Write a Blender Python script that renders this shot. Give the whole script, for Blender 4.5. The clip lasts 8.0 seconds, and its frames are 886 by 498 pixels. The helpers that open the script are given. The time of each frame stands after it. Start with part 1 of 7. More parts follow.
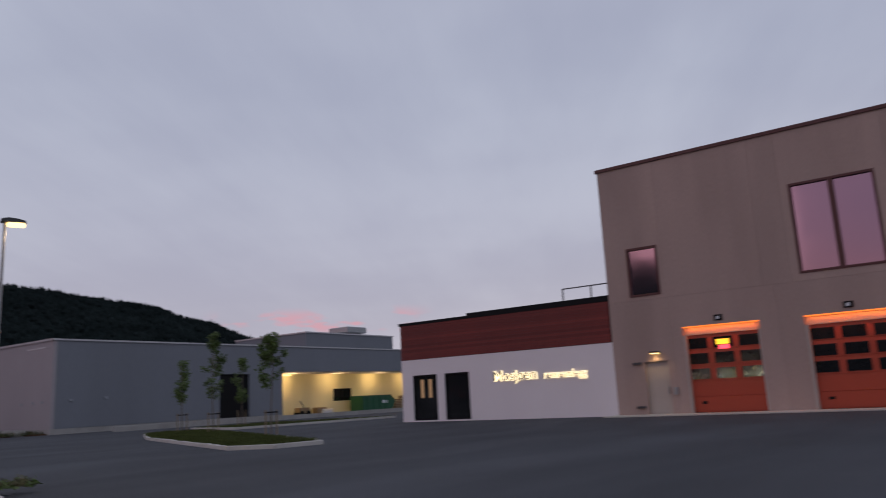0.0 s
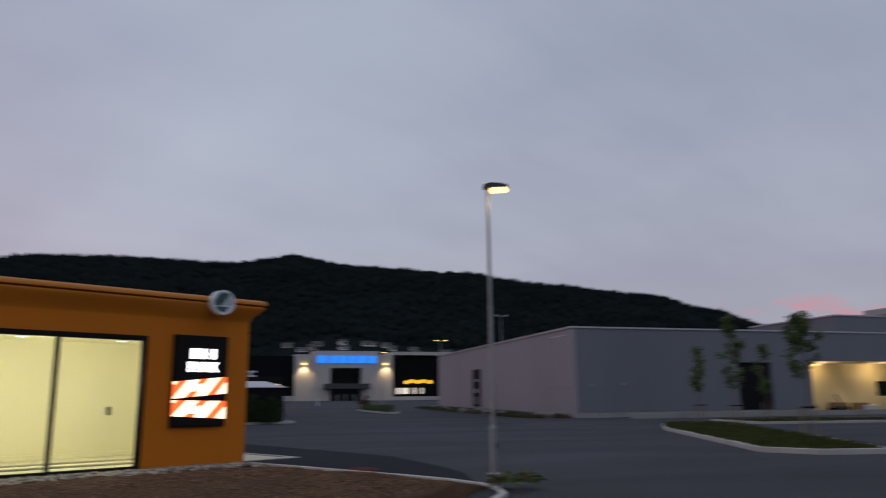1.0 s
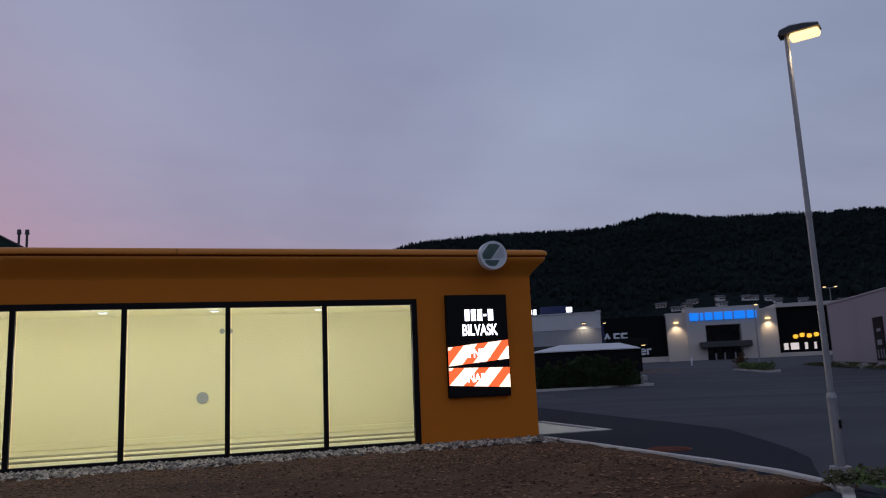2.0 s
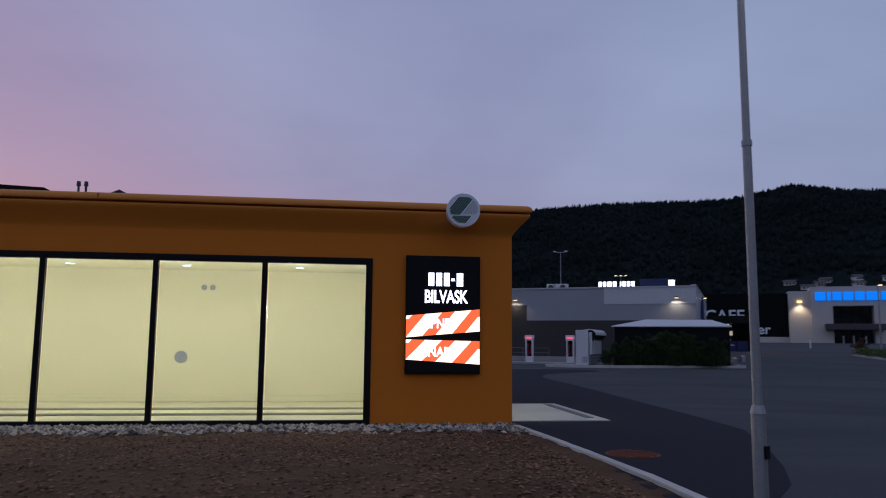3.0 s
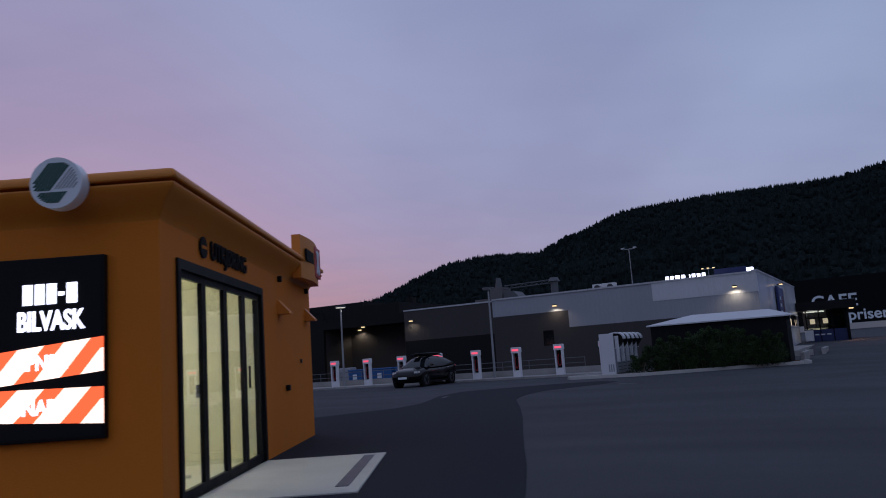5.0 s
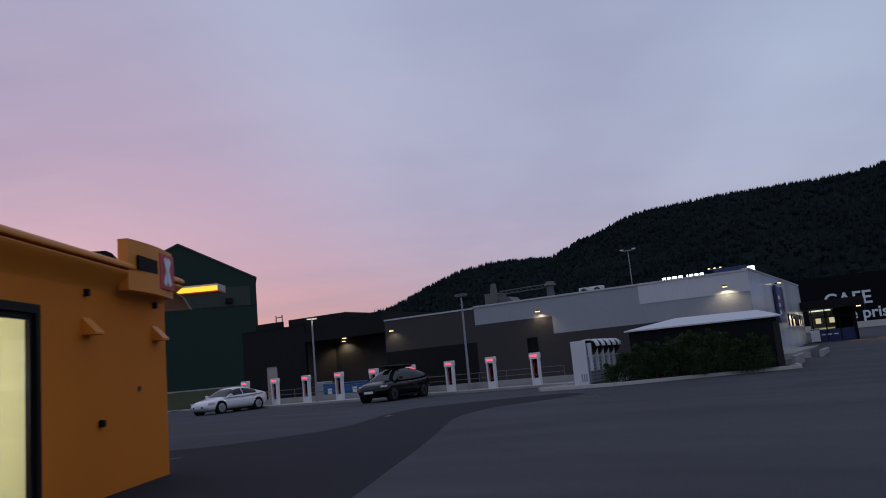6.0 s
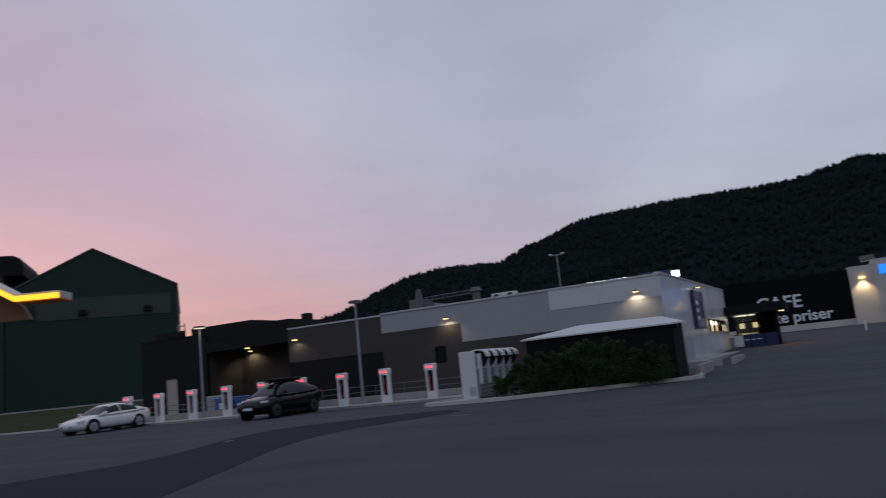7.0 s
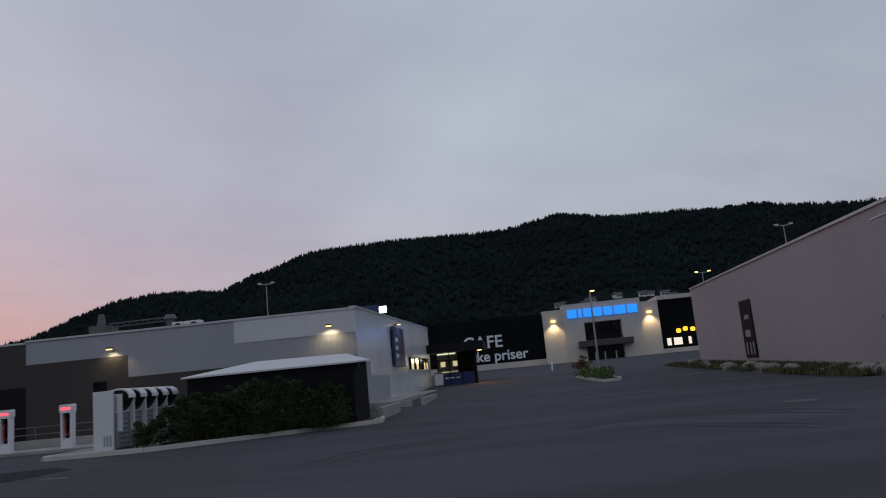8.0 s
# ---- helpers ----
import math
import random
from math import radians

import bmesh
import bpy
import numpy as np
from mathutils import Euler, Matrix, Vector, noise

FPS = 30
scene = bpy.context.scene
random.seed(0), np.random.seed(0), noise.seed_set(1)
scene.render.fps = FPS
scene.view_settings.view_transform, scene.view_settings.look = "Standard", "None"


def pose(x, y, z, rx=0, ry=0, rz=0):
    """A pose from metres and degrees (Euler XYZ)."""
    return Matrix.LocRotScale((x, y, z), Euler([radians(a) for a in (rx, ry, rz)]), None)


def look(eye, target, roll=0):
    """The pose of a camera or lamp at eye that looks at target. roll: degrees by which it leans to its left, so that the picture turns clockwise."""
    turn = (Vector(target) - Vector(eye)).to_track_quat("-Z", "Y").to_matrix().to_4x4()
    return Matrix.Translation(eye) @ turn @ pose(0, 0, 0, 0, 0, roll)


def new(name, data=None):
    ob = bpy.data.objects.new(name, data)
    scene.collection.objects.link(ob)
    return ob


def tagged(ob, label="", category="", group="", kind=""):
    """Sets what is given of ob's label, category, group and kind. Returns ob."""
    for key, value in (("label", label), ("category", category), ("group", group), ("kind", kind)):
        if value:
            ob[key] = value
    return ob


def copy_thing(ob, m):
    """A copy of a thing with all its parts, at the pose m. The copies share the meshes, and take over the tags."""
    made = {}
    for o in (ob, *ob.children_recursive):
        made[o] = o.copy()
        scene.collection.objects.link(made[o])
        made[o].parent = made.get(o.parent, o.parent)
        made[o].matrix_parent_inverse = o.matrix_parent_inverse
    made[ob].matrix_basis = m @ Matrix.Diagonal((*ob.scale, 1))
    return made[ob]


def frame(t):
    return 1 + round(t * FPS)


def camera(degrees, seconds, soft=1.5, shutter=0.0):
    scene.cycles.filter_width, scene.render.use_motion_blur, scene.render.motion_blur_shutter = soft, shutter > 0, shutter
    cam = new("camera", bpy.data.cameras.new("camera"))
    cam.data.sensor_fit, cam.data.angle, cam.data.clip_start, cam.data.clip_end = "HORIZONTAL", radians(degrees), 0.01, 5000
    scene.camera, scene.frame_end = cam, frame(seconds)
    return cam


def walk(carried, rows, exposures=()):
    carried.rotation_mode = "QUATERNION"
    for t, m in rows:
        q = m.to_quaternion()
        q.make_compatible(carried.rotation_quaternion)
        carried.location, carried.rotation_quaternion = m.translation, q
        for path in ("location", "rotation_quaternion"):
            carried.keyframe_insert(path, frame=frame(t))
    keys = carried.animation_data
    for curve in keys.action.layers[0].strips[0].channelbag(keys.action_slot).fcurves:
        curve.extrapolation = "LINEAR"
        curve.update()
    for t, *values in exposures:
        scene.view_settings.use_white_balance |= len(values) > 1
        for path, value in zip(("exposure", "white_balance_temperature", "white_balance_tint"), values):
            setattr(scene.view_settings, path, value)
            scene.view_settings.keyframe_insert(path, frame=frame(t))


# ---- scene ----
cam = camera(61.2, 8.0, soft=1.0, shutter=0.25)
PATH = [
    (0, (-11.201, -15.970, 1.185), (-9.2568, -15.7068, 1.5721), -2.95),
    (0.2, (-10.514, -15.634, 1.214), (-8.5977, -15.2212, 1.6085), -4.19),
    (0.3, (-10.218, -15.487, 1.219), (-8.3164, -15.0151, 1.6186), -3.68),
    (0.5, (-9.673, -15.213, 1.222), (-7.8320, -14.5404, 1.6210), -2.63),
    (0.6, (-9.406, -15.077, 1.224), (-7.6372, -14.2350, 1.6263), -1.79),
    (0.8, (-8.869, -14.786, 1.228), (-7.2546, -13.6748, 1.6279), -0.89),
    (1, (-8.324, -14.476, 1.233), (-6.9514, -13.0773, 1.6326), -0.60),
    (1.2, (-7.764, -14.155, 1.248), (-6.6325, -12.5546, 1.6477), -1.29),
    (1.5, (-6.912, -13.660, 1.251), (-6.0312, -11.9096, 1.6523), -1.17),
    (1.7, (-6.343, -13.329, 1.225), (-5.6326, -11.4978, 1.6004), -1.83),
    (2.8, (-3.140, -11.791, 1.230), (-2.7835, -9.8389, 1.4832), -0.17),
    (3, (-2.601, -11.544, 1.283), (-2.3449, -9.5760, 1.5287), 0.50),
    (3.2, (-2.032, -11.214, 1.291), (-1.8648, -9.2368, 1.5415), -2.15),
    (3.5, (-1.159, -10.624, 1.262), (-1.0763, -8.6436, 1.5270), -4.26),
    (4, (0.214, -9.620, 1.277), (0.2539, -7.6390, 1.5518), -2.86),
    (4.5, (1.545, -8.564, 1.307), (1.5637, -6.5842, 1.5919), -2.69),
    (4.7, (2.135, -8.040, 1.326), (2.1397, -6.0616, 1.6153), -3.03),
    (4.9, (2.659, -7.602, 1.339), (2.6550, -5.6235, 1.6294), -3.49),
    (5, (2.908, -7.483, 1.311), (2.8990, -5.5044, 1.6038), -4.08),
    (5.2, (3.416, -6.989, 1.334), (3.3928, -5.0117, 1.6312), -4.95),
    (6.3, (6.231, -4.373, 1.352), (6.1819, -2.3995, 1.6737), -5.42),
    (6.5, (6.902, -3.752, 1.366), (6.8580, -1.7789, 1.6906), -5.65),
    (7, (8.147, -2.355, 1.365), (8.2324, -0.3824, 1.6819), -6.00),
    (7.3, (8.917, -1.461, 1.406), (9.2339, 0.4902, 1.7102), -6.57),
    (7.5, (9.427, -0.852, 1.434), (9.8856, 1.0714, 1.7368), -5.96),
    (7.8, (10.172, 0.068, 1.456), (10.8920, 1.9080, 1.7683), -5.45),
    (8, (10.647, 0.679, 1.446), (11.4282, 2.4899, 1.7782), -5.49),
]
EXPOSURES = [
    (0.0, 0.05, 6500, 18), (1.0, -0.18, 6350, 15), (1.5, -0.48, 6050, 17), (2.8, -0.6, 5450, 23), (4.0, -0.6, 5300, 23),
    (5.2, -0.5, 5400, 22), (6.3, -0.12, 6000, 15), (7.0, -0.1, 6250, 14), (8.0, -0.1, 6500, 11),
]
walk(cam, [(t, look(eye, target, roll)) for t, eye, target, roll in PATH], EXPOSURES)

# The plan: K metres to a plan unit. The trading estate stands on its own grid, turned by TURN.
K = 0.845
TURN = -28.0
GRID = pose(0, 0, 0, 0, 0, TURN)
HERE = pose(0, 0, 0)


def rise(v):
    """Height of the ground, in metres: level near the car wash, then climbing gently."""
    s = max(0.0, min(v - 42 * K, 150 * K))
    return 0.0145 * s * min(1.0, s / (10 * K))


def spot(u, v, z=0.0, turn=0.0):
    """A pose on the grid, from plan units, standing on the ground."""
    return GRID @ pose(u * K, v * K, rise(v * K) + z, 0, 0, turn)


# ---- sky and light ----
SUNSET = -32.0
world = bpy.data.worlds.new("dusk")
scene.world = world
world.use_nodes = True
wn, wl = world.node_tree.nodes, world.node_tree.links
wn.clear()


def wmath(op, a, b=None, clamp=False):
    n = wn.new("ShaderNodeMath")
    n.operation, n.use_clamp = op, clamp
    for i, s in enumerate((a, b)):
        if s is None:
            continue
        if isinstance(s, (int, float)):
            n.inputs[i].default_value = s
        else:
            wl.new(s, n.inputs[i])
    return n.outputs[0]


def wmix(fac, a, b, blend="MIX"):
    n = wn.new("ShaderNodeMix")
    n.data_type, n.blend_type = "RGBA", blend
    for i, s in ((0, fac), (6, a), (7, b)):
        if isinstance(s, (int, float)):
            n.inputs[i].default_value = s
        elif isinstance(s, tuple):
            n.inputs[i].default_value = (*s, 1)
        else:
            wl.new(s, n.inputs[i])
    return n.outputs[2]


def wrange(v, a, b, c, d):
    n = wn.new("ShaderNodeMapRange")
    n.interpolation_type = "SMOOTHSTEP"
    wl.new(v, n.inputs[0])
    for i, s in enumerate((a, b, c, d)):
        n.inputs[i + 1].default_value = s
    return n.outputs[0]


coord = wn.new("ShaderNodeTexCoord").outputs["Generated"]
sep = wn.new("ShaderNodeSeparateXYZ")
wl.new(coord, sep.inputs[0])
up = wmath("MAXIMUM", sep.outputs[2], 0.0)
toward = wmath("ADD", wmath("MULTIPLY", sep.outputs[0], math.sin(radians(SUNSET))), wmath("MULTIPLY", sep.outputs[1], math.cos(radians(SUNSET))))
# cloud deck seen in perspective: the pattern is laid on a flat layer overhead
flat = wn.new("ShaderNodeVectorMath")
flat.operation = "DIVIDE"
lift = wn.new("ShaderNodeCombineXYZ")
deep = wmath("ADD", up, 0.16)
for i in range(3):
    wl.new(deep, lift.inputs[i])
wl.new(coord, flat.inputs[0])
wl.new(lift.outputs[0], flat.inputs[1])


def wnoise(scale, detail, rough, stretch, turn):
    m = wn.new("ShaderNodeMapping")
    m.inputs["Scale"].default_value = stretch
    m.inputs["Rotation"].default_value = (0, 0, radians(turn))
    wl.new(flat.outputs[0], m.inputs[0])
    n = wn.new("ShaderNodeTexNoise")
    n.inputs["Scale"].default_value, n.inputs["Detail"].default_value, n.inputs["Roughness"].default_value = scale, detail, rough
    wl.new(m.outputs[0], n.inputs["Vector"])
    return n.outputs["Fac"]


soft_cloud = wnoise(0.55, 4, 0.5, (1, 0.55, 0.0), 35)
streak = wnoise(1.5, 5, 0.55, (0.5, 1.5, 0.0), 20)
deck = wmath("ADD", wmath("MULTIPLY", soft_cloud, 0.7), wmath("MULTIPLY", streak, 0.3))
pink_side = wrange(toward, 0.30, 1.0, 0.0, 1.0)
low = wrange(up, 0.0, 0.85, 1.0, 0.0)
near_low = wrange(up, 0.0, 0.22, 1.0, 0.0)
grey = wmix(wrange(deck, 0.38, 0.62, 0.0, 1.0), (0.345, 0.385, 0.485), (0.445, 0.495, 0.585))
mauve = wmix(wrange(deck, 0.36, 0.64, 0.0, 1.0), (0.38, 0.275, 0.40), (0.55, 0.345, 0.45))
grey = wmix(wrange(up, 0.05, 0.42, 0.30, 0.0), grey, (0.475, 0.425, 0.51))
glow = wmix(wrange(streak, 0.40, 0.62, 0.0, 1.0), (0.37, 0.225, 0.285), (0.50, 0.235, 0.27))
tone = wmix(wmath("MULTIPLY", pink_side, wmath("MULTIPLY", low, 0.95)), grey, mauve)
tone = wmix(wmath("MULTIPLY", wrange(toward, 0.55, 1.0, 0.0, 1.0), wmath("MULTIPLY", near_low, 0.75)), tone, glow)
# a few small pink cumulus low in the east
puff = wnoise(3.4, 3, 0.5, (1.0, 1.0, 1.0), 0)
east = wmath("MULTIPLY", wrange(toward, -0.40, -0.34, 0.0, 1.0), wrange(toward, -0.10, -0.16, 0.0, 1.0))
band = wmath("MULTIPLY", wrange(up, 0.086, 0.097, 0.0, 1.0), wrange(up, 0.126, 0.108, 0.0, 1.0))
tone = wmix(wmath("MULTIPLY", wmath("MULTIPLY", east, band), wrange(puff, 0.50, 0.60, 0.0, 0.85)), tone, (0.62, 0.33, 0.40))
# a thinner, paler part of the deck to the north
pale = wn.new("ShaderNodeVectorMath")
pale.operation = "DOT_PRODUCT"
pale.inputs[1].default_value = Vector((math.sin(radians(14)) * 0.83, math.cos(radians(14)) * 0.83, 0.56)).normalized()
wl.new(coord, pale.inputs[0])
thin = wmath("MULTIPLY", wrange(pale.outputs["Value"], 0.80, 0.99, 0.0, 0.75), wrange(soft_cloud, 0.35, 0.60, 0.35, 1.0))
tone = wmix(thin, tone, (0.53, 0.60, 0.69))
clouds = wn.new("ShaderNodeBackground")
clouds.inputs["Strength"].default_value = 0.92
wl.new(tone, clouds.inputs["Color"])
sky = wn.new("ShaderNodeTexSky")
sky.sky_type, sky.sun_disc = "NISHITA", False
sky.sun_elevation, sky.sun_rotation = radians(1.0), radians(SUNSET)
air = wn.new("ShaderNodeBackground")
air.inputs["Strength"].default_value = 0.05
wl.new(sky.outputs[0], air.inputs["Color"])
both = wn.new("ShaderNodeAddShader")
wl.new(clouds.outputs[0], both.inputs[0])
wl.new(air.outputs[0], both.inputs[1])
wout = wn.new("ShaderNodeOutputWorld")
wl.new(both.outputs[0], wout.inputs["Surface"])

sun_data = bpy.data.lights.new("sun", "SUN")
sun_data.energy, sun_data.angle, sun_data.color = 0.12, radians(40), (1.0, 0.62, 0.6)
sun = new("sun", sun_data)
sun.matrix_basis = look((0, 0, 0), (-math.sin(radians(SUNSET)), -math.cos(radians(SUNSET)), -0.18))


def lamp(kind, at, energy, color, size=0.2, target=None, cone=120):
    d = bpy.data.lights.new("lamp_light", kind)
    d.energy, d.color = energy, color
    if kind == "AREA":
        d.shape, d.size = "DISK", size
    else:
        d.shadow_soft_size = size
    if kind == "SPOT":
        d.spot_size, d.spot_blend = radians(cone), 0.6
    ob = new("lamp_light", d)
    at = Vector(at)
    ob.matrix_basis = look(at, Vector(target) if target else at + Vector((0, 0.001, -1)))
    return ob


# ---- materials ----
def surface(name, rgb, rough=0.6, metal=0.0, vary=0.12, scale=1.2, fine=30.0, bump=0.05, stretch=(1, 1, 1), dirt=None, dirt_amount=0.25, random_tone=0.0, spec=0.5):
    """Colour with large stains, fine grain and relief, in metres of the object."""
    m = bpy.data.materials.new(name)
    m.use_nodes = True
    n, l = m.node_tree.nodes, m.node_tree.links
    b = n["Principled BSDF"]
    b.inputs["Roughness"].default_value, b.inputs["Metallic"].default_value = rough, metal
    b.inputs["Specular IOR Level"].default_value = spec
    tc = n.new("ShaderNodeTexCoord")
    mp = n.new("ShaderNodeMapping")
    mp.inputs["Scale"].default_value = stretch
    l.new(tc.outputs["Object"], mp.inputs[0])
    big, small = n.new("ShaderNodeTexNoise"), n.new("ShaderNodeTexNoise")
    for t, s, d in ((big, scale, 5), (small, fine, 3)):
        t.inputs["Scale"].default_value, t.inputs["Detail"].default_value = s, d
        l.new(mp.outputs[0], t.inputs["Vector"])
    add = n.new("ShaderNodeMath")
    add.operation = "ADD"
    l.new(big.outputs["Fac"], add.inputs[0])
    l.new(small.outputs["Fac"], add.inputs[1])
    rng = n.new("ShaderNodeMapRange")
    rng.inputs[1].default_value, rng.inputs[2].default_value = 0.6, 1.4
    rng.inputs[3].default_value, rng.inputs[4].default_value = 1 - vary, 1 + vary
    l.new(add.outputs[0], rng.inputs[0])
    value = rng.outputs[0]
    if random_tone:
        info = n.new("ShaderNodeObjectInfo")
        rr = n.new("ShaderNodeMapRange")
        rr.inputs[3].default_value, rr.inputs[4].default_value = 1 - random_tone, 1 + random_tone
        l.new(info.outputs["Random"], rr.inputs[0])
        mul = n.new("ShaderNodeMath")
        mul.operation = "MULTIPLY"
        l.new(value, mul.inputs[0])
        l.new(rr.outputs[0], mul.inputs[1])
        value = mul.outputs[0]
    col = n.new("ShaderNodeVectorMath")
    col.operation = "SCALE"
    col.inputs[0].default_value = rgb
    l.new(value, col.inputs["Scale"])
    out = col.outputs[0]
    if dirt:
        stain = n.new("ShaderNodeTexNoise")
        stain.inputs["Scale"].default_value, stain.inputs["Detail"].default_value = scale * 0.35, 8
        l.new(mp.outputs[0], stain.inputs["Vector"])
        sr = n.new("ShaderNodeMapRange")
        sr.inputs[1].default_value, sr.inputs[2].default_value = 0.48, 0.68
        sr.inputs[4].default_value = dirt_amount
        l.new(stain.outputs["Fac"], sr.inputs[0])
        mx = n.new("ShaderNodeMix")
        mx.data_type = "RGBA"
        l.new(sr.outputs[0], mx.inputs[0])
        l.new(out, mx.inputs[6])
        mx.inputs[7].default_value = (*dirt, 1)
        out = mx.outputs[2]
    l.new(out, b.inputs["Base Color"])
    rr2 = n.new("ShaderNodeMapRange")
    rr2.inputs[3].default_value, rr2.inputs[4].default_value = max(0.02, rough - 0.1), min(1.0, rough + 0.1)
    l.new(big.outputs["Fac"], rr2.inputs[0])
    l.new(rr2.outputs[0], b.inputs["Roughness"])
    if bump:
        bp = n.new("ShaderNodeBump")
        bp.inputs["Strength"].default_value, bp.inputs["Distance"].default_value = min(1.0, bump * 5), 0.02
        l.new(small.outputs["Fac"], bp.inputs["Height"])
        l.new(bp.outputs[0], b.inputs["Normal"])
    return m


def profiled(name, rgb, pitch, rough=0.6, vary=0.06, depth=0.012, axis=0, metal=0.0):
    """Painted sheet metal with upright ribs every pitch metres along the grid axis."""
    m = surface(name, rgb, rough, metal, vary, 0.35, 12.0, 0.0, spec=0.2, dirt=tuple(c * 0.7 for c in rgb), dirt_amount=0.3, stretch=(1, 1, 0.25))
    n, l = m.node_tree.nodes, m.node_tree.links
    tc = n.new("ShaderNodeTexCoord")
    s = n.new("ShaderNodeSeparateXYZ")
    l.new(tc.outputs["Object"], s.inputs[0])
    w = n.new("ShaderNodeMath")
    w.operation = "PINGPONG"
    w.inputs[1].default_value = pitch / 2
    l.new(s.outputs[axis], w.inputs[0])
    r = n.new("ShaderNodeMapRange")
    r.inputs[1].default_value, r.inputs[2].default_value = pitch * 0.12, pitch * 0.2
    l.new(w.outputs[0], r.inputs[0])
    bp = n.new("ShaderNodeBump")
    bp.inputs["Strength"].default_value, bp.inputs["Distance"].default_value = 0.5, depth
    l.new(r.outputs[0], bp.inputs["Height"])
    l.new(bp.outputs[0], n["Principled BSDF"].inputs["Normal"])
    return m


def glowing(name, rgb, strength):
    m = bpy.data.materials.new(name)
    m.use_nodes = True
    b = m.node_tree.nodes["Principled BSDF"]
    b.inputs["Base Color"].default_value = (*[min(1, c) * 0.6 for c in rgb], 1)
    b.inputs["Emission Color"].default_value, b.inputs["Emission Strength"].default_value = (*rgb, 1), strength
    return m


def glass(name, tint=(0.9, 0.95, 0.95), ior=1.45, clear=1.0):
    """A thin clear pane: it lets light straight through and mirrors by Fresnel."""
    m = bpy.data.materials.new(name)
    m.use_nodes = True
    n, l = m.node_tree.nodes, m.node_tree.links
    n.clear()
    t, g, x, f, o = (n.new("ShaderNode" + k) for k in ("BsdfTransparent", "BsdfGlossy", "MixShader", "LayerWeight", "OutputMaterial"))
    t.inputs[0].default_value = (*tint, 1)
    g.inputs["Roughness"].default_value = 0.02
    f.inputs[0].default_value = 0.5
    pw, ml, ad = (n.new("ShaderNodeMath") for _ in range(3))
    pw.operation, ml.operation, ad.operation = "POWER", "MULTIPLY", "ADD"
    pw.inputs[1].default_value, ml.inputs[1].default_value, ad.inputs[1].default_value = 5.0, 0.9, 0.035
    l.new(f.outputs["Facing"], pw.inputs[0])
    l.new(pw.outputs[0], ml.inputs[0])
    l.new(ml.outputs[0], ad.inputs[0])
    l.new(ad.outputs[0], x.inputs[0])
    l.new(t.outputs[0], x.inputs[1])
    l.new(g.outputs[0], x.inputs[2])
    l.new(x.outputs[0], o.inputs[0])
    return m


M = {}
M["asphalt"] = surface("asphalt", (0.068, 0.072, 0.081), 0.9, 0, 0.26, 0.22, 45, 0.2, spec=0.2, dirt=(0.052, 0.054, 0.061), dirt_amount=0.6)
def tyre_marks(m):
    """Long faint darker streaks where traffic runs, and paler worn lanes between."""
    n, l = m.node_tree.nodes, m.node_tree.links
    b = n["Principled BSDF"]
    before = b.inputs["Base Color"].links[0].from_socket
    tc, mp, t, warp, r, mx = (n.new("ShaderNode" + k) for k in ("TexCoord", "Mapping", "TexNoise", "TexNoise", "MapRange", "Mix"))
    mp.inputs["Rotation"].default_value = (0, 0, radians(-62))
    mp.inputs["Scale"].default_value = (0.08, 0.45, 1)
    add = n.new("ShaderNodeVectorMath")
    add.operation = "MULTIPLY_ADD"
    warp.inputs["Scale"].default_value = 0.06
    add.inputs[1].default_value = (9, 9, 0)
    l.new(tc.outputs["Object"], warp.inputs["Vector"])
    l.new(warp.outputs["Color"], add.inputs[0])
    l.new(tc.outputs["Object"], add.inputs[2])
    l.new(add.outputs[0], mp.inputs[0])
    l.new(mp.outputs[0], t.inputs["Vector"])
    t.inputs["Scale"].default_value, t.inputs["Detail"].default_value = 1.0, 6
    r.inputs[1].default_value, r.inputs[2].default_value, r.inputs[3].default_value, r.inputs[4].default_value = 0.34, 0.66, 0.84, 1.14
    l.new(t.outputs["Fac"], r.inputs[0])
    mx.data_type, mx.blend_type = "RGBA", "MULTIPLY"
    mx.inputs[0].default_value = 1.0
    l.new(before, mx.inputs[6])
    l.new(r.outputs[0], mx.inputs[7])
    l.new(mx.outputs[2], b.inputs["Base Color"])


tyre_marks(M["asphalt"])
M["asphalt_new"] = surface("asphalt_new", (0.0195, 0.022, 0.030), 0.9, 0, 0.24, 0.5, 70, 0.1, spec=0.15)
M["tyre_rubber"] = surface("tyre_rubber_trace", (0.047, 0.050, 0.057), 0.9, 0, 0.25, 1.5, 60, 0.05, spec=0.15)
M["worn_paint"] = surface("worn_road_paint", (0.20, 0.20, 0.20), 0.9, 0, 0.35, 6, 40, 0.05, spec=0.2, dirt=(0.08, 0.08, 0.085), dirt_amount=0.7)
M["kerb_pale"] = surface("kerb_granite", (0.52, 0.50, 0.47), 0.85, 0, 0.12, 1.5, 25, 0.06, dirt=(0.34, 0.32, 0.29), dirt_amount=0.4)
M["kerb"] = surface("kerb_concrete", (0.34, 0.33, 0.315), 0.85, 0, 0.15, 1.5, 25, 0.08, dirt=(0.2, 0.19, 0.17), dirt_amount=0.5)
M["mulch"] = surface("mulch", (0.115, 0.068, 0.040), 0.95, 0, 0.45, 1.2, 30, 0.2, spec=0.05, dirt=(0.05, 0.034, 0.024), dirt_amount=0.6)
M["bark_chip"] = surface("bark_chip", (0.15, 0.085, 0.048), 0.9, 0, 0.3, 3, 40, 0.0, spec=0.1)
M["pebble"] = surface("pebble", (0.31, 0.275, 0.225), 0.8, 0, 0.3, 6, 40, 0.05)


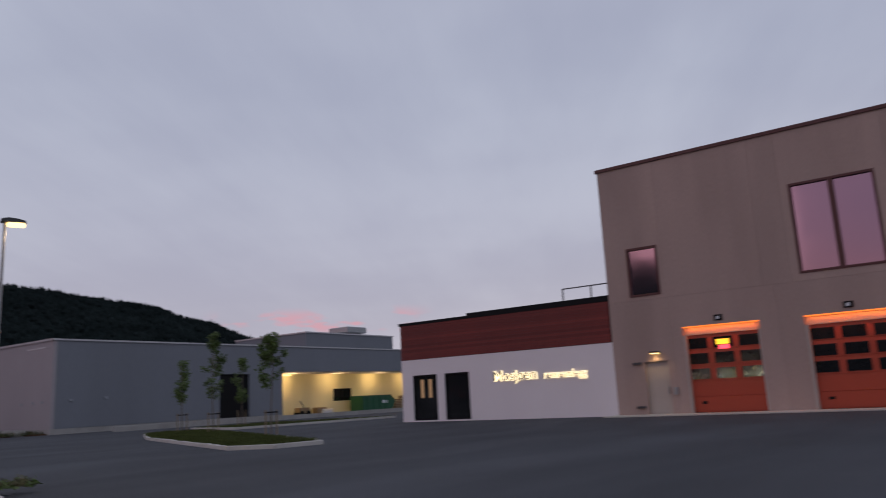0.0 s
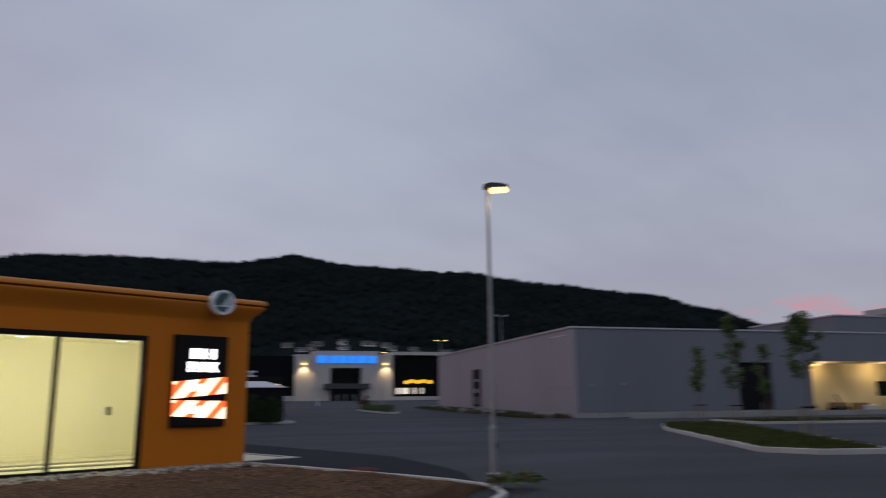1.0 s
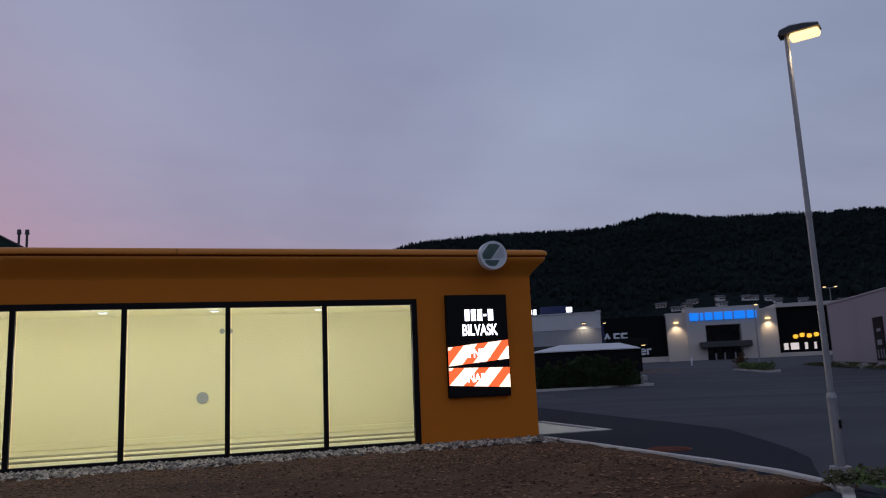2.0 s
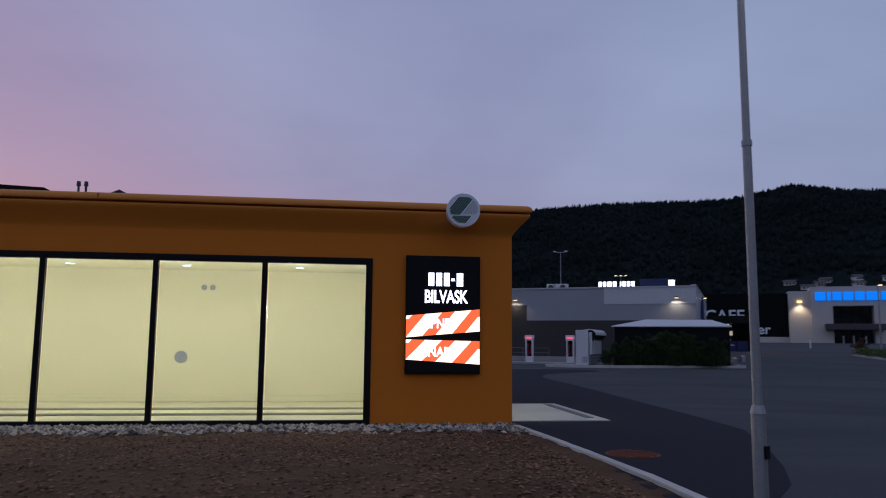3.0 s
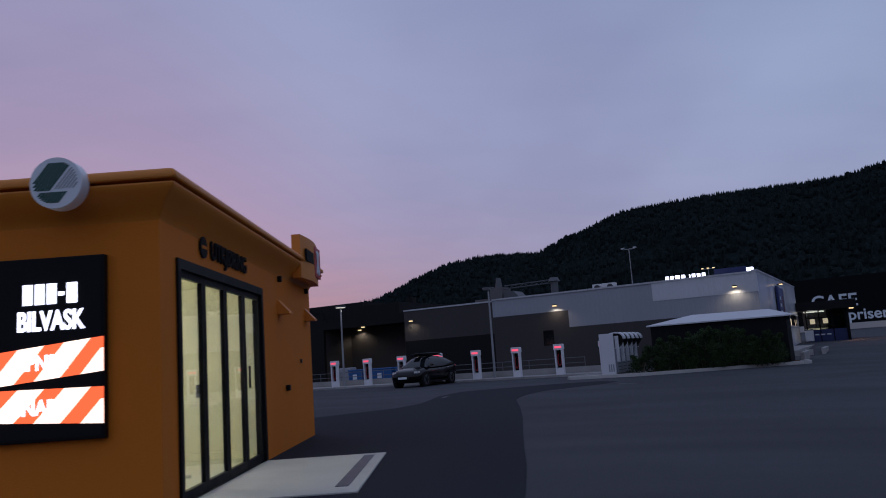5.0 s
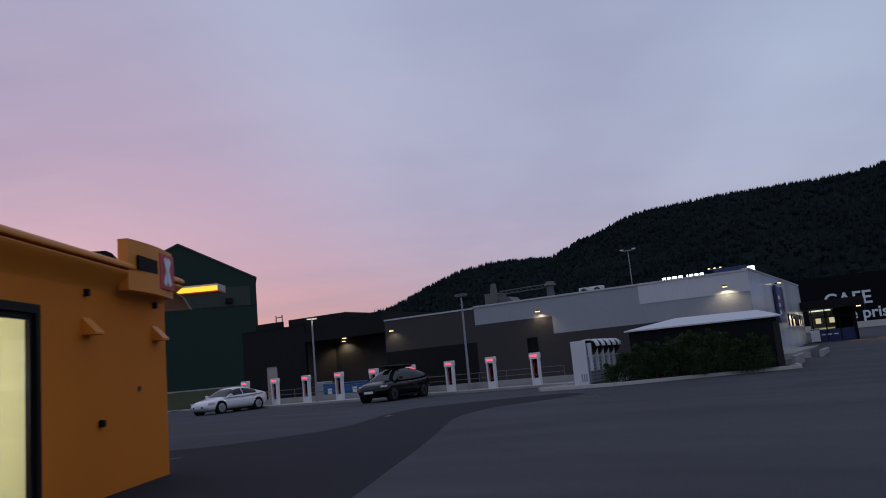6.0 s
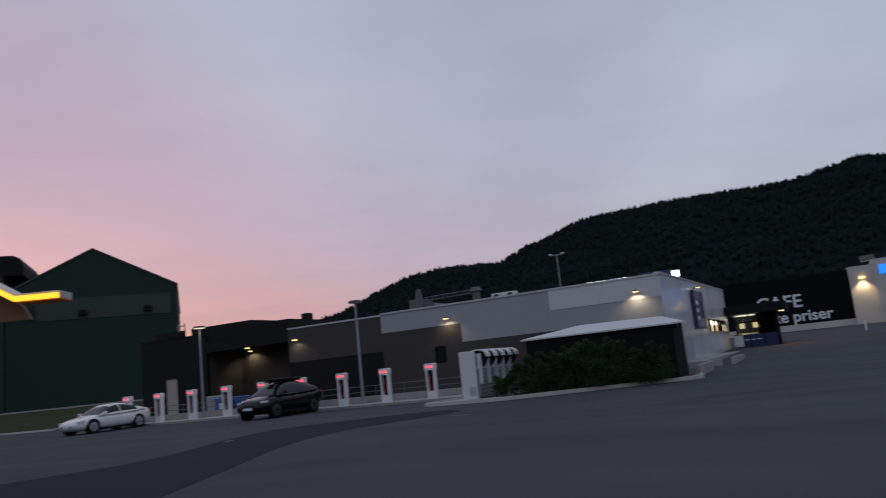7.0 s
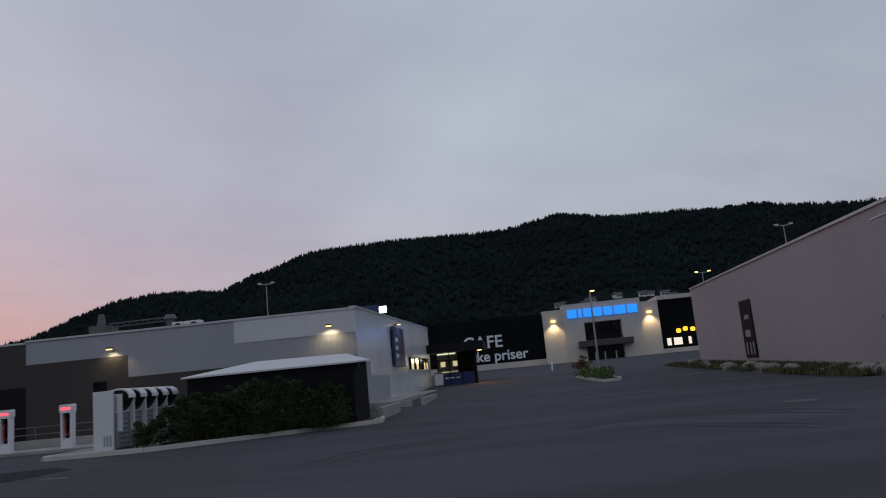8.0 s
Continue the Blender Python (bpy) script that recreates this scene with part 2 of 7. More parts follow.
def island_tone(m, low, high):
    """Every loose piece of a mesh takes a tone of its own."""
    n, l = m.node_tree.nodes, m.node_tree.links
    b = n["Principled BSDF"]
    before = b.inputs["Base Color"].links[0].from_socket
    g, r, mx = (n.new("ShaderNode" + k) for k in ("NewGeometry", "MapRange", "VectorMath"))
    mx.operation = "SCALE"
    r.inputs[3].default_value, r.inputs[4].default_value = low, high
    l.new(g.outputs["Random Per Island"], r.inputs[0])
    l.new(before, mx.inputs[0])
    l.new(r.outputs[0], mx.inputs["Scale"])
    l.new(mx.outputs[0], b.inputs["Base Color"])


island_tone(M["pebble"], 0.08, 1.8)
island_tone(M["bark_chip"], 0.25, 2.0)

M["grass"] = surface("grass_ground", (0.065, 0.072, 0.026), 0.95, 0, 0.4, 1.1, 14, 0.2, dirt=(0.09, 0.075, 0.035), dirt_amount=0.5)
M["turf"] = surface("turf_blade", (0.065, 0.082, 0.024), 0.8, 0, 0.5, 0.9, 14, 0.0, spec=0.1)
M["orange"] = surface("orange_render", (0.66, 0.198, 0.0085), 0.7, 0, 0.05, 0.8, 70, 0.04, spec=0.25, dirt=(0.47, 0.13, 0.006), dirt_amount=0.3)
M["orange_cap"] = surface("orange_fibreglass", (0.66, 0.23, 0.014), 0.5, 0, 0.05, 0.8, 60, 0.01)
M["black"] = surface("black_aluminium", (0.006, 0.006, 0.007), 0.5, 0, 0.1, 3, 60, 0.0, spec=0.15)
M["black_matt"] = surface("black_cladding", (0.012, 0.012, 0.013), 0.75, 0, 0.12, 0.6, 30, 0.02, spec=0.15)
M["cream"] = surface("cream_wall_panel", (0.76, 0.71, 0.46), 0.55, 0, 0.03, 0.8, 20, 0.0)
M["cream_floor"] = surface("cream_floor", (0.62, 0.58, 0.40), 0.5, 0, 0.08, 1.5, 30, 0.02)
M["rail_tan"] = surface("rail_tan", (0.40, 0.37, 0.27), 0.5, 0, 0.05, 1, 20, 0.0)
M["white"] = surface("white_paint", (0.72, 0.72, 0.72), 0.5, 0, 0.04, 1, 30, 0.0)
M["glass"] = glass("clear_glass")
M["dark_glass"] = surface("dark_glass", (0.012, 0.014, 0.016), 0.06, 0, 0.1, 1, 5, 0.0)
M["steel"] = surface("galvanised_steel", (0.33, 0.34, 0.35), 0.5, 0.6, 0.14, 5, 60, 0.02)
M["steel_mid"] = surface("weathered_steel", (0.15, 0.15, 0.155), 0.6, 0.3, 0.14, 5, 60, 0.0)
M["steel_dark"] = surface("dark_steel", (0.06, 0.06, 0.065), 0.5, 0.3, 0.1, 5, 60, 0.0)
M["market_light"] = profiled("light_grey_sheet", (0.36, 0.37, 0.40), 0.3)
M["market_white"] = profiled("white_sheet", (0.62, 0.63, 0.65), 0.3)
M["market_brown"] = profiled("brown_grey_sheet", (0.062, 0.056, 0.055), 0.3)
M["market_black"] = profiled("black_sheet", (0.009, 0.0085, 0.009), 0.45)
M["market_side"] = surface("white_side_sheet", (0.70, 0.73, 0.78), 0.19, 0, 0.06, 0.3, 3, 0.0, spec=0.7, stretch=(1, 1, 0.3))
M["lilac"] = profiled("lilac_grey_sheet", (0.36, 0.33, 0.345), 1.2, axis=1, depth=0.006)
M["bluegrey"] = profiled("blue_grey_sheet", (0.20, 0.215, 0.245), 0.25, depth=0.01)
M["flashing"] = surface("grey_flashing", (0.5, 0.5, 0.52), 0.4, 0.3, 0.06, 1, 20, 0.0)
M["concrete"] = surface("fair_concrete", (0.405, 0.30, 0.262), 0.85, 0, 0.13, 0.7, 30, 0.06, stretch=(1, 1, 0.22), dirt=(0.26, 0.19, 0.165), dirt_amount=0.6, random_tone=0.11)
M["render_white"] = surface("white_render", (0.82, 0.77, 0.775), 0.8, 0, 0.04, 0.6, 50, 0.03)
M["redwood"] = surface("red_stained_board", (0.17, 0.026, 0.021), 0.65, 0, 0.25, 1.2, 12, 0.08, stretch=(6, 0.5, 6), random_tone=0.22)
M["rust_cap"] = surface("dark_red_flashing", (0.09, 0.025, 0.022), 0.5, 0, 0.08, 1, 20, 0.0)
M["gate_red"] = surface("red_gate_panel", (0.40, 0.055, 0.022), 0.5, 0, 0.05, 1.5, 30, 0.01)
M["door_grey"] = surface("warm_grey_door", (0.42, 0.37, 0.33), 0.5, 0, 0.05, 1.5, 30, 0.0)
M["store_pale"] = surface("pale_facade_panel", (0.53, 0.50, 0.465), 0.7, 0, 0.06, 0.4, 20, 0.01)
M["store_black"] = surface("black_facade_panel", (0.006, 0.007, 0.008), 0.7, 0, 0.1, 0.3, 20, 0.0, spec=0.08)
M["green_hall"] = profiled("dark_green_sheet", (0.016, 0.036, 0.029), 0.4, depth=0.02)
M["green_hall_top"] = profiled("grey_green_sheet", (0.050, 0.062, 0.054), 0.4, depth=0.02)
M["rough_grass"] = surface("rough_grass", (0.034, 0.044, 0.016), 0.95, 0, 0.4, 1.1, 14, 0.2, spec=0.1, dirt=(0.05, 0.045, 0.025), dirt_amount=0.5)
M["lit_dim"] = glowing("lit_dim", (1.0, 0.62, 0.30), 0.12)
M["forest"] = surface("forest_floor", (0.013, 0.019, 0.019), 0.95, 0, 0.5, 0.012, 0.2, 0.0, spec=0.0)
M["fir"] = surface("fir_needles", (0.016, 0.023, 0.023), 0.95, 0, 0.45, 0.02, 0.6, 0.0, spec=0.0)
island_tone(M["fir"], 0.9, 1.1)
# Zinc of the works, with its shade against the hill put into the colour.
M["works_steel"] = surface("shaded_zinc", (0.115, 0.12, 0.13), 0.6, 0.2, 0.2, 0.8, 10, 0.0)
M["works_concrete"] = surface("weathered_works_concrete", (0.15, 0.145, 0.14), 0.9, 0, 0.2, 0.6, 12, 0.03)
M["plaster"] = surface("pale_house_wall", (0.62, 0.62, 0.60), 0.8, 0, 0.1, 0.3, 10, 0.0)
M["slate"] = surface("dark_roof", (0.06, 0.06, 0.065), 0.7, 0, 0.15, 0.5, 10, 0.0)
M["roofing"] = surface("roof_felt", (0.10, 0.10, 0.105), 0.85, 0, 0.12, 0.5, 20, 0.02)
M["leaf"] = surface("leaf", (0.095, 0.15, 0.034), 0.6, 0, 0.35, 3, 30, 0.0, random_tone=0.12)
M["bush_leaf"] = surface("bush_leaf", (0.031, 0.054, 0.019), 0.75, 0, 0.5, 2.2, 30, 0.0, spec=0.2)
island_tone(M["bush_leaf"], 0.45, 1.7)
M["dry_leaf"] = surface("dry_leaf", (0.13, 0.075, 0.045), 0.8, 0, 0.35, 3, 30, 0.0, spec=0.1)
M["bark"] = surface("bark", (0.16, 0.13, 0.10), 0.9, 0, 0.3, 8, 60, 0.1, stretch=(1, 1, 0.3))
M["stake"] = surface("pine_stake", (0.24, 0.18, 0.11), 0.8, 0, 0.2, 5, 60, 0.04)
M["rubber"] = surface("black_rubber", (0.010, 0.010, 0.010), 0.8, 0, 0.1, 5, 60, 0.0, spec=0.15)
M["blue_plastic"] = surface("blue_plastic", (0.02, 0.10, 0.30), 0.45, 0, 0.08, 2, 30, 0.0)
M["green_plastic"] = surface("green_steel", (0.01, 0.10, 0.045), 0.5, 0, 0.1, 2, 30, 0.0)
M["charger"] = surface("white_charger_shell", (0.78, 0.78, 0.80), 0.35, 0, 0.02, 2, 20, 0.0)
M["cable"] = surface("red_recess", (0.40, 0.02, 0.03), 0.4, 0, 0.1, 4, 20, 0.0)
M["cabinet_white"] = surface("cabinet_white", (0.66, 0.67, 0.69), 0.4, 0, 0.03, 1.5, 20, 0.0)
M["cabinet_grey"] = surface("cabinet_grey", (0.30, 0.32, 0.35), 0.45, 0.1, 0.05, 2, 20, 0.0)
M["shed"] = surface("dark_shed_board", (0.012, 0.012, 0.014), 0.8, 0, 0.15, 1.0, 20, 0.03, spec=0.1, stretch=(4, 4, 0.5))
M["car_white"] = surface("white_car_paint", (0.75, 0.75, 0.77), 0.18, 0, 0.01, 1, 5, 0.0)
M["car_black"] = surface("black_car_paint", (0.004, 0.004, 0.005), 0.16, 0.0, 0.02, 1, 5, 0.0, spec=0.3)
M["car_glass"] = surface("privacy_glass", (0.006, 0.007, 0.009), 0.08, 0, 0.05, 1, 5, 0.0, spec=0.3)
M["rim"] = surface("alloy_rim", (0.5, 0.5, 0.52), 0.3, 0.8, 0.05, 5, 20, 0.0)
# Brown raised so that the underside's dim light is in the colour.
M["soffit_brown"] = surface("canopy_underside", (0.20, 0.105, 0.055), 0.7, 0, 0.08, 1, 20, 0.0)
M["worn_iron"] = surface("worn_iron", (0.085, 0.085, 0.09), 0.75, 0.1, 0.3, 6, 50, 0.1)
M["manhole"] = surface("rusty_iron", (0.15, 0.042, 0.02), 0.85, 0.0, 0.25, 6, 50, 0.1)
M["concrete_pad"] = surface("pale_concrete", (0.50, 0.49, 0.44), 0.8, 0, 0.08, 1.2, 30, 0.04, dirt=(0.36, 0.35, 0.31), dirt_amount=0.4)
M["green_badge"] = surface("badge_green", (0.006, 0.070, 0.050), 0.4, 0, 0.04, 3, 20, 0.0)
M["badge_white"] = surface("badge_white", (0.75, 0.80, 0.83), 0.35, 0, 0.02, 3, 20, 0.0)
M["red_paint"] = surface("red_paint", (0.45, 0.03, 0.035), 0.4, 0, 0.04, 3, 20, 0.0)
M["blue_sheet"] = surface("navy_panel", (0.015, 0.028, 0.12), 0.4, 0, 0.05, 2, 20, 0.0)
M["wood_pallet"] = surface("pallet_wood", (0.30, 0.21, 0.12), 0.8, 0, 0.25, 4, 40, 0.05)
M["stone"] = surface("boulder", (0.24, 0.23, 0.21), 0.9, 0, 0.25, 2, 20, 0.15)
M["weed"] = surface("dry_weed", (0.10, 0.095, 0.04), 0.8, 0, 0.4, 3, 30, 0.0)
M["lit_white"] = glowing("lit_white", (1.0, 0.97, 0.95), 3.2)
M["lit_warm"] = glowing("lit_warm", (1.0, 0.66, 0.24), 3.0)
M["lit_letter"] = glowing("lit_letter", (1.0, 0.86, 0.50), 1.7)
M["lit_orange"] = glowing("lit_orange", (1.0, 0.22, 0.03), 1.5)
M["lit_peach"] = glowing("lit_peach", (1.0, 0.74, 0.50), 2.6)
M["lit_yellow"] = glowing("lit_yellow", (1.0, 0.56, 0.03), 1.5)
M["lit_blue"] = glowing("lit_blue", (0.02, 0.28, 1.0), 1.0)
M["lit_red"] = glowing("lit_red", (1.0, 0.085, 0.12), 1.7)
M["lit_cream"] = glowing("lit_cream", (1.0, 0.9, 0.6), 1.0)
M["lit_window"] = glowing("lit_window", (1.0, 0.74, 0.38), 0.75)
M["lit_screen"] = glowing("lit_screen", (1.0, 0.88, 0.72), 0.9)


# ---- mesh helpers ----
def whole(ob):
    m = ob.matrix_parent_inverse @ ob.matrix_basis if ob.parent else ob.matrix_basis
    return whole(ob.parent) @ m if ob.parent else m


def thing(name, m, label, category, group="", kind=""):
    ob = new(name)
    ob.empty_display_size = 0.1
    ob.matrix_basis = m
    return tagged(ob, label, category, group, kind)


def to_mesh(name, bm, material, smooth=False):
    me = bpy.data.meshes.new(name)
    bmesh.ops.recalc_face_normals(bm, faces=bm.faces)
    bm.to_mesh(me)
    bm.free()
    me.materials.append(material)
    if smooth:
        for p in me.polygons:
            p.use_smooth = True
    return me


def part(name, bm, material, parent, label="", m=None, smooth=False, me=None):
    """Links a bmesh as one mesh object under a thing or a part; its points are in the frame m, or the parent's own."""
    ob = new(name, me or to_mesh(name, bm, material, smooth))
    ob.parent = parent
    if m is not None:
        ob.matrix_parent_inverse = whole(parent).inverted()
        ob.matrix_basis = m
    if label:
        tagged(ob, label)
    return ob


def solo(name, bm, material, m, label, category, group="", kind="", smooth=False):
    ob = new(name, to_mesh(name, bm, material, smooth))
    ob.matrix_basis = m
    return tagged(ob, label, category, group, kind)


def box(bm, x0, x1, y0, y1, z0, z1, bevel=0.0, m=None):
    r = bmesh.ops.create_cube(bm, size=1)
    t = Matrix.Translation(((x0 + x1) / 2, (y0 + y1) / 2, (z0 + z1) / 2)) @ Matrix.Diagonal((abs(x1 - x0), abs(y1 - y0), abs(z1 - z0), 1))
    bmesh.ops.transform(bm, matrix=(m @ t) if m else t, verts=r["verts"])
    if bevel:
        edges = list({e for v in r["verts"] for e in v.link_edges})
        bmesh.ops.bevel(bm, geom=edges, offset=bevel, segments=2, affect="EDGES", profile=0.5)
    return bm


def boxed(*a, bevel=0.0, m=None):
    return box(bmesh.new(), *a, bevel=bevel, m=m)


def ubox(bm, u0, u1, v0, v1, z0, z1, bevel=0.0):
    """A box in plan units."""
    return box(bm, u0 * K, u1 * K, v0 * K, v1 * K, z0 * K, z1 * K, bevel)


def uboxed(*a, bevel=0.0):
    return ubox(bmesh.new(), *a, bevel=bevel)


def rod(bm, a, b, r0, r1=None, seg=10, caps=True):
    a, b = Vector(a), Vector(b)
    r = bmesh.ops.create_cone(bm, cap_ends=caps, segments=seg, radius1=r0, radius2=r0 if r1 is None else r1, depth=(b - a).length)
    t = Matrix.Translation((a + b) / 2) @ (b - a).to_track_quat("Z", "Y").to_matrix().to_4x4()
    bmesh.ops.transform(bm, matrix=t, verts=r["verts"])
    return bm


def rodded(*a, **k):
    return rod(bmesh.new(), *a, **k)


def prism(bm, outline, lo, hi, axis="z"):
    """An outline (pairs) drawn out between lo and hi along an axis; the pairs are the other two axes in order."""
    def at(p, h):
        return {"z": (p[0], p[1], h), "y": (p[0], h, p[1]), "x": (h, p[0], p[1])}[axis]
    a = [bm.verts.new(at(p, lo)) for p in outline]
    b = [bm.verts.new(at(p, hi)) for p in outline]
    bm.faces.new(a)
    bm.faces.new(b[::-1])
    for i in range(len(a)):
        j = (i + 1) % len(a)
        bm.faces.new((a[i], a[j], b[j], b[i]))
    return bm


def prismed(*a, **k):
    return prism(bmesh.new(), *a, **k)


def wall(bm, axis, t0, t1, a0, a1, z0, z1, holes=()):
    """An upright wall along axis ('x' or 'y'), t0..t1 thick, with openings (a, b, bottom, top) right through it."""
    cuts = sorted({a0, a1, *[h[0] for h in holes], *[h[1] for h in holes]})
    for p, q in zip(cuts, cuts[1:]):
        spans, z = [], z0
        for h in sorted(holes, key=lambda h: h[2]):
            if h[0] < (p + q) / 2 < h[1]:
                spans.append((z, h[2]))
                z = h[3]
        spans.append((z, z1))
        for lo, hi in spans:
            if hi - lo > 1e-4:
                box(bm, *((p, q, t0, t1) if axis == "x" else (t0, t1, p, q)), lo, hi)
    bmesh.ops.remove_doubles(bm, verts=bm.verts, dist=1e-5)
    return bm


def text_mesh(body, size, depth=0.0, align="LEFT", bold=0.0, wide=1.0):
    c = bpy.data.curves.new("letters", "FONT")
    c.body, c.size, c.extrude, c.align_x, c.offset = body, size, depth, align, bold
    ob = bpy.data.objects.new("letters", c)
    scene.collection.objects.link(ob)
    bpy.context.view_layer.update()
    me = bpy.data.meshes.new_from_object(ob.evaluated_get(bpy.context.evaluated_depsgraph_get()))
    bpy.data.objects.remove(ob)
    bpy.data.curves.remove(c)
    me.transform(Matrix.Diagonal((wide, 1, 1, 1)))
    return me


def letters(name, body, size, material, parent, m, depth=0.01, align="LEFT", bold=0.0, wide=1.0, label=""):
    me = text_mesh(body, size, depth, align, bold, wide)
    me.materials.clear()
    me.materials.append(material)
    return part(name, None, material, parent, label, m, me=me)


def upright(x, y, z, facing):
    """A frame for writing on a wall: x along the wall to the reader's right, y up. facing: the wall's heading in degrees."""
    return pose(x, y, z, 90, 0, facing)


def no_shadow(ob):
    ob.visible_shadow = False
    return ob


# ---- ground ----
def ground_sheet():
    us = [-4000, -900, -300] + [i * 10 for i in range(-12, 19)] + [300, 900, 4000]
    vs = [-4000, -900, -200, -60, 0, 30] + [34 + i * 4 for i in range(0, 42)] + [300, 900, 4000]
    bm = bmesh.new()
    rows = [[bm.verts.new((u, v, rise(v))) for u in us] for v in vs]
    for a, b in zip(rows, rows[1:]):
        for i in range(len(us) - 1):
            bm.faces.new((a[i], a[i + 1], b[i + 1], b[i]))
    return solo("ground", bm, M["asphalt"], GRID, "worn grey asphalt forecourt with darker patches", "ground", kind="structure")


ground_sheet()


def sheet(name, outline, z, material, label, category, m=HERE, kind="structure", thick=0.05):
    """A flat slab on the ground, outline in plan units, its top at z metres."""
    bm = prismed([(x * K, y * K) for x, y in outline], z - thick, z)
    return solo(name, bm, material, m, label, category, kind=kind)


sheet("road", [(0.15, -8.6), (0.6, -7.3), (1.15, -6.6), (1.8, -5.8), (2.4, -4.7), (2.95, -3.5), (3.45, -2.3), (3.85, -1.3), (4.02, -0.9), (4.12, -0.2), (4.35, 2.0), (4.5, 4), (4.75, 7), (5.02, 10), (5.3, 14), (5.5, 18.0), (5.8, 19.6), (6.3, 21.2), (7.0, 22.7), (8.7, 24.1), (10.2, 25.5), (11.0, 26.7), (10.4, 28.3), (8.4, 28.7), (5.6, 28.0), (3.7, 27.4), (2.7, 24.6), (2.1, 19.8), (1.3, 17.9), (0.0, 16.8), (-1.2, 15.9), (-4.0, 15.7), (-9.0, 14.2), (-12, 12), (-12, 9.4), (-0.1, 9.4), (0.1, 0)],
      0.006, M["asphalt_new"], "fresh black asphalt beside the car wash", "asphalt")


def kerb_run(name, path, label, width=0.13, top=0.12, m=HERE, closed=False, stone=None):
    """Kerb stones laid end to end along a path in plan units."""
    pts = [Vector((x * K, y * K, 0)) for x, y in path]
    if closed:
        pts.append(pts[0])
    root = thing(name, m, label, "kerb", kind="structure")
    bm = bmesh.new()
    for a, b in zip(pts, pts[1:]):
        n = max(1, round((b - a).length / 1.0))
        turn = math.atan2((b - a).y, (b - a).x)
        for i in range(n):
            p, q = a.lerp(b, i / n), a.lerp(b, (i + 1) / n)
            L = (q - p).length
            base = Matrix.Translation((p + q) / 2 + Vector((0, 0, rise((p.y + q.y) / 2) if m is GRID else 0))) @ Matrix.Rotation(turn, 4, "Z")
            box(bm, -L / 2 - 0.01, L / 2 - 0.004, -width / 2, width / 2, -0.1, top + random.uniform(-0.006, 0.006), 0.012, m=base)
    part("kerb_stones", bm, stone or M["kerb_pale"], root)
    return root


# mulch bed in front of the car wash, its pebbles and kerb
def bed_height(x, y):
    """The bed swells between kerb and wall and is higher towards the road."""
    return 0.015 + 0.2 * min(1, max(0, (-y - 0.9) / 4)) * min(1, max(0.0, -x / 1.2)) + 0.03 * noise.noise(Vector((x * 0.8, y * 0.8, 3)))


def mulch_bed():
    bm = bmesh.new()
    nx, ny = 70, 46
    grid = []
    for j in range(ny + 1):
        row = []
        for i in range(nx + 1):
            edge = 0.30 * min(1.0, max(0.0, (0.2 + 6.7 * j / ny) / 4.5)) - 0.03
            x = edge - 13 * (1 - i / nx) ** 1.4
            front = -7.0 if x > -0.2 else -7.0 + 0.55 * (x + 0.2)
            y = -0.2 + (front + 0.3) * j / ny
            row.append(bm.verts.new((x, y, bed_height(x, y) + 0.02 * noise.noise(Vector((x * 5, y * 5, 0))))))
        grid.append(row)
    for a, b in zip(grid, grid[1:]):
        for i in range(nx):
            bm.faces.new((a[i], a[i + 1], b[i + 1], b[i]))
    edge = [e for e in bm.edges if e.is_boundary]
    r = bmesh.ops.extrude_edge_only(bm, edges=edge)
    for v in r["geom"]:
        if isinstance(v, bmesh.types.BMVert):
            v.co.z = -0.1
    return solo("planting_bed", bm, M["mulch"], HERE, "bare planting bed of brown bark mulch", "planting bed", kind="structure", smooth=True)


mulch_bed()


def clumps(name, count, where, size, material, label, category, flat=0.5, seed=1):
    """Many small rough lumps in one mesh."""
    rnd = random.Random(seed)
    verts, faces = [], []
    base = [(1, 0, 0), (0.3, 0.95, 0), (-0.8, 0.6, 0), (-0.8, -0.6, 0), (0.3, -0.95, 0), (0, 0, 1), (0, 0, -0.6)]
    tri = [(0, 1, 5), (1, 2, 5), (2, 3, 5), (3, 4, 5), (4, 0, 5), (1, 0, 6), (2, 1, 6), (3, 2, 6), (4, 3, 6), (0, 4, 6)]
    for _ in range(count):
        x, y, z = where(rnd)
        s, a = size * rnd.uniform(0.5, 1.4), rnd.uniform(0, 6.3)
        k = len(verts)
        tilt = rnd.uniform(-0.5, 0.5)
        for p in base:
            px, py, pz = p[0] * rnd.uniform(0.7, 1.2), p[1] * rnd.uniform(0.5, 1.0), p[2] * flat + p[0] * tilt * 0.5
            verts.append((x + s * (px * math.cos(a) - py * math.sin(a)), y + s * (px * math.sin(a) + py * math.cos(a)), z + s * pz))
        faces += [tuple(k + i for i in t) for t in tri]
    me = bpy.data.meshes.new(name)
    me.from_pydata(verts, [], faces)
    me.materials.append(material)
    ob = new(name, me)
    return tagged(ob, label, category, kind="stuff")


def on_strip(rnd):
    x = rnd.uniform(-11.5, 0.0)
    y = -0.02 - min(1.05, abs(rnd.gauss(0.0, 0.36)))
    return x, y, max(0.02, bed_height(x, y)) + rnd.uniform(-0.015, 0.02)


clumps("pebbles", 5200, on_strip, 0.052, M["pebble"], "strip of grey and white pebbles along the wall", "pebbles", 0.6, 3)


def on_bed(rnd):
    x = -0.15 - 10.5 * rnd.random() ** 1.2
    y = -0.55 - (6.2 - 0.5 * x) * rnd.random()
    return x, y, bed_height(x, y) + 0.008


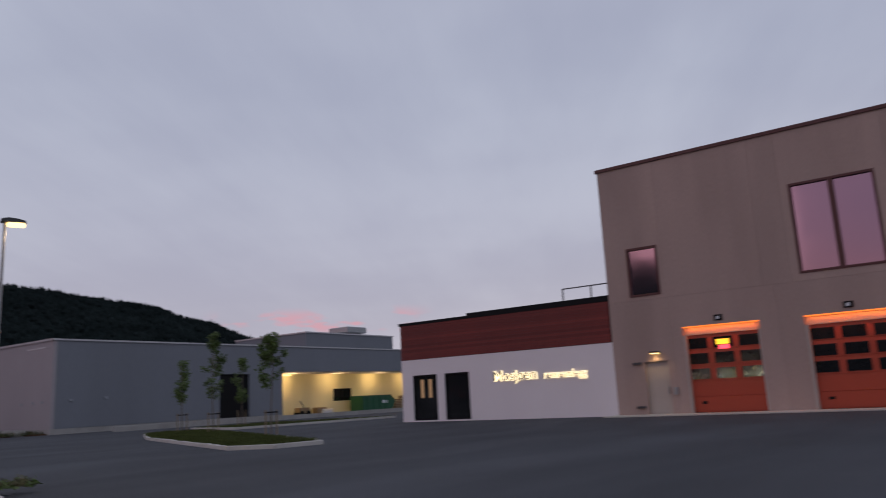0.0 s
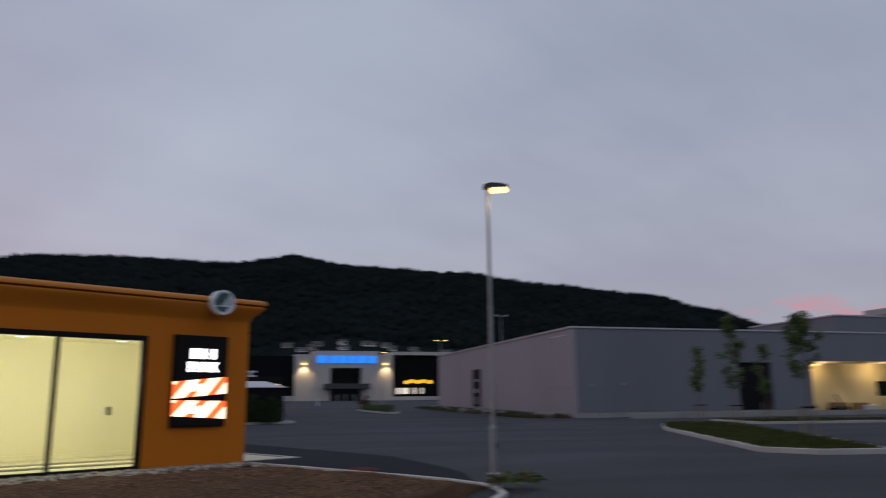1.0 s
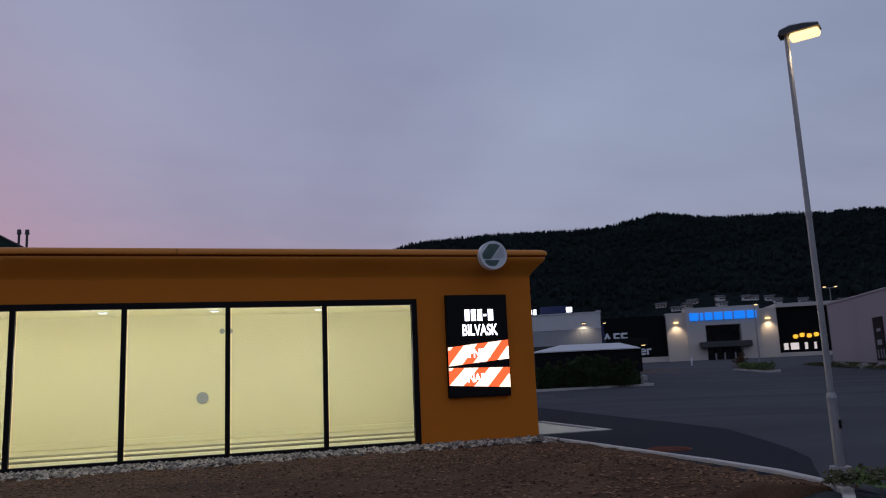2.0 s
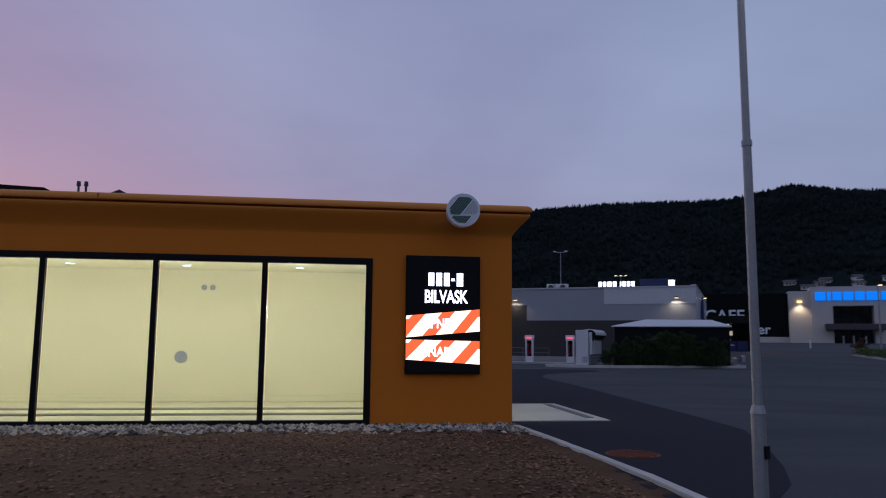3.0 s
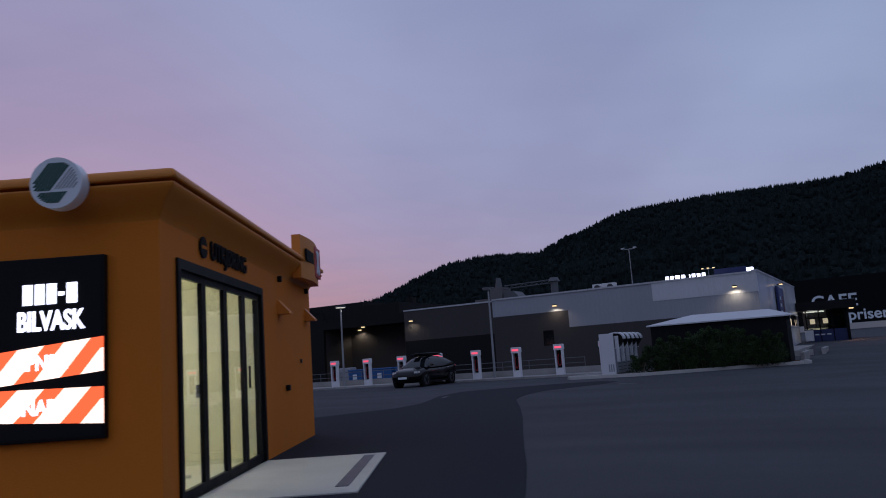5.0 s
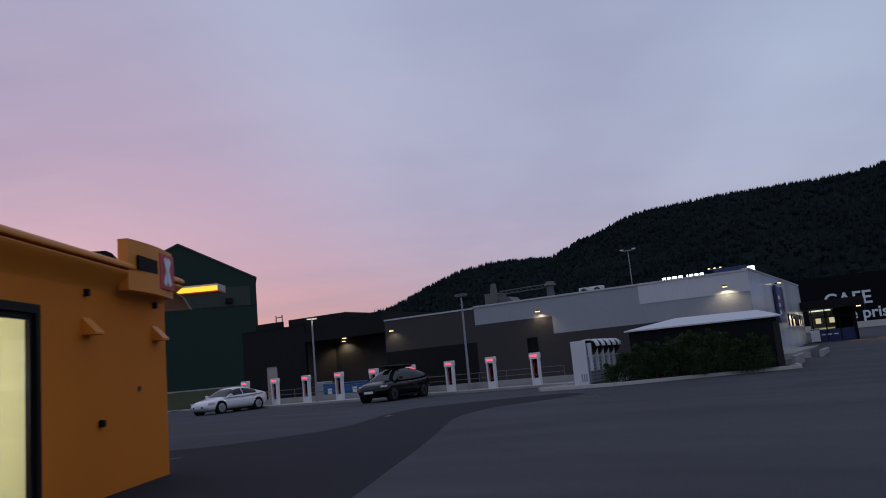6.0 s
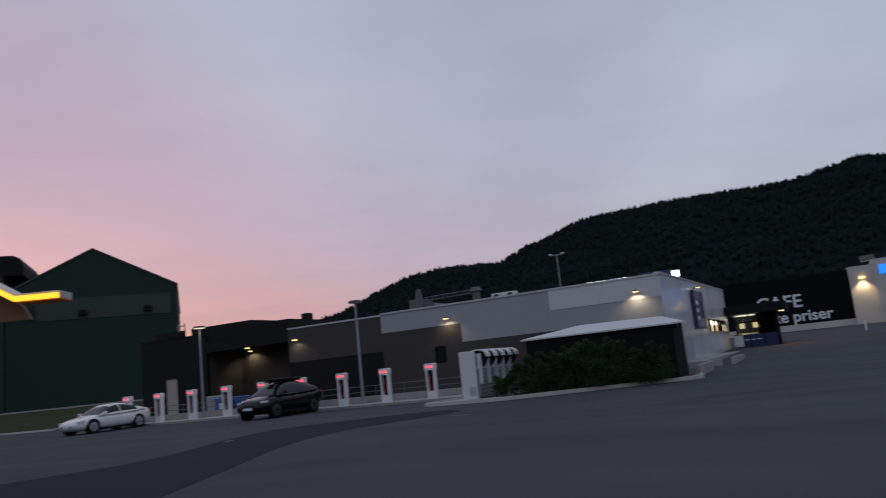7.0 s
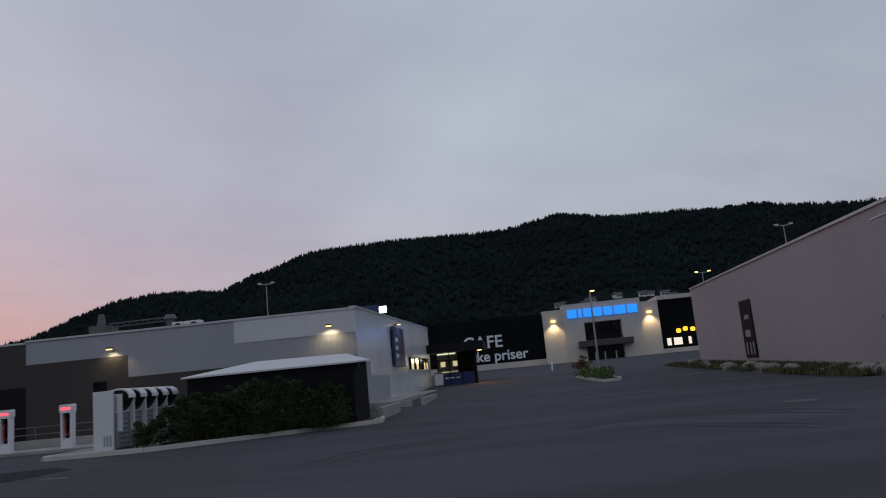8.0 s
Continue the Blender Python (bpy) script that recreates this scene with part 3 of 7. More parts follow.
clumps("bark_chips", 16000, on_bed, 0.02, M["bark_chip"], "loose bark chips on the bed", "bark", 0.35, 4)
kerb_run("kerb", [(0.0, -0.35), (0.12, -1.8), (0.26, -3.6), (0.36, -5.3), (0.36, -6.9), (0.22, -7.7), (-0.05, -8.4), (-0.6, -9.0), (-3, -10.4), (-8, -13.2), (-14, -16.4)], "pale concrete kerb around the bark bed", 0.105, 0.05)


def tyre_mark(path, width=0.10):
    """A faint dark curve that turning wheels have left on the asphalt, path in plan units on the grid."""
    pts = [Vector((u * K, v * K, 0)) for u, v in path]
    line = []
    for i in range(len(pts) - 1):
        p0, p1, p2, p3 = pts[max(0, i - 1)], pts[i], pts[i + 1], pts[min(len(pts) - 1, i + 2)]
        for k in range(8):
            t = k / 8
            line.append(0.5 * ((2 * p1) + (p2 - p0) * t + (2 * p0 - 5 * p1 + 4 * p2 - p3) * t * t + (3 * p1 - p0 - 3 * p2 + p3) * t ** 3))
    bm = bmesh.new()
    pairs = []
    for i, p in enumerate(line):
        d = (line[min(i + 1, len(line) - 1)] - line[max(i - 1, 0)]).normalized()
        f = min(1.0, i / 5, (len(line) - 1 - i) / 5) * 0.5 * width * (1 + 0.3 * noise.noise(p * 0.8))
        side = Vector((-d.y, d.x, 0)) * max(0.006, f)
        pairs.append((bm.verts.new(p + side + Vector((0, 0, 0.004))), bm.verts.new(p - side + Vector((0, 0, 0.004)))))
    for (a, b), (c, d) in zip(pairs, pairs[1:]):
        bm.faces.new((a, b, d, c))
    solo("tyre_mark", bm, M["tyre_rubber"], GRID, "faint dark tyre mark on the asphalt", "tyre mark", kind="structure")


for path in ([(11.4, 27.1), (13.2, 28.7), (14.7, 29.2), (16.0, 29.0), (17.8, 27.3), (18.9, 25.0)],
             [(11.8, 26.9), (13.3, 28.1), (15.2, 28.4), (17.0, 27.0), (18.4, 24.6)],
             [(12.0, 25.9), (13.8, 26.2), (15.7, 24.8), (17.3, 22.4)],
             [(12.2, 25.3), (13.8, 25.6), (15.4, 24.3), (16.8, 22.1)],
             [(5.6, 24.1), (6.5, 26.2), (8.3, 27.8), (10.8, 28.6)],
             [(6.1, 23.7), (7.0, 25.7), (8.8, 27.2), (11.0, 27.9)]):
    tyre_mark(path, 0.16)


def paint_dash(p, q, width):
    """A worn remnant of road paint, from p to q in plan units on the grid."""
    rnd = random.Random(int(abs(p[0]) * 100))
    a, b = Vector((p[0] * K, p[1] * K, 0)), Vector((q[0] * K, q[1] * K, 0))
    side = Vector((-(b - a).y, (b - a).x, 0)).normalized() * width / 2
    edge = [a.lerp(b, i / 8) + side * rnd.uniform(0.4, 1.1) for i in range(9)] + [a.lerp(b, 1 - i / 8) - side * rnd.uniform(0.4, 1.1) for i in range(9)]
    solo("road_marking", prismed([(e.x, e.y) for e in edge], 0.001, 0.011), M["worn_paint"], GRID, "worn pale remnant of road paint on the asphalt", "road marking", kind="structure")


for p, q, w in (((-8.28, 21.65), (-8.4, 22.2), 0.16), ((-2.1, 26.2), (-1.3, 26.0), 0.20), ((-19.4, 18.2), (-18.3, 18.7), 0.16), ((-7.46, 10.5), (-7.1, 10.95), 0.10)):
    paint_dash(p, q, w)
cover = thing("manhole_cover", spot(18.85, 29.9, 0.004), "worn grey iron manhole cover in the asphalt", "manhole")
part("rim", rodded((0, 0, -0.05), (0, 0, 0.004), 0.42, seg=32), M["worn_iron"], cover, smooth=False)
part("lid", rodded((0, 0, -0.05), (0, 0, 0.009), 0.33, seg=32), M["worn_iron"], cover, smooth=False)


# ---- the car wash ----
def car_wash():
    W, D, H = -13.2, 7.95, 3.42
    root = thing("car_wash", HERE, "orange car wash building with a rounded eave and lit glass front", "building")
    glaze0, glaze1, zt, bay = -2.19 - 6 * 1.588, -2.19, 2.55, 1.588
    door0, door1, dzt = 0.44, 4.03, 2.60
    t = 0.22
    bm = wall(bmesh.new(), "x", 0, t, W, 0, -0.1, 3.0, [(glaze0, glaze1, 0.04, zt)])
    part("front_wall", bm, M["orange"], root)
    bm = wall(bmesh.new(), "y", -t, -0.001, t, D, -0.1, 3.0, [(door0, door1, -0.1, dzt)])
    part("side_wall", bm, M["orange"], root)
    part("back_wall", boxed(W, -t, D - t, D - 0.002, -0.1, 2.95), M["orange"], root)
    part("end_wall", boxed(W, W + t, t, D - t, -0.1, 2.95), M["orange"], root)
    # the eave: a profile carried round the building
    prof = [(0.0, 2.93), (0.010, 2.958), (0.030, 2.99), (0.060, 3.03), (0.098, 3.075), (0.140, 3.12), (0.185, 3.165), (0.222, 3.205), (0.240, 3.232), (0.246, 3.252), (0.241, 3.268), (0.15, 3.273), (0.15, 3.296), (0.262, 3.299),
            (0.274, 3.31), (0.278, 3.33), (0.272, 3.358), (0.256, 3.382), (0.228, 3.402), (0.185, 3.414), (0.13, 3.421), (0.05, 3.423), (-0.6, 3.40)]
    bm = bmesh.new()
    rings = []
    for o, z in prof:
        c = 0.018
        ring = [bm.verts.new((x, y, z)) for x, y in ((W - o, -o), (o - c, -o), (o, -o + c), (o, D + o), (W - o, D + o))]
        rings.append(ring)
    for a, b in zip(rings, rings[1:]):
        for i in range(len(a)):
            j = (i + 1) % len(a)
            bm.faces.new((a[i], a[j], b[j], b[i]))
    bm.faces.new(rings[-1])
    eave = part("eave", bm, M["orange_cap"], root, "rounded orange fibreglass eave", smooth=True)
    eave.data.set_sharp_from_angle(angle=radians(24))
    part("seam", boxed(-6.2, -6.194, -0.280, -0.2, 3.30, 3.39), M["black"], eave)
    # roof ventilator
    part("roof_vent", rodded((-2.4, 5.2, 3.3), (-2.4, 5.2, 3.86), 0.2, 0.16, seg=16), M["steel"], root, "round galvanised roof vent", smooth=False)
    # glazed front
    f = 0.10
    bm = wall(bmesh.new(), "x", -0.02, 0.075, glaze0, glaze1, 0.02, zt, [(glaze0 + f, glaze1 - f, 0.105, zt - 0.10)])
    win = part("window", bm, M["black"], root, "black aluminium shop window frame")
    for i in range(1, 6):
        x = glaze1 - bay * i - 0.035
        part("mullion", boxed(x - 0.040, x + 0.040, -0.015, 0.066, 0.09, zt - 0.09, bevel=0.004), M["black"], win)
    for i in range(6):
        x = glaze1 - bay * i
        no_shadow(part("pane", boxed(x - bay + 0.03, x - 0.03, 0.03, 0.042, 0.09, zt - 0.09), M["glass"], win))
    # folding exit door in the side wall
    bm = wall(bmesh.new(), "y", -0.12, 0.03, door0, door1, 0.0, dzt, [(door0 + 0.09, door1 - 0.09, 0.0, dzt - 0.11)])
    fr = part("folding_door", bm, M["black"], root, "black-framed folding glass exit door, shut")
    n, w = 4, (door1 - door0 - 0.18) / 4
    for i in range(n):
        a = door0 + 0.09 + i * w
        leaf = part("leaf", wall(bmesh.new(), "y", -0.07, -0.015, a + 0.004, a + w - 0.004, 0.02, dzt - 0.115, [(a + 0.07, a + w - 0.07, 0.13, dzt - 0.19)]), M["black"], fr)
        no_shadow(part("pane", boxed(-0.045, -0.037, a + 0.06, a + w - 0.06, 0.12, dzt - 0.18), M["glass"], leaf))
    part("handle", rodded((0.05, door0 + 0.09 + 3 * w - 0.03, 1.12), (0.05, door0 + 0.09 + 3 * w - 0.03, 1.42), 0.016), M["black"], fr, "black door handle")
    # bay interior
    part("inner_wall", boxed(W + t, -0.13, 4.50, 4.75, -0.05, 2.72), M["cream"], root, "cream wet-room wall panels")
    part("inner_end", boxed(W + t + 0.003, W + t + 0.06, t + 0.003, 4.50, -0.05, 2.72), M["cream"], root)
    part("lining", wall(bmesh.new(), "x", t + 0.003, t + 0.03, W + t + 0.06, -t - 0.003, -0.05, 2.72, [(glaze0 - 0.01, glaze1 + 0.01, -0.05, zt + 0.01)]), M["cream"], root)
    part("side_lining", wall(bmesh.new(), "y", -t - 0.03, -t - 0.003, t + 0.03, 4.50, -0.05, 2.72, [(door0 - 0.01, door1 + 0.01, -0.05, dzt + 0.01)]), M["cream"], root)
    part("reveal_lining", boxed(-t - 0.03, -0.125, door1 - 0.012, door1 - 0.002, 0.031, dzt - 0.004), M["cream"], root)
    part("ceiling_panel", boxed(W + t, -t, t, 4.75, 2.72, 2.80), M["cream"], root)
    part("wash_floor", boxed(W + t, -t, t, 4.50, -0.06, 0.03), M["cream_floor"], root, "wet pale wash bay floor")
    part("kick_board", boxed(W + t, -t - 0.03, 4.43, 4.499, 0.03, 0.15, bevel=0.01), M["cream"], root)
    for y, z, r in ((2.2, 0.09, 0.022), (1.27, 0.08, 0.022)):
        part("guide_rail", rodded((W + 1, y, z), (-0.5, y, z), r), M["rail_tan"], root, "low pale wheel guide rail")
    part("speaker_grille", rodded((-5.90, 4.50, 0.93), (-5.90, 4.475, 0.93), 0.125, seg=28), M["cabinet_grey"], root, "round grey wall grille")
    for x in (-5.50, -5.33):
        part("round_vent", rodded((x, 4.50, 2.36), (x, 4.48, 2.36), 0.058, seg=20), M["steel"], root, "small round wall vent")
    part("wall_switch", boxed(-1.19, -1.09, 4.45, 4.50, 1.0, 1.2, bevel=0.01), M["steel_dark"], root)
    for x in (-1.36, -3.50, -5.65, -7.79, -9.93, -12.0):
        for y in (3.40,):
            d = part("downlight", rodded((x, y, 2.723), (x, y, 2.70), 0.10, seg=20), M["white"], root, "round recessed ceiling light")
            part("lens", rodded((x, y, 2.705), (x, y, 2.694), 0.078, seg=20), M["lit_white"], d)
        lamp("POINT", (x, 2.1, 1.75), 74, (1.0, 0.92, 0.75), 0.12)
    # service fittings on the side wall
    for y in (5.2, 7.5):
        bm = prismed([(0.0, 2.52), (0.20, 2.30), (0.20, 2.27), (0.0, 2.27)], y - 0.13, y + 0.13, axis="y")
        part("wall_lamp", bm, M["orange_cap"], root, "wedge-shaped orange wall lamp, unlit")
        part("sensor", boxed(0.0, 0.07, y - 0.06, y + 0.02, 2.82, 2.92, bevel=0.01), M["black"], root)
    part("socket", boxed(0.0, 0.07, 5.5, 5.6, 0.98, 1.08, bevel=0.012), M["black"], root, "black outdoor socket")
    part("socket", boxed(0.0, 0.03, 6.8, 6.86, 1.45, 1.52), M["steel_dark"], root)
    # lettering over the exit
    letters("lettering", "UTKJØRING", 0.32, M["black_matt"], root, upright(0.016, 1.58, 2.735, 90), 0.016, bold=0.004, wide=0.92, label="black lettering over the exit door")
    sign = part("no_entry_disc", rodded((0.0, 1.32, 2.84), (0.026, 1.32, 2.84), 0.13, seg=28), M["black_matt"], root)
    part("bar", boxed(0.026, 0.032, 1.23, 1.41, 2.822, 2.858), M["orange"], sign)
    return root


wash = car_wash()


def swan_badge():
    root = thing("round_badge", pose(-0.84, -0.36, 3.28), "round white badge with green slanted stripes on the eave", "sign")
    part("disc", rodded((0, -0.06, 0), (0, 0.10, 0), 0.255, seg=40), M["badge_white"], root)
    r, k = 0.212, 0.78

    def stripes(offsets, z0, z1, width, material, label, cut=None):
        bm = bmesh.new()
        for c in offsets:
            root_ = (r * r * (1 + k * k) - c * c)
            if root_ <= 0:
                continue
            mid, half = -c * k / (1 + k * k), math.sqrt(root_) / (1 + k * k)
            lo, hi = max(z0, mid - half), min(z1, mid + half)
            if hi - lo > 0.02:
                prism(bm, [(c + k * lo - width / 2, lo), (c + k * lo + width / 2, lo), (c + k * hi + width / 2, hi), (c + k * hi - width / 2, hi)], -0.064, -0.058, "y")
        part("stripes", bm, material, root, label)
    stripes([-0.215 + i * 0.034 for i in range(7)], -0.075, 0.2, 0.028, M["green_badge"], "dark green slanted stripes")
    stripes([0.045 + i * 0.034 for i in range(6)], -0.06, 0.2, 0.014, M["cabinet_grey"], "thin grey slanted stripes")
    stripes([-0.10 + i * 0.034 for i in range(9)], -0.2, -0.092, 0.028, M["green_badge"], "short green stripes")


swan_badge()


def led_sign():
    w, h = 1.155, 1.81
    root = thing("led_sign", pose(-1.677, -0.085, 0.795), "tall black LED sign with white words and red-white stripes", "sign")
    part("housing", boxed(0, w, 0, 0.08, 0, h, bevel=0.008), M["black"], root)
    part("screen", boxed(0.03, w - 0.03, -0.006, 0.002, 0.03, h - 0.03), M["black_matt"], root)
    # the maker's name stands as plain bars
    for x0, x1 in ((0.345, 0.435), (0.465, 0.555), (0.585, 0.675), (0.70, 0.755), (0.785, 0.885)):
        part("bar", boxed(x0, x1, -0.014, -0.006, 1.34 if x1 - x0 > 0.06 else 1.42, 1.545 if x1 - x0 > 0.06 else 1.46), M["lit_white"], root, "white lit bar")
    letters("word", "BILVASK", 0.275, M["lit_white"], root, whole(root) @ pose(w * 0.535, -0.008, 1.085, 90), 0.003, "CENTER", 0.007, 0.66, "white lit word")

    def band(z0, z1, tilt, body):
        board = part("stripe_band", prismed([(0.008, z0), (w - 0.008, z0 + tilt[0]), (w - 0.008, z1 + tilt[1]), (0.008, z1)], -0.010, -0.004, "y"), SIGN_RED, root, "lit red and white slanted stripes")
        bm = bmesh.new()
        lean, lo_x, hi_x = 0.30, 0.008, w - 0.008

        def at(x, f):
            k = (x - lo_x) / (hi_x - lo_x)
            return x, (z0 + tilt[0] * k) * (1 - f) + (z1 + tilt[1] * k) * f
        for i in range(-1, 3):
            a, b = 0.0 + i * 0.46, 0.0 + i * 0.46 + 0.26
            left = [(max(lo_x, min(hi_x, a + lean * f / 6)), f / 6) for f in range(7)]
            right = [(max(lo_x, min(hi_x, b + lean * f / 6)), f / 6) for f in range(7)]
            for (xa, fa), (xb, fb), (xc, fc), (xd, fd) in zip(left, right, left[1:], right[1:]):
                if xb - xa > 0.003 and xd - xc > 0.003:
                    prism(bm, [at(xa, fa), at(xb, fb), at(xd, fd), at(xc, fc)], -0.014, -0.009, "y")
        part("stripe", bm, SIGN_PALE, board)
        zc = (z0 + z1) / 2
        letters("word", body, 0.21, M["lit_white"], board, whole(root) @ pose(w * 0.46, -0.016, zc - 0.07 + tilt[0] * 0.5, 90), 0.003, "CENTER", 0.004, 0.8, "washed-out white word")

    band(0.55, 0.88, (0.10, 0.11), "ÅPNER")
    band(0.215, 0.52, (-0.07, -0.02), "SNART")


SIGN_RED = glowing("sign_red", (1.0, 0.135, 0.028), 1.7)
SIGN_PALE = glowing("sign_pale", (1.0, 0.76, 0.50), 2.4)
led_sign()


def brand_box():
    root = thing("roof_sign", pose(0.14, 6.92, 3.34), "orange sign box with a red square at the eave", "sign")
    bow = [(-0.88 + 1.72 * i / 12, 0.10 + 0.07 * math.sin(math.pi * i / 12)) for i in range(13)]
    part("box", prismed([(x, y) for y, x in bow] + [(x - 0.16, y) for y, x in bow[::-1]], -0.36, 0.44), M["orange_cap"], root)
    part("arm", boxed(-0.3, 0.0, -0.3, 0.3, -0.12, 0.1), M["orange_cap"], root)
    sq = part("red_square", boxed(0.14, 0.178, 0.14, 0.72, -0.24, 0.36), M["red_paint"], root, "red square")
    bm = bmesh.new()
    for s in (1, -1):
        box(bm, 0, 0.012, -0.06, 0.06, -0.25, 0.25, m=Matrix.Translation((0.176 + 0.004 * s, 0.43, 0.06)) @ Matrix.Rotation(s * 0.42, 4, "X"))
    part("white_bars", bm, M["badge_white"], sq)
    part("dark_bar", boxed(0.14, 0.176, -0.66, 0.04, -0.02, 0.20), M["black_matt"], root)


brand_box()
# concrete apron with a drain
apron = thing("apron", HERE, "pale concrete apron at the exit door", "pavement", kind="structure")
part("slab", boxed(0.02, 1.80, 0.62, 3.96, -0.05, 0.022, bevel=0.006), M["concrete_pad"], apron)
part("drain", boxed(1.50, 1.65, 1.0, 3.72, 0.0, 0.027), M["steel_dark"], apron, "dark slotted drain")
hole = thing("manhole_cover", pose(0.88 * K, -3.57 * K, 0.008), "round rusty iron manhole cover in the asphalt", "manhole")
part("lid", rodded((0, 0, -0.03), (0, 0, 0.012), 0.29, seg=36), M["manhole"], hole)
part("ring", rodded((0, 0, -0.03), (0, 0, 0.006), 0.315, seg=36), M["manhole"], hole)
bm = bmesh.new()
for i in range(-4, 5):
    w = math.sqrt(0.275 ** 2 - (i * 0.065) ** 2)
    box(bm, -w, w, i * 0.065 - 0.012, i * 0.065 + 0.012, 0.012, 0.018)
part("ribs", bm, M["manhole"], hole)


# the lamp post at the end of the kerb
def street_lamp(m, height, label, lit=True, power=0, style="cobra", collar=0.0, z0=0.0):
    root = thing("street_lamp", m, label, "street lamp", "street lamps")
    if collar:
        part("base", rodded((0, 0, z0 - 0.1), (0, 0, collar), 0.047, 0.045, seg=20), M["steel"], root, smooth=False)
        part("collar", rodded((0, 0, collar), (0, 0, collar + 0.05), 0.05, 0.037, seg=20), M["steel"], root)
        part("footing", rodded((0, 0, z0 - 0.1), (0, 0, z0 + 0.1), 0.10, 0.095, seg=20), M["kerb"], root, "concrete footing")
        part("hatch", boxed(0.04, 0.055, -0.03, 0.03, collar - 0.28, collar - 0.2), M["black"], root)
        part("pole", rodded((0, 0, collar + 0.05), (0, 0, 2.62), 0.031, 0.029, seg=20), M["steel"], root)
        part("sleeve", rodded((0, 0, 2.60), (0, 0, 2.64), 0.034, seg=20), M["steel"], root)
        part("upper_pole", rodded((0, 0, 2.62), (0, 0, height), 0.026, 0.023, seg=20), M["steel"], root)
    else:
        part("pole", rodded((0, 0, 0), (0, 0, height), 0.075, 0.045, seg=14), M["steel"], root)
    if style == "cobra":
        head = part("head", prismed([(x, height + z) for x, z in ((-0.07, -0.005), (-0.05, 0.05), (0.05, 0.075), (0.20, 0.06), (0.31, 0.03), (0.32, 0.0))], -0.075, 0.075, "y"), M["steel_dark"], root)
        part("lens", boxed(0.03, 0.31, -0.07, 0.07, height - 0.075, height - 0.003, bevel=0.03), M["lit_warm" if lit else "white"], head)
        if lit and power:
            lamp("SPOT", whole(root) @ Vector((0.18, 0, height - 0.08)), power, (1.0, 0.72, 0.38), 0.12, whole(root) @ Vector((0.18, 0.01, 0)), 150)
    elif style == "disc":
        head = part("head", rodded((0, 0, height), (0, 0, height + 0.10), 0.36, 0.30, seg=20), M["steel_dark"], root)
        part("lens", rodded((0, 0, height - 0.02), (0, 0, height), 0.3, seg=20), M["lit_cream" if lit else "white"], head)
        if lit and power:
            lamp("SPOT", whole(root) @ Vector((0, 0, height - 0.08)), power, (1.0, 0.85, 0.6), 0.15, whole(root) @ Vector((0, 0.01, 0)), 150)
    else:
        part("cross_arm", boxed(-0.75, 0.75, -0.04, 0.04, height - 0.04, height + 0.05), M["steel"], root)
        for x in (-0.85, 0.0, 0.85) if style == "triple" else (-0.7, 0.7):
            head = part("flood_head", boxed(x - 0.2, x + 0.2, -0.2, 0.16, height + 0.05, height + 0.19, bevel=0.03), M["steel"], root)
            part("lens", boxed(x - 0.16, x + 0.16, -0.22, -0.19, height + 0.05, height + 0.17), M["lit_warm" if lit else "white"], head)
    return root


street_lamp(pose(0.05 * K, -8.23 * K, 0, 0, 0, -52), 5.3 * K, "grey steel street lamp, lit, at the end of the kerb", True, 40, "cobra", 0.845, 0.12)


# ---- the supermarket ----
def bulkhead(at, facing, power, color=(1.0, 0.80, 0.45), label="small lit wall lamp"):
    """A wall lamp that throws its light down the wall. at: metres in the world."""
    at = Vector(at)
    m = Matrix.Translation(at) @ pose(0, 0, 0, 0, 0, facing)
    root = thing("wall_lamp", m, label, "wall lamp", "wall lamps")
    part("bracket", boxed(-0.06, 0.06, -0.30, 0.0, -0.05, 0.03), M["black"], root)
    part("hood", boxed(-0.13, 0.13, -0.42, -0.16, 0.02, 0.10, bevel=0.03), M["steel_dark"], root)
    part("lens", boxed(-0.11, 0.11, -0.40, -0.18, -0.03, 0.021, bevel=0.01), M["lit_warm"], root)
    if power:
        lamp("SPOT", m @ Vector((0, -0.34, -0.06)), power, color, 0.08, m @ Vector((0, -0.10, -2)), 150)
    return root


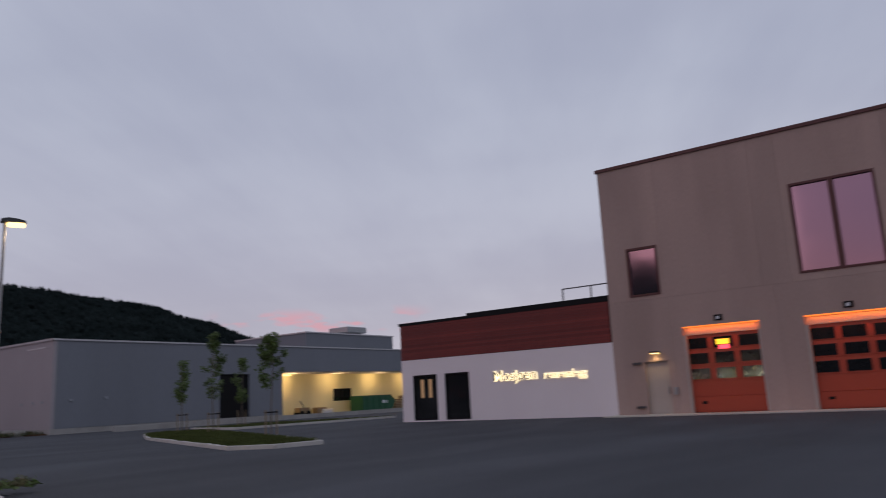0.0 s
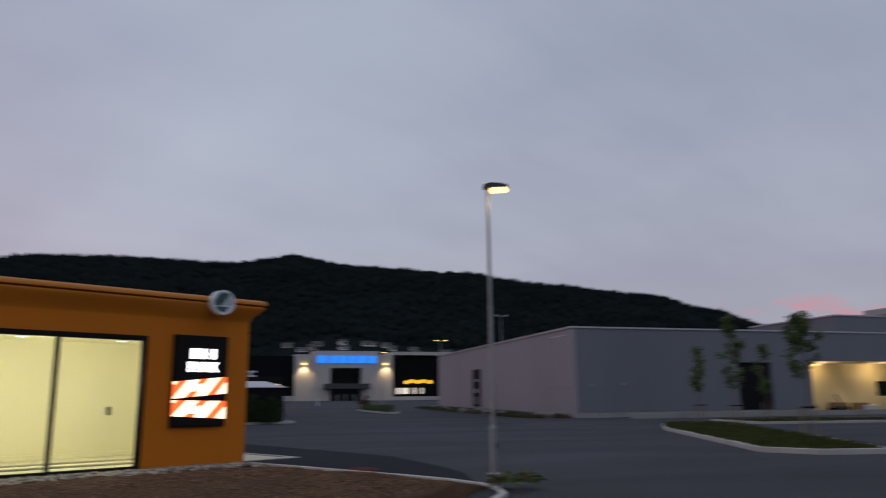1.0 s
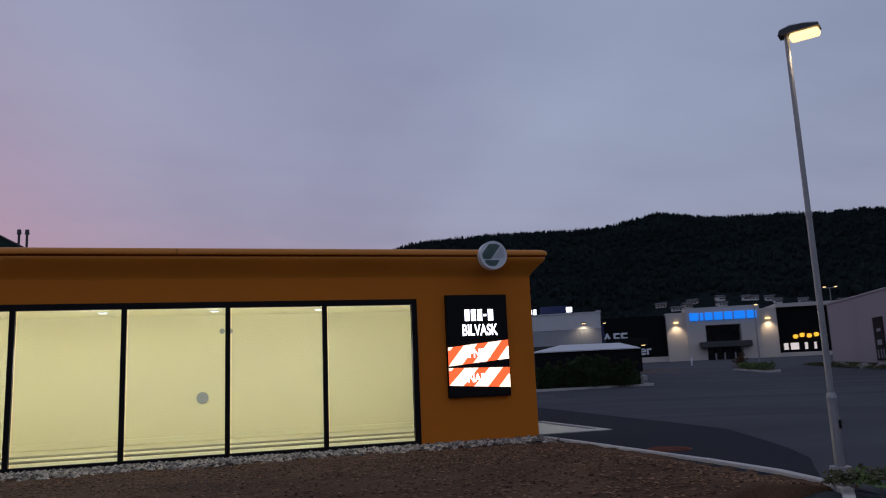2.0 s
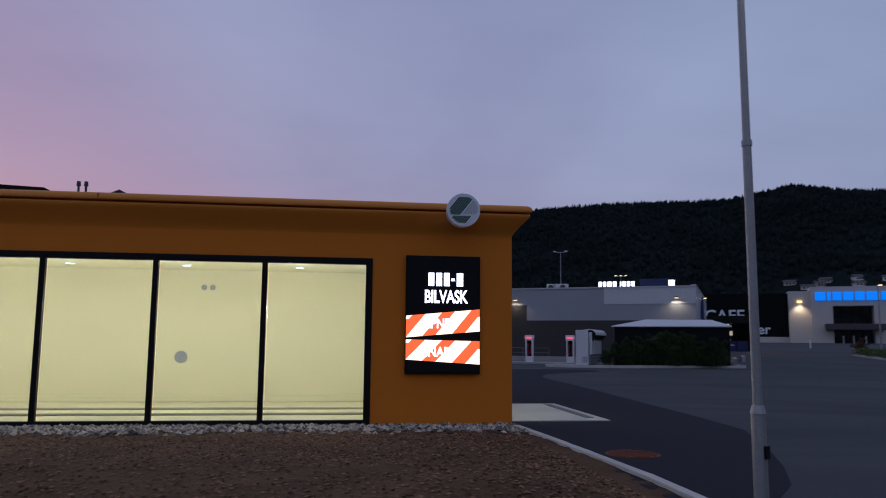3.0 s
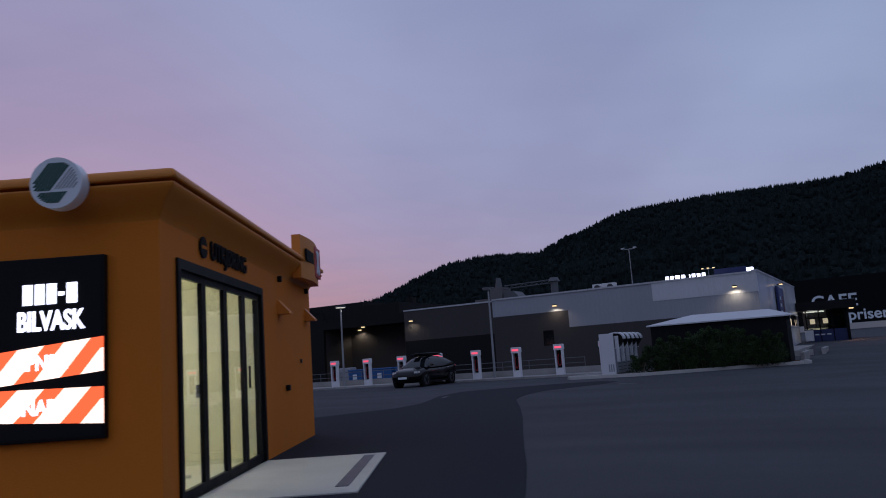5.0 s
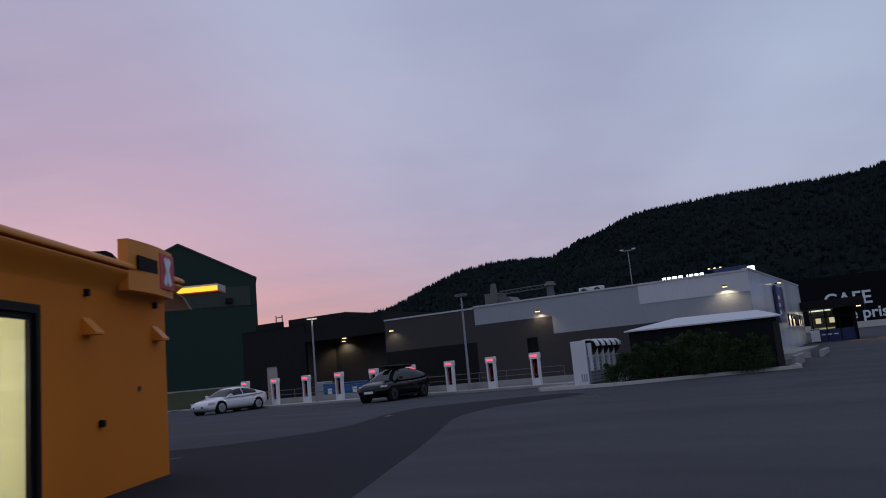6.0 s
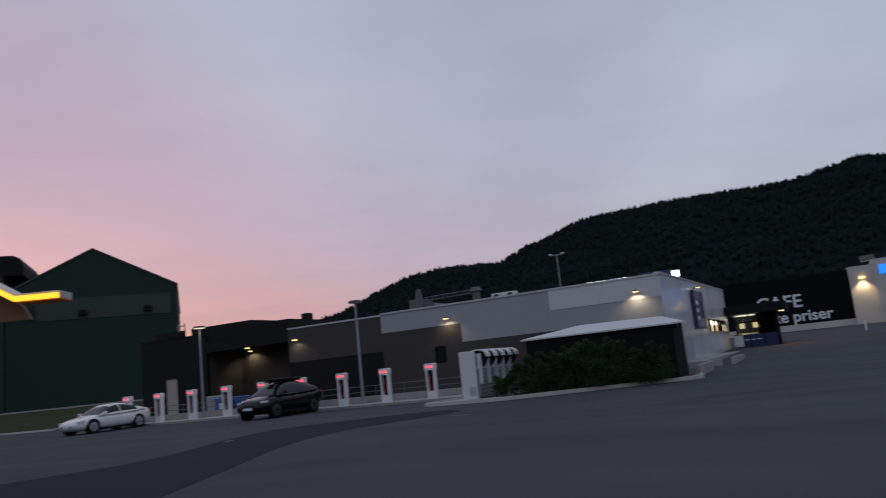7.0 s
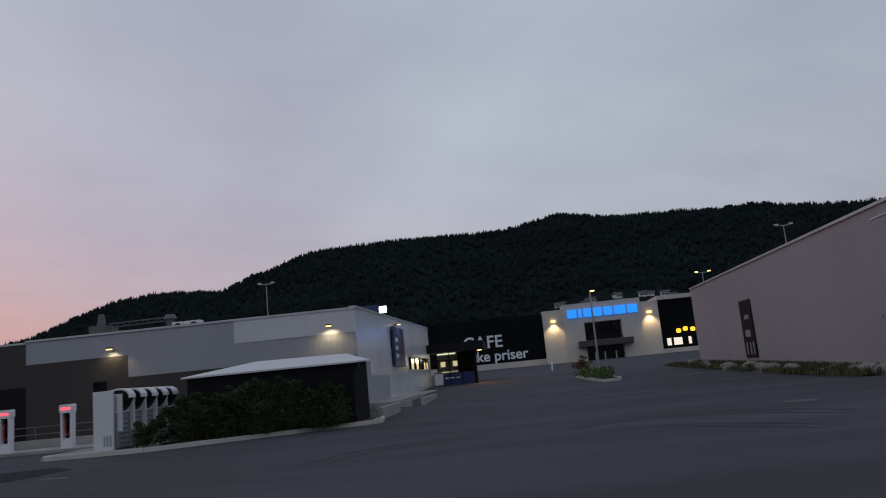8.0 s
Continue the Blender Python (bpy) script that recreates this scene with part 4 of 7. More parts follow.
def supermarket():
    F, R = 50.2, 1.55
    root = thing("supermarket", spot(-8, F), "long low supermarket clad in grey, brown and white sheet metal", "building")
    G = GRID
    z0 = -0.3
    win = (-14.65, -13.75, 2.1, 3.3)
    def S(*h):
        return [tuple(x * K for x in a) for a in h]
    def band(name, mat, u0, u1, lo, hi, holes=(), v=F, label=""):
        bm = wall(bmesh.new(), "x", v * K, (v + 0.3) * K, u0 * K, u1 * K, lo * K, hi * K, S(*holes))
        return part(name, bm, mat, root, label, G)
    band("brown_wall", M["market_brown"], -18.9, -12.4, z0, 4.73, [win])
    band("brown_wall", M["market_brown"], -12.4, R, z0, 3.41)
    band("grey_wall", M["market_light"], -18.9, -12.4, 4.73, 6.1)
    band("grey_wall", M["market_light"], -12.4, -5.75, 3.41, 6.1)
    band("grey_wall", M["market_light"], -5.75, R, 3.41, 4.76)
    band("white_wall", M["market_white"], -5.75, R, 4.76, 6.15, v=F - 0.03)
    band("brown_wall", M["market_brown"], -27.5, -18.9, 3.4, 6.0)
    band("black_wall", M["market_black"], -27.5, -18.9, z0, 3.4)
    fr = part("window", wall(bmesh.new(), "x", (F + 0.02) * K, (F + 0.2) * K, win[0] * K, win[1] * K, win[2] * K, win[3] * K, S((win[0] + 0.08, win[1] - 0.08, win[2] + 0.08, win[3] - 0.08))), M["black"], root, "dark window", G)
    part("pane", uboxed(win[0], win[1], F + 0.1, F + 0.12, win[2], win[3]), M["dark_glass"], fr, m=G)
    sw = (71.0, 87.0, 2.4, 3.75)
    bm = wall(bmesh.new(), "y", (R - 0.3) * K, R * K, (F + 0.3) * K, 88 * K, z0 * K, 6.2 * K, S(sw))
    prism(bm, [((F + 0.3) * K, 6.2 * K), (88 * K, 6.2 * K), (88 * K, 6.9 * K)], (R - 0.3) * K, R * K, "x")
    part("side_wall", bm, M["market_side"], root, "pale side wall", G)
    part("dark_field", uboxed(R, R + 0.03, F + 0.4, 54.2, z0, 3.1), M["market_light"], root, "grey lower panels", G)
    part("dark_field", uboxed(R, R + 0.03, 54.2, 60.9, z0, 2.15), M["market_light"], root, "grey lower panels", G)
    w2 = part("window", wall(bmesh.new(), "y", (R - 0.2) * K, (R + 0.04) * K, sw[0] * K, sw[1] * K, sw[2] * K, sw[3] * K, S((sw[0] + 0.15, sw[1] - 0.15, sw[2] + 0.12, sw[3] - 0.12))), M["flashing"], root, "strip window with lit posters", G)
    part("pane", uboxed(R - 0.12, R - 0.1, sw[0], sw[1], sw[2], sw[3]), M["dark_glass"], w2, m=G)
    for a in (74.0, 77.5, 83.0, 85.0):
        part("poster", uboxed(R - 0.095, R - 0.08, a, a + 1.1, 2.55, 3.2), M["lit_window"], w2, "lit poster", G)
    for a in (73.2, 76.4, 79.6, 82.4, 84.6):
        part("glazing_bar", uboxed(R - 0.12, R - 0.02, a - 0.06, a + 0.06, sw[2], sw[3]), M["black"], w2, m=G)
    part("rear_wall", uboxed(-27.5, R - 0.3, 87.7, 88, z0, 6.1), M["market_side"], root, m=G)
    part("end_wall", uboxed(-27.5, -27.2, F + 0.3, 87.7, z0, 6.0), M["market_black"], root, m=G)
    part("roof", uboxed(-27.2, R - 0.3, F + 0.3, 87.7, 5.7, 5.85), M["roofing"], root, m=G)
    part("coping", uboxed(-18.9, R + 0.06, F - 0.08, F + 0.36, 6.1, 6.22), M["flashing"], root, "pale roof edge flashing", G)
    part("coping", uboxed(-27.5, -18.9, F - 0.06, F + 0.36, 6.0, 6.12), M["flashing"], root, m=G)
    part("coping", prismed([((F + 0.36) * K, 6.21 * K), (88.05 * K, 6.91 * K), (88.05 * K, 7.03 * K), ((F + 0.36) * K, 6.33 * K)], (R - 0.36) * K, (R + 0.06) * K, "x"), M["flashing"], root, m=G)
    return root


market = supermarket()
for u, v, z, f, p in ((-13.35, 50.15, 5.15, TURN, 52), (0.1, 50.1, 5.2, TURN, 58), (-26.6, 50.15, 5.1, TURN, 40)):
    bulkhead(GRID @ Vector((u * K, v * K, z * K)), f, p)
bulkhead(GRID @ Vector((1.6 * K, 65.0 * K, 6.0 * K)), TURN + 90, 50)

banner = thing("wall_banner", GRID @ pose(1.72 * K, 65.2 * K, 0), "tall blue and red advertising banner on the side wall", "banner")
part("board", boxed(-0.06, 0.10, -2.1, 2.3, 2.75 * K, 5.75 * K, bevel=0.02), M["blue_sheet"], banner)
part("red_field", boxed(0.10, 0.115, 0.9, 1.7, 3.6 * K, 5.0 * K), M["rust_cap"], banner)
for i in range(3):
    part("bar", boxed(0.115, 0.122, -1.7, -0.7, (3.4 + i * 0.6) * K, (3.7 + i * 0.6) * K), M["badge_white"], banner)

# lit roof letters of the shop, as plain bars
roof_sign = thing("roof_sign", GRID @ pose(-8.17 * K, 77.2 * K, 6.78), "white lit roof letters of the shop, as plain shapes", "sign")
x = -1.85
for w, gap in ((0.33, 0.13), (0.29, 0.13), (0.43, 0.13), (0.35, 0.35), (0.11, 0.13), (0.31, 0.13), (0.31, 0.13), (0.31, 0.0)):
    part("letter_block", boxed(x, x + w, -0.06, 0.04, 0.0, 0.68, bevel=0.04), M["lit_white"], roof_sign)
    x += w + gap
part("rail", boxed(-2.0, 1.95, 0.05, 0.1, -0.08, 0.02), M["steel_dark"], roof_sign)
for x in (-1.7, -0.6, 0.6, 1.7):
    part("post", boxed(x - 0.04, x + 0.04, 0.05, 0.12, -2.1, -0.06), M["steel_dark"], roof_sign)
box_sign = thing("roof_sign", GRID @ pose(-2.35 * K, 83.2 * K, 7.62), "dark blue roof sign with a lit white end", "sign")
part("board", boxed(-3.2, -0.32, -0.1, 0.1, -0.45, 0.45, bevel=0.02), M["blue_sheet"], box_sign)
part("lit_panel", boxed(-0.28, 0.34, -0.14, 0.14, -0.28, 0.30, bevel=0.05), M["lit_white"], box_sign)
for x in (-2.8, -0.5):
    part("post", boxed(x - 0.05, x + 0.05, -0.05, 0.05, -2.7, -0.44), M["steel_dark"], box_sign)


def air_unit(u, v, z, w):
    root = thing("air_conditioner", GRID @ pose(u * K, v * K, z * K), "white outdoor air conditioner unit on the roof", "air conditioner", "roof units")
    part("case", boxed(0, w, 0, 0.5, 0.06, 0.62, bevel=0.02), M["white"], root)
    part("fan_guard", rodded((w * 0.62, 0.002, 0.34), (w * 0.62, -0.02, 0.34), 0.22, seg=24), M["steel_dark"], root)
    for x in (0.08, w - 0.12):
        part("foot", boxed(x, x + 0.05, 0.05, 0.45, -0.3, 0.07), M["steel"], root)


air_unit(-11.6, 54.5, 6.15, 0.55)
air_unit(-10.8, 54.5, 6.15, 0.95)

# entrance porch
PV = 87.0
porch = thing("entrance_porch", GRID @ pose(4.4 * K, 91 * K, rise(91 * K)), "dark glazed entrance porch with lit interior", "porch")
zb = rise(PV * K) / K


def pbox(u0, u1, v0, v1, z0, z1):
    """A box of the porch: depth from its glass front, height from its floor."""
    return uboxed(u0, u1, PV + v0, PV + v1, zb + z0, zb + z1)


part("canopy", pbox(1.6, 7.5, -1.6, 8.0, 3.45, 4.35), M["black_matt"], porch, "black flat canopy", GRID)
part("post", pbox(6.35, 6.6, -0.4, -0.15, -0.2, 3.45), M["black"], porch, m=GRID)
part("lower_panel", pbox(2.4, 6.3, 0.0, 0.1, 0, 1.3), M["blue_sheet"], porch, "dark blue lower glass film", GRID)
for a in (3.1, 3.7, 4.3):
    part("film_bar", pbox(a, a + 0.4, -0.02, 0.0, 0.7, 0.82), M["badge_white"], porch, m=GRID)
part("back", pbox(1.7, 6.4, 7.0, 7.1, 0, 3.45), M["market_brown"], porch, "dim shop interior", GRID)
for a in (2.4, 3.7, 5.0, 6.3):
    part("mullion", pbox(a - 0.06, a + 0.06, 0.0, 0.12, 0, 3.45), M["black"], porch, m=GRID)
part("transom", pbox(2.4, 6.3, 0.0, 0.11, 2.55, 2.65), M["black"], porch, m=GRID)
no_shadow(part("pane", pbox(2.4, 6.3, 0.05, 0.07, 1.3, 3.45), M["glass"], porch, m=GRID))
# Added black sheet: stops the porch lamp's light from reaching the right half.
part("inner_partition", pbox(4.45, 4.55, 1.5, 7, 0, 3.45), M["black_matt"], porch, m=GRID)
part("counter", pbox(2.0, 4.3, 3.6, 4.4, 0, 1.5), M["cream"], porch, "pale counter inside", GRID)
part("ceiling_strip", pbox(2.1, 4.2, 2.4, 2.8, 3.3, 3.44), M["lit_cream"], porch, "lit ceiling strip", GRID)
part("eave_light", pbox(6.75, 7.2, 0.6, 1.2, 3.38, 3.45), M["lit_warm"], porch, "small lit light under the canopy", GRID)
lamp("SPOT", GRID @ Vector((7.0 * K, (PV + 0.9) * K, (zb + 3.3) * K)), 320, (1.0, 0.42, 0.16), 0.1, GRID @ Vector((8.6 * K, (PV - 1.0) * K, zb * K)), 120)
part("side_pane", pbox(6.35, 6.4, 0, 7, 0, 3.45), M["dark_glass"], porch, m=GRID)
for a in (2.75, 4.05):
    part("poster", pbox(a, a + 0.5, 0.09, 0.1, 1.95, 2.5), M["lit_window"], porch, "lit poster", GRID)
lamp("POINT", GRID @ Vector((3.2 * K, (PV + 2.9) * K, (zb + 2.9) * K)), 60, (1.0, 0.85, 0.6), 0.3)
stand = thing("freezer_box", spot(2.6, 85.6, 0.1), "small white box bin by the entrance", "bin")
part("body", boxed(-0.35, 0.35, -0.3, 0.3, 0, 1.0, bevel=0.03), M["white"], stand)
part("lid", boxed(-0.37, 0.37, -0.32, 0.32, 1.0, 1.08, bevel=0.02), M["steel_dark"], stand)

# low retaining walls and paving by the shop corner
for n, a in (("retaining_wall", (4.2, 4.4, 41.5, 47.0, 0.0, 0.55)), ("retaining_wall", (2.2, 4.4, 51.2, 51.5, 0.0, 0.5)), ("retaining_wall", (4.9, 5.15, 51.5, 58.5, 0.1, 0.55))):
    solo(n, uboxed(*a[:4], a[4] - 0.4, a[5], bevel=0.02), M["kerb"], GRID, "low grey concrete retaining wall", "wall", kind="structure")
solo("pavement", uboxed(1.55, 3.4, 51.5, 86.5, 0.0, 0.5), M["kerb"], GRID, "raised concrete walkway along the shop", "pavement", kind="structure")


# ---- black hall behind the chargers ----
def black_hall():
    root = thing("black_hall", spot(-36, 52), "black clad hall with a loading yard and roof steps", "building")
    G = GRID
    d = (-42.8, -41.4, 0, 3.3)
    bm = wall(bmesh.new(), "x", 52 * K, 52.3 * K, -45.7 * K, -37.8 * K, -0.3 * K, 6.8 * K, [tuple(x * K for x in d)])
    part("front_wall", bm, M["market_black"], root, m=G)
    part("door", uboxed(d[0], d[1], 52.1, 52.2, 0, 3.3), M["door_grey"], root, "pale grey steel door", G)
    part("side_wall", uboxed(-45.7, -45.4, 52.3, 75, -0.3, 6.8), M["market_black"], root, m=G)
    part("recess_wall", uboxed(-37.8, -27.5, 56.5, 56.8, -0.3, 6.2), M["market_brown"], root, m=G)
    part("recess_side", uboxed(-38.1, -37.8, 52.3, 56.5, -0.3, 5.9), M["market_brown"], root, m=G)
    part("recess_end", uboxed(-27.5, -27.2, 50.5, 56.8, -0.3, 6.0), M["market_brown"], root, m=G)
    part("lintel", uboxed(-37.8, -27.5, 52.0, 52.3, 5.2, 6.1), M["market_black"], root, m=G)
    part("soffit", uboxed(-37.8, -27.5, 52.3, 56.5, 5.3, 5.4), M["market_black"], root, m=G)
    part("roof", uboxed(-45.4, -27.2, 52.3, 75, 5.95, 6.05), M["roofing"], root, m=G)
    part("upper_storey", uboxed(-41.4, -34.4, 54, 66, 6.0, 7.7), M["market_black"], root, m=G)
    part("upper_storey", uboxed(-34.4, -30.3, 54, 66, 6.0, 7.3), M["market_black"], root, m=G)
    part("parapet", uboxed(-44.7, -41.4, 52.9, 53.3, 6.0, 7.55), M["market_black"], root, m=G)
    part("coping", uboxed(-45.75, -37.8, 51.95, 52.3, 6.8, 6.88), M["black_matt"], root, m=G)
    for u in (-42.9, -42.1):
        part("roof_rail", rodded((u * K, 53.9 * K, 6.05 * K), (u * K, 53.9 * K, 8.3 * K), 0.05), M["steel"], root, m=G)
    part("roof_rail", rodded((-42.9 * K, 53.9 * K, 8.1 * K), (-42.1 * K, 53.9 * K, 8.1 * K), 0.04), M["steel"], root, m=G)
    part("chimney", uboxed(-31.9, -31.2, 58, 58.8, 7.3, 8.0), M["market_black"], root, m=G)
    return root


black_hall()
bulkhead(GRID @ Vector((-32.9 * K, 51.95 * K, 5.1 * K)), TURN, 52)
bulkhead(GRID @ Vector((-36.4 * K, 56.4 * K, 5.1 * K)), TURN, 90)


# ---- green hall ----
def green_hall():
    """Local frame: x along the gable front, from its far corner back to the near one, y into the depth."""
    F = pose(-30.0 * K, 123.3 * K, 0, 0, 0, 17)
    root = thing("green_hall", F, "tall dark green gabled sheet-metal hall", "building")
    hw, e, p, mid = 12.7 * K, 20.2 * K, 26.8 * K, 15.6 * K
    part("lower_wall", boxed(-2 * hw, 0, 0, 0.3, -1, mid), M["green_hall"], root)
    part("gable", prismed([(-2 * hw, mid), (0, mid), (0, e), (-hw, p), (-2 * hw, e)], -0.04, 0.3, "y"), M["green_hall"], root)
    part("band", boxed(-2 * hw + 3.6, -0.9, -0.09, -0.041, mid + 0.05, e - 1.0), M["green_hall_top"], root, "paler sheet band across the gable")
    for x in (-2 * hw, -0.3):
        part("side_wall", boxed(x, x + 0.3, 0.3, 40, -1, e), M["green_hall"], root)
    for s in (-1, 1):
        part("roof", prismed([(-hw + s * (hw + 0.15), e), (-hw, p), (-hw, p + 0.25), (-hw + s * (hw + 0.15), e + 0.25)], -0.2, 40, "y"), M["slate"], root)
    for x in (-3.9, -12.1, -18.6):
        part("floodlight", boxed(x - 0.5, x + 0.5, -0.7, -0.09, mid + 0.5, mid + 1.2, bevel=0.04), M["black"], root, "dark wall floodlight")
    part("plinth", boxed(-2 * hw - 8, 0.02, -0.12, -0.001, -1, 1.7), M["kerb"], root, "grey concrete plinth")
    annex = thing("green_annex", F @ pose(-26.6, -0.02, 0), "flat-roofed dark green annex of the hall", "building")
    part("wall", boxed(-18, 5.0, -0.06, 20, -1, 19.6), M["green_hall"], annex)
    part("roof_box", prismed([(-18, 19.6), (7.4, 19.6), (7.4, 20.9), (7.0, 21.9), (6.2, 22.3), (-18, 22.0)], -0.06, 12, "y"), M["black_matt"], annex, "black rounded roof box")


green_hall()


def bank():
    """The lawn that rises to the green hall."""
    bm = bmesh.new()
    rows = []
    for v, z in ((44.5, 0.06), (47, 0.35), (52, 0.9), (60, 1.5), (66.2, 1.75)):
        rows.append([bm.verts.new((u * K, v * K, (z + 0.12 * noise.noise(Vector((u * 0.3, v * 0.3, 5)))) * K)) for u in range(-110, -44, 3)])
    for a, b in zip(rows, rows[1:]):
        for i in range(len(a) - 1):
            bm.faces.new((a[i], a[i + 1], b[i + 1], b[i]))
    return solo("lawn", bm, M["rough_grass"], GRID, "rough grass bank in front of the green hall", "lawn", kind="structure", smooth=True)


bank()
kerb_run("kerb", [(-110, 44.3), (-48, 44.3), (-46, 46.5), (-46, 52)], "pale kerb along the grass bank", 0.16, 0.12, m=GRID)


# ---- warehouse ----
def warehouse():
    root = thing("warehouse", spot(50, 60), "long windowless warehouse, lilac-grey side and blue-grey front", "building")
    G, H = GRID, 7.55
    part("side_wall", uboxed(28, 28.3, 38.7, 80, 0.1, H), M["lilac"], root, "lilac-grey metal side wall", G)
    part("plinth", uboxed(27.97, 28.3, 38.67, 80, -0.4, 0.45), M["kerb"], root, "concrete plinth", G)
    dr = (44.35, 48.0, 0.45, 4.7)
    bm = wall(bmesh.new(), "x", 38.7 * K, 39.0 * K, 28.3 * K, 52.4 * K, 0.45 * K, H * K, [tuple(x * K for x in dr)])
    part("front_wall", bm, M["bluegrey"], root, "blue-grey ribbed front wall", G)
    part("front_plinth", uboxed(28.3, 52.4, 38.72, 39.0, -0.4, 0.45), M["kerb"], root, m=G)
    part("lintel_wall", uboxed(52.4, 84, 38.7, 39.0, 4.9, H), M["bluegrey"], root, m=G)
    part("dock_side", uboxed(52.1, 52.4, 39.0, 44, 0, 4.9), M["render_white"], root, m=G)
    part("dock_wall", wall(bmesh.new(), "x", 44 * K, 44.3 * K, 52.4 * K, 84 * K, -0.3 * K, 4.9 * K, [tuple(x * K for x in (65.4, 68.7, 1.6, 3.1))]), M["cream"], root, "cream loading dock wall", G)
    w = part("window", uboxed(65.4, 68.7, 44.1, 44.2, 1.6, 3.1), M["dark_glass"], root, m=G)
    part("window_bar", uboxed(67.0, 67.1, 44.02, 44.1, 1.6, 3.1), M["black"], w, m=G)
    part("soffit", uboxed(52.4, 84, 39.0, 44, 4.9, 5.0), M["render_white"], root, m=G)
    part("end_wall", uboxed(83.7, 84, 39.0, 80, -0.3, H), M["bluegrey"], root, m=G)
    part("rear_wall", uboxed(28.3, 84, 79.7, 80, -0.3, H), M["bluegrey"], root, m=G)
    part("roof", uboxed(28.3, 83.7, 39.0, 79.7, H - 0.35, H - 0.2), M["roofing"], root, m=G)
    part("coping", uboxed(27.9, 28.4, 38.6, 80, H, H + 0.15), M["flashing"], root, "pale roof flashing", G)
    part("coping", uboxed(28.4, 84, 38.6, 39.1, H, H + 0.13), M["flashing"], root, m=G)
    g = part("gate", uboxed(dr[0], dr[1], 38.95, 38.99, 0.45, 4.7), M["black"], root, "black roller gate", G)
    part("gate_rail", uboxed(dr[0], dr[1], 38.9, 38.95, 2.4, 2.5), M["black_matt"], g, m=G)
    part("penthouse", uboxed(60, 76, 43, 56, 7.2, 9.75), M["bluegrey"], root, "rooftop plant room", G)
    part("penthouse_cap", uboxed(59.9, 76.1, 42.9, 56, 9.75, 9.9), M["flashing"], root, m=G)
    v = part("roof_fan", uboxed(70.5, 73.0, 46, 48.5, 9.6, 10.4), M["steel"], root, "galvanised roof fan", G)
    part("cowl", uboxed(69.9, 73.6, 45.5, 49, 10.4, 11.2, bevel=0.1), M["steel"], v, m=G)
    part("roof_light_strip", uboxed(27.96, 28.0, 40.0, 43.0, 7.0, 7.06), M["white"], root, m=G)
    # dark banner with unreadable pale marks
    b = part("banner", uboxed(27.9, 27.97, 62.6, 65.2, 0.9, 5.1), M["black"], root, "tall black notice board with pale bars", G)
    for z0_, z1_, a, c in ((3.7, 4.0, 63.2, 64.2), (2.4, 2.9, 63.3, 64.4), (1.1, 2.0, 62.9, 63.1), (1.1, 2.0, 63.6, 63.8), (1.1, 2.0, 64.4, 64.6)):
        part("bar", uboxed(27.86, 27.9, a, c, z0_, z1_), M["cabinet_grey"], b, m=G)
    for u, z in ((29.5, 2.6), (32.5, 2.7)):
        part("wall_box", uboxed(u, u + 0.25, 38.62, 38.7, z, z + 0.2), M["cabinet_grey"], root, m=G)
    for v_, z in ((40, 2.5), (41.5, 2.5), (43.5, 2.45)):
        part("wall_box", uboxed(27.94, 28, v_, v_ + 0.3, z, z + 0.18), M["cabinet_grey"], root, m=G)


warehouse()
for u in (57.0, 64.5, 72.0, 79.0):
    lamp("POINT", GRID @ Vector((u * K, 42.3 * K, 4.4 * K)), 75, (1.0, 0.68, 0.30), 0.25)
dl = thing("dock_light", GRID @ pose(57.5 * K, 43.6 * K, 4.72 * K), "bright wall lamp over the loading dock", "wall lamp", "wall lamps")
part("lens", boxed(-0.35, 0.35, -0.12, 0.12, 0, 0.1, bevel=0.02), M["lit_warm"], dl)
solo("low_wall", uboxed(30.6, 66.5, 33.8, 34.1, -0.3, 0.42, bevel=0.01), M["kerb"], GRID, "low concrete wall along the dock road", "wall", kind="structure")


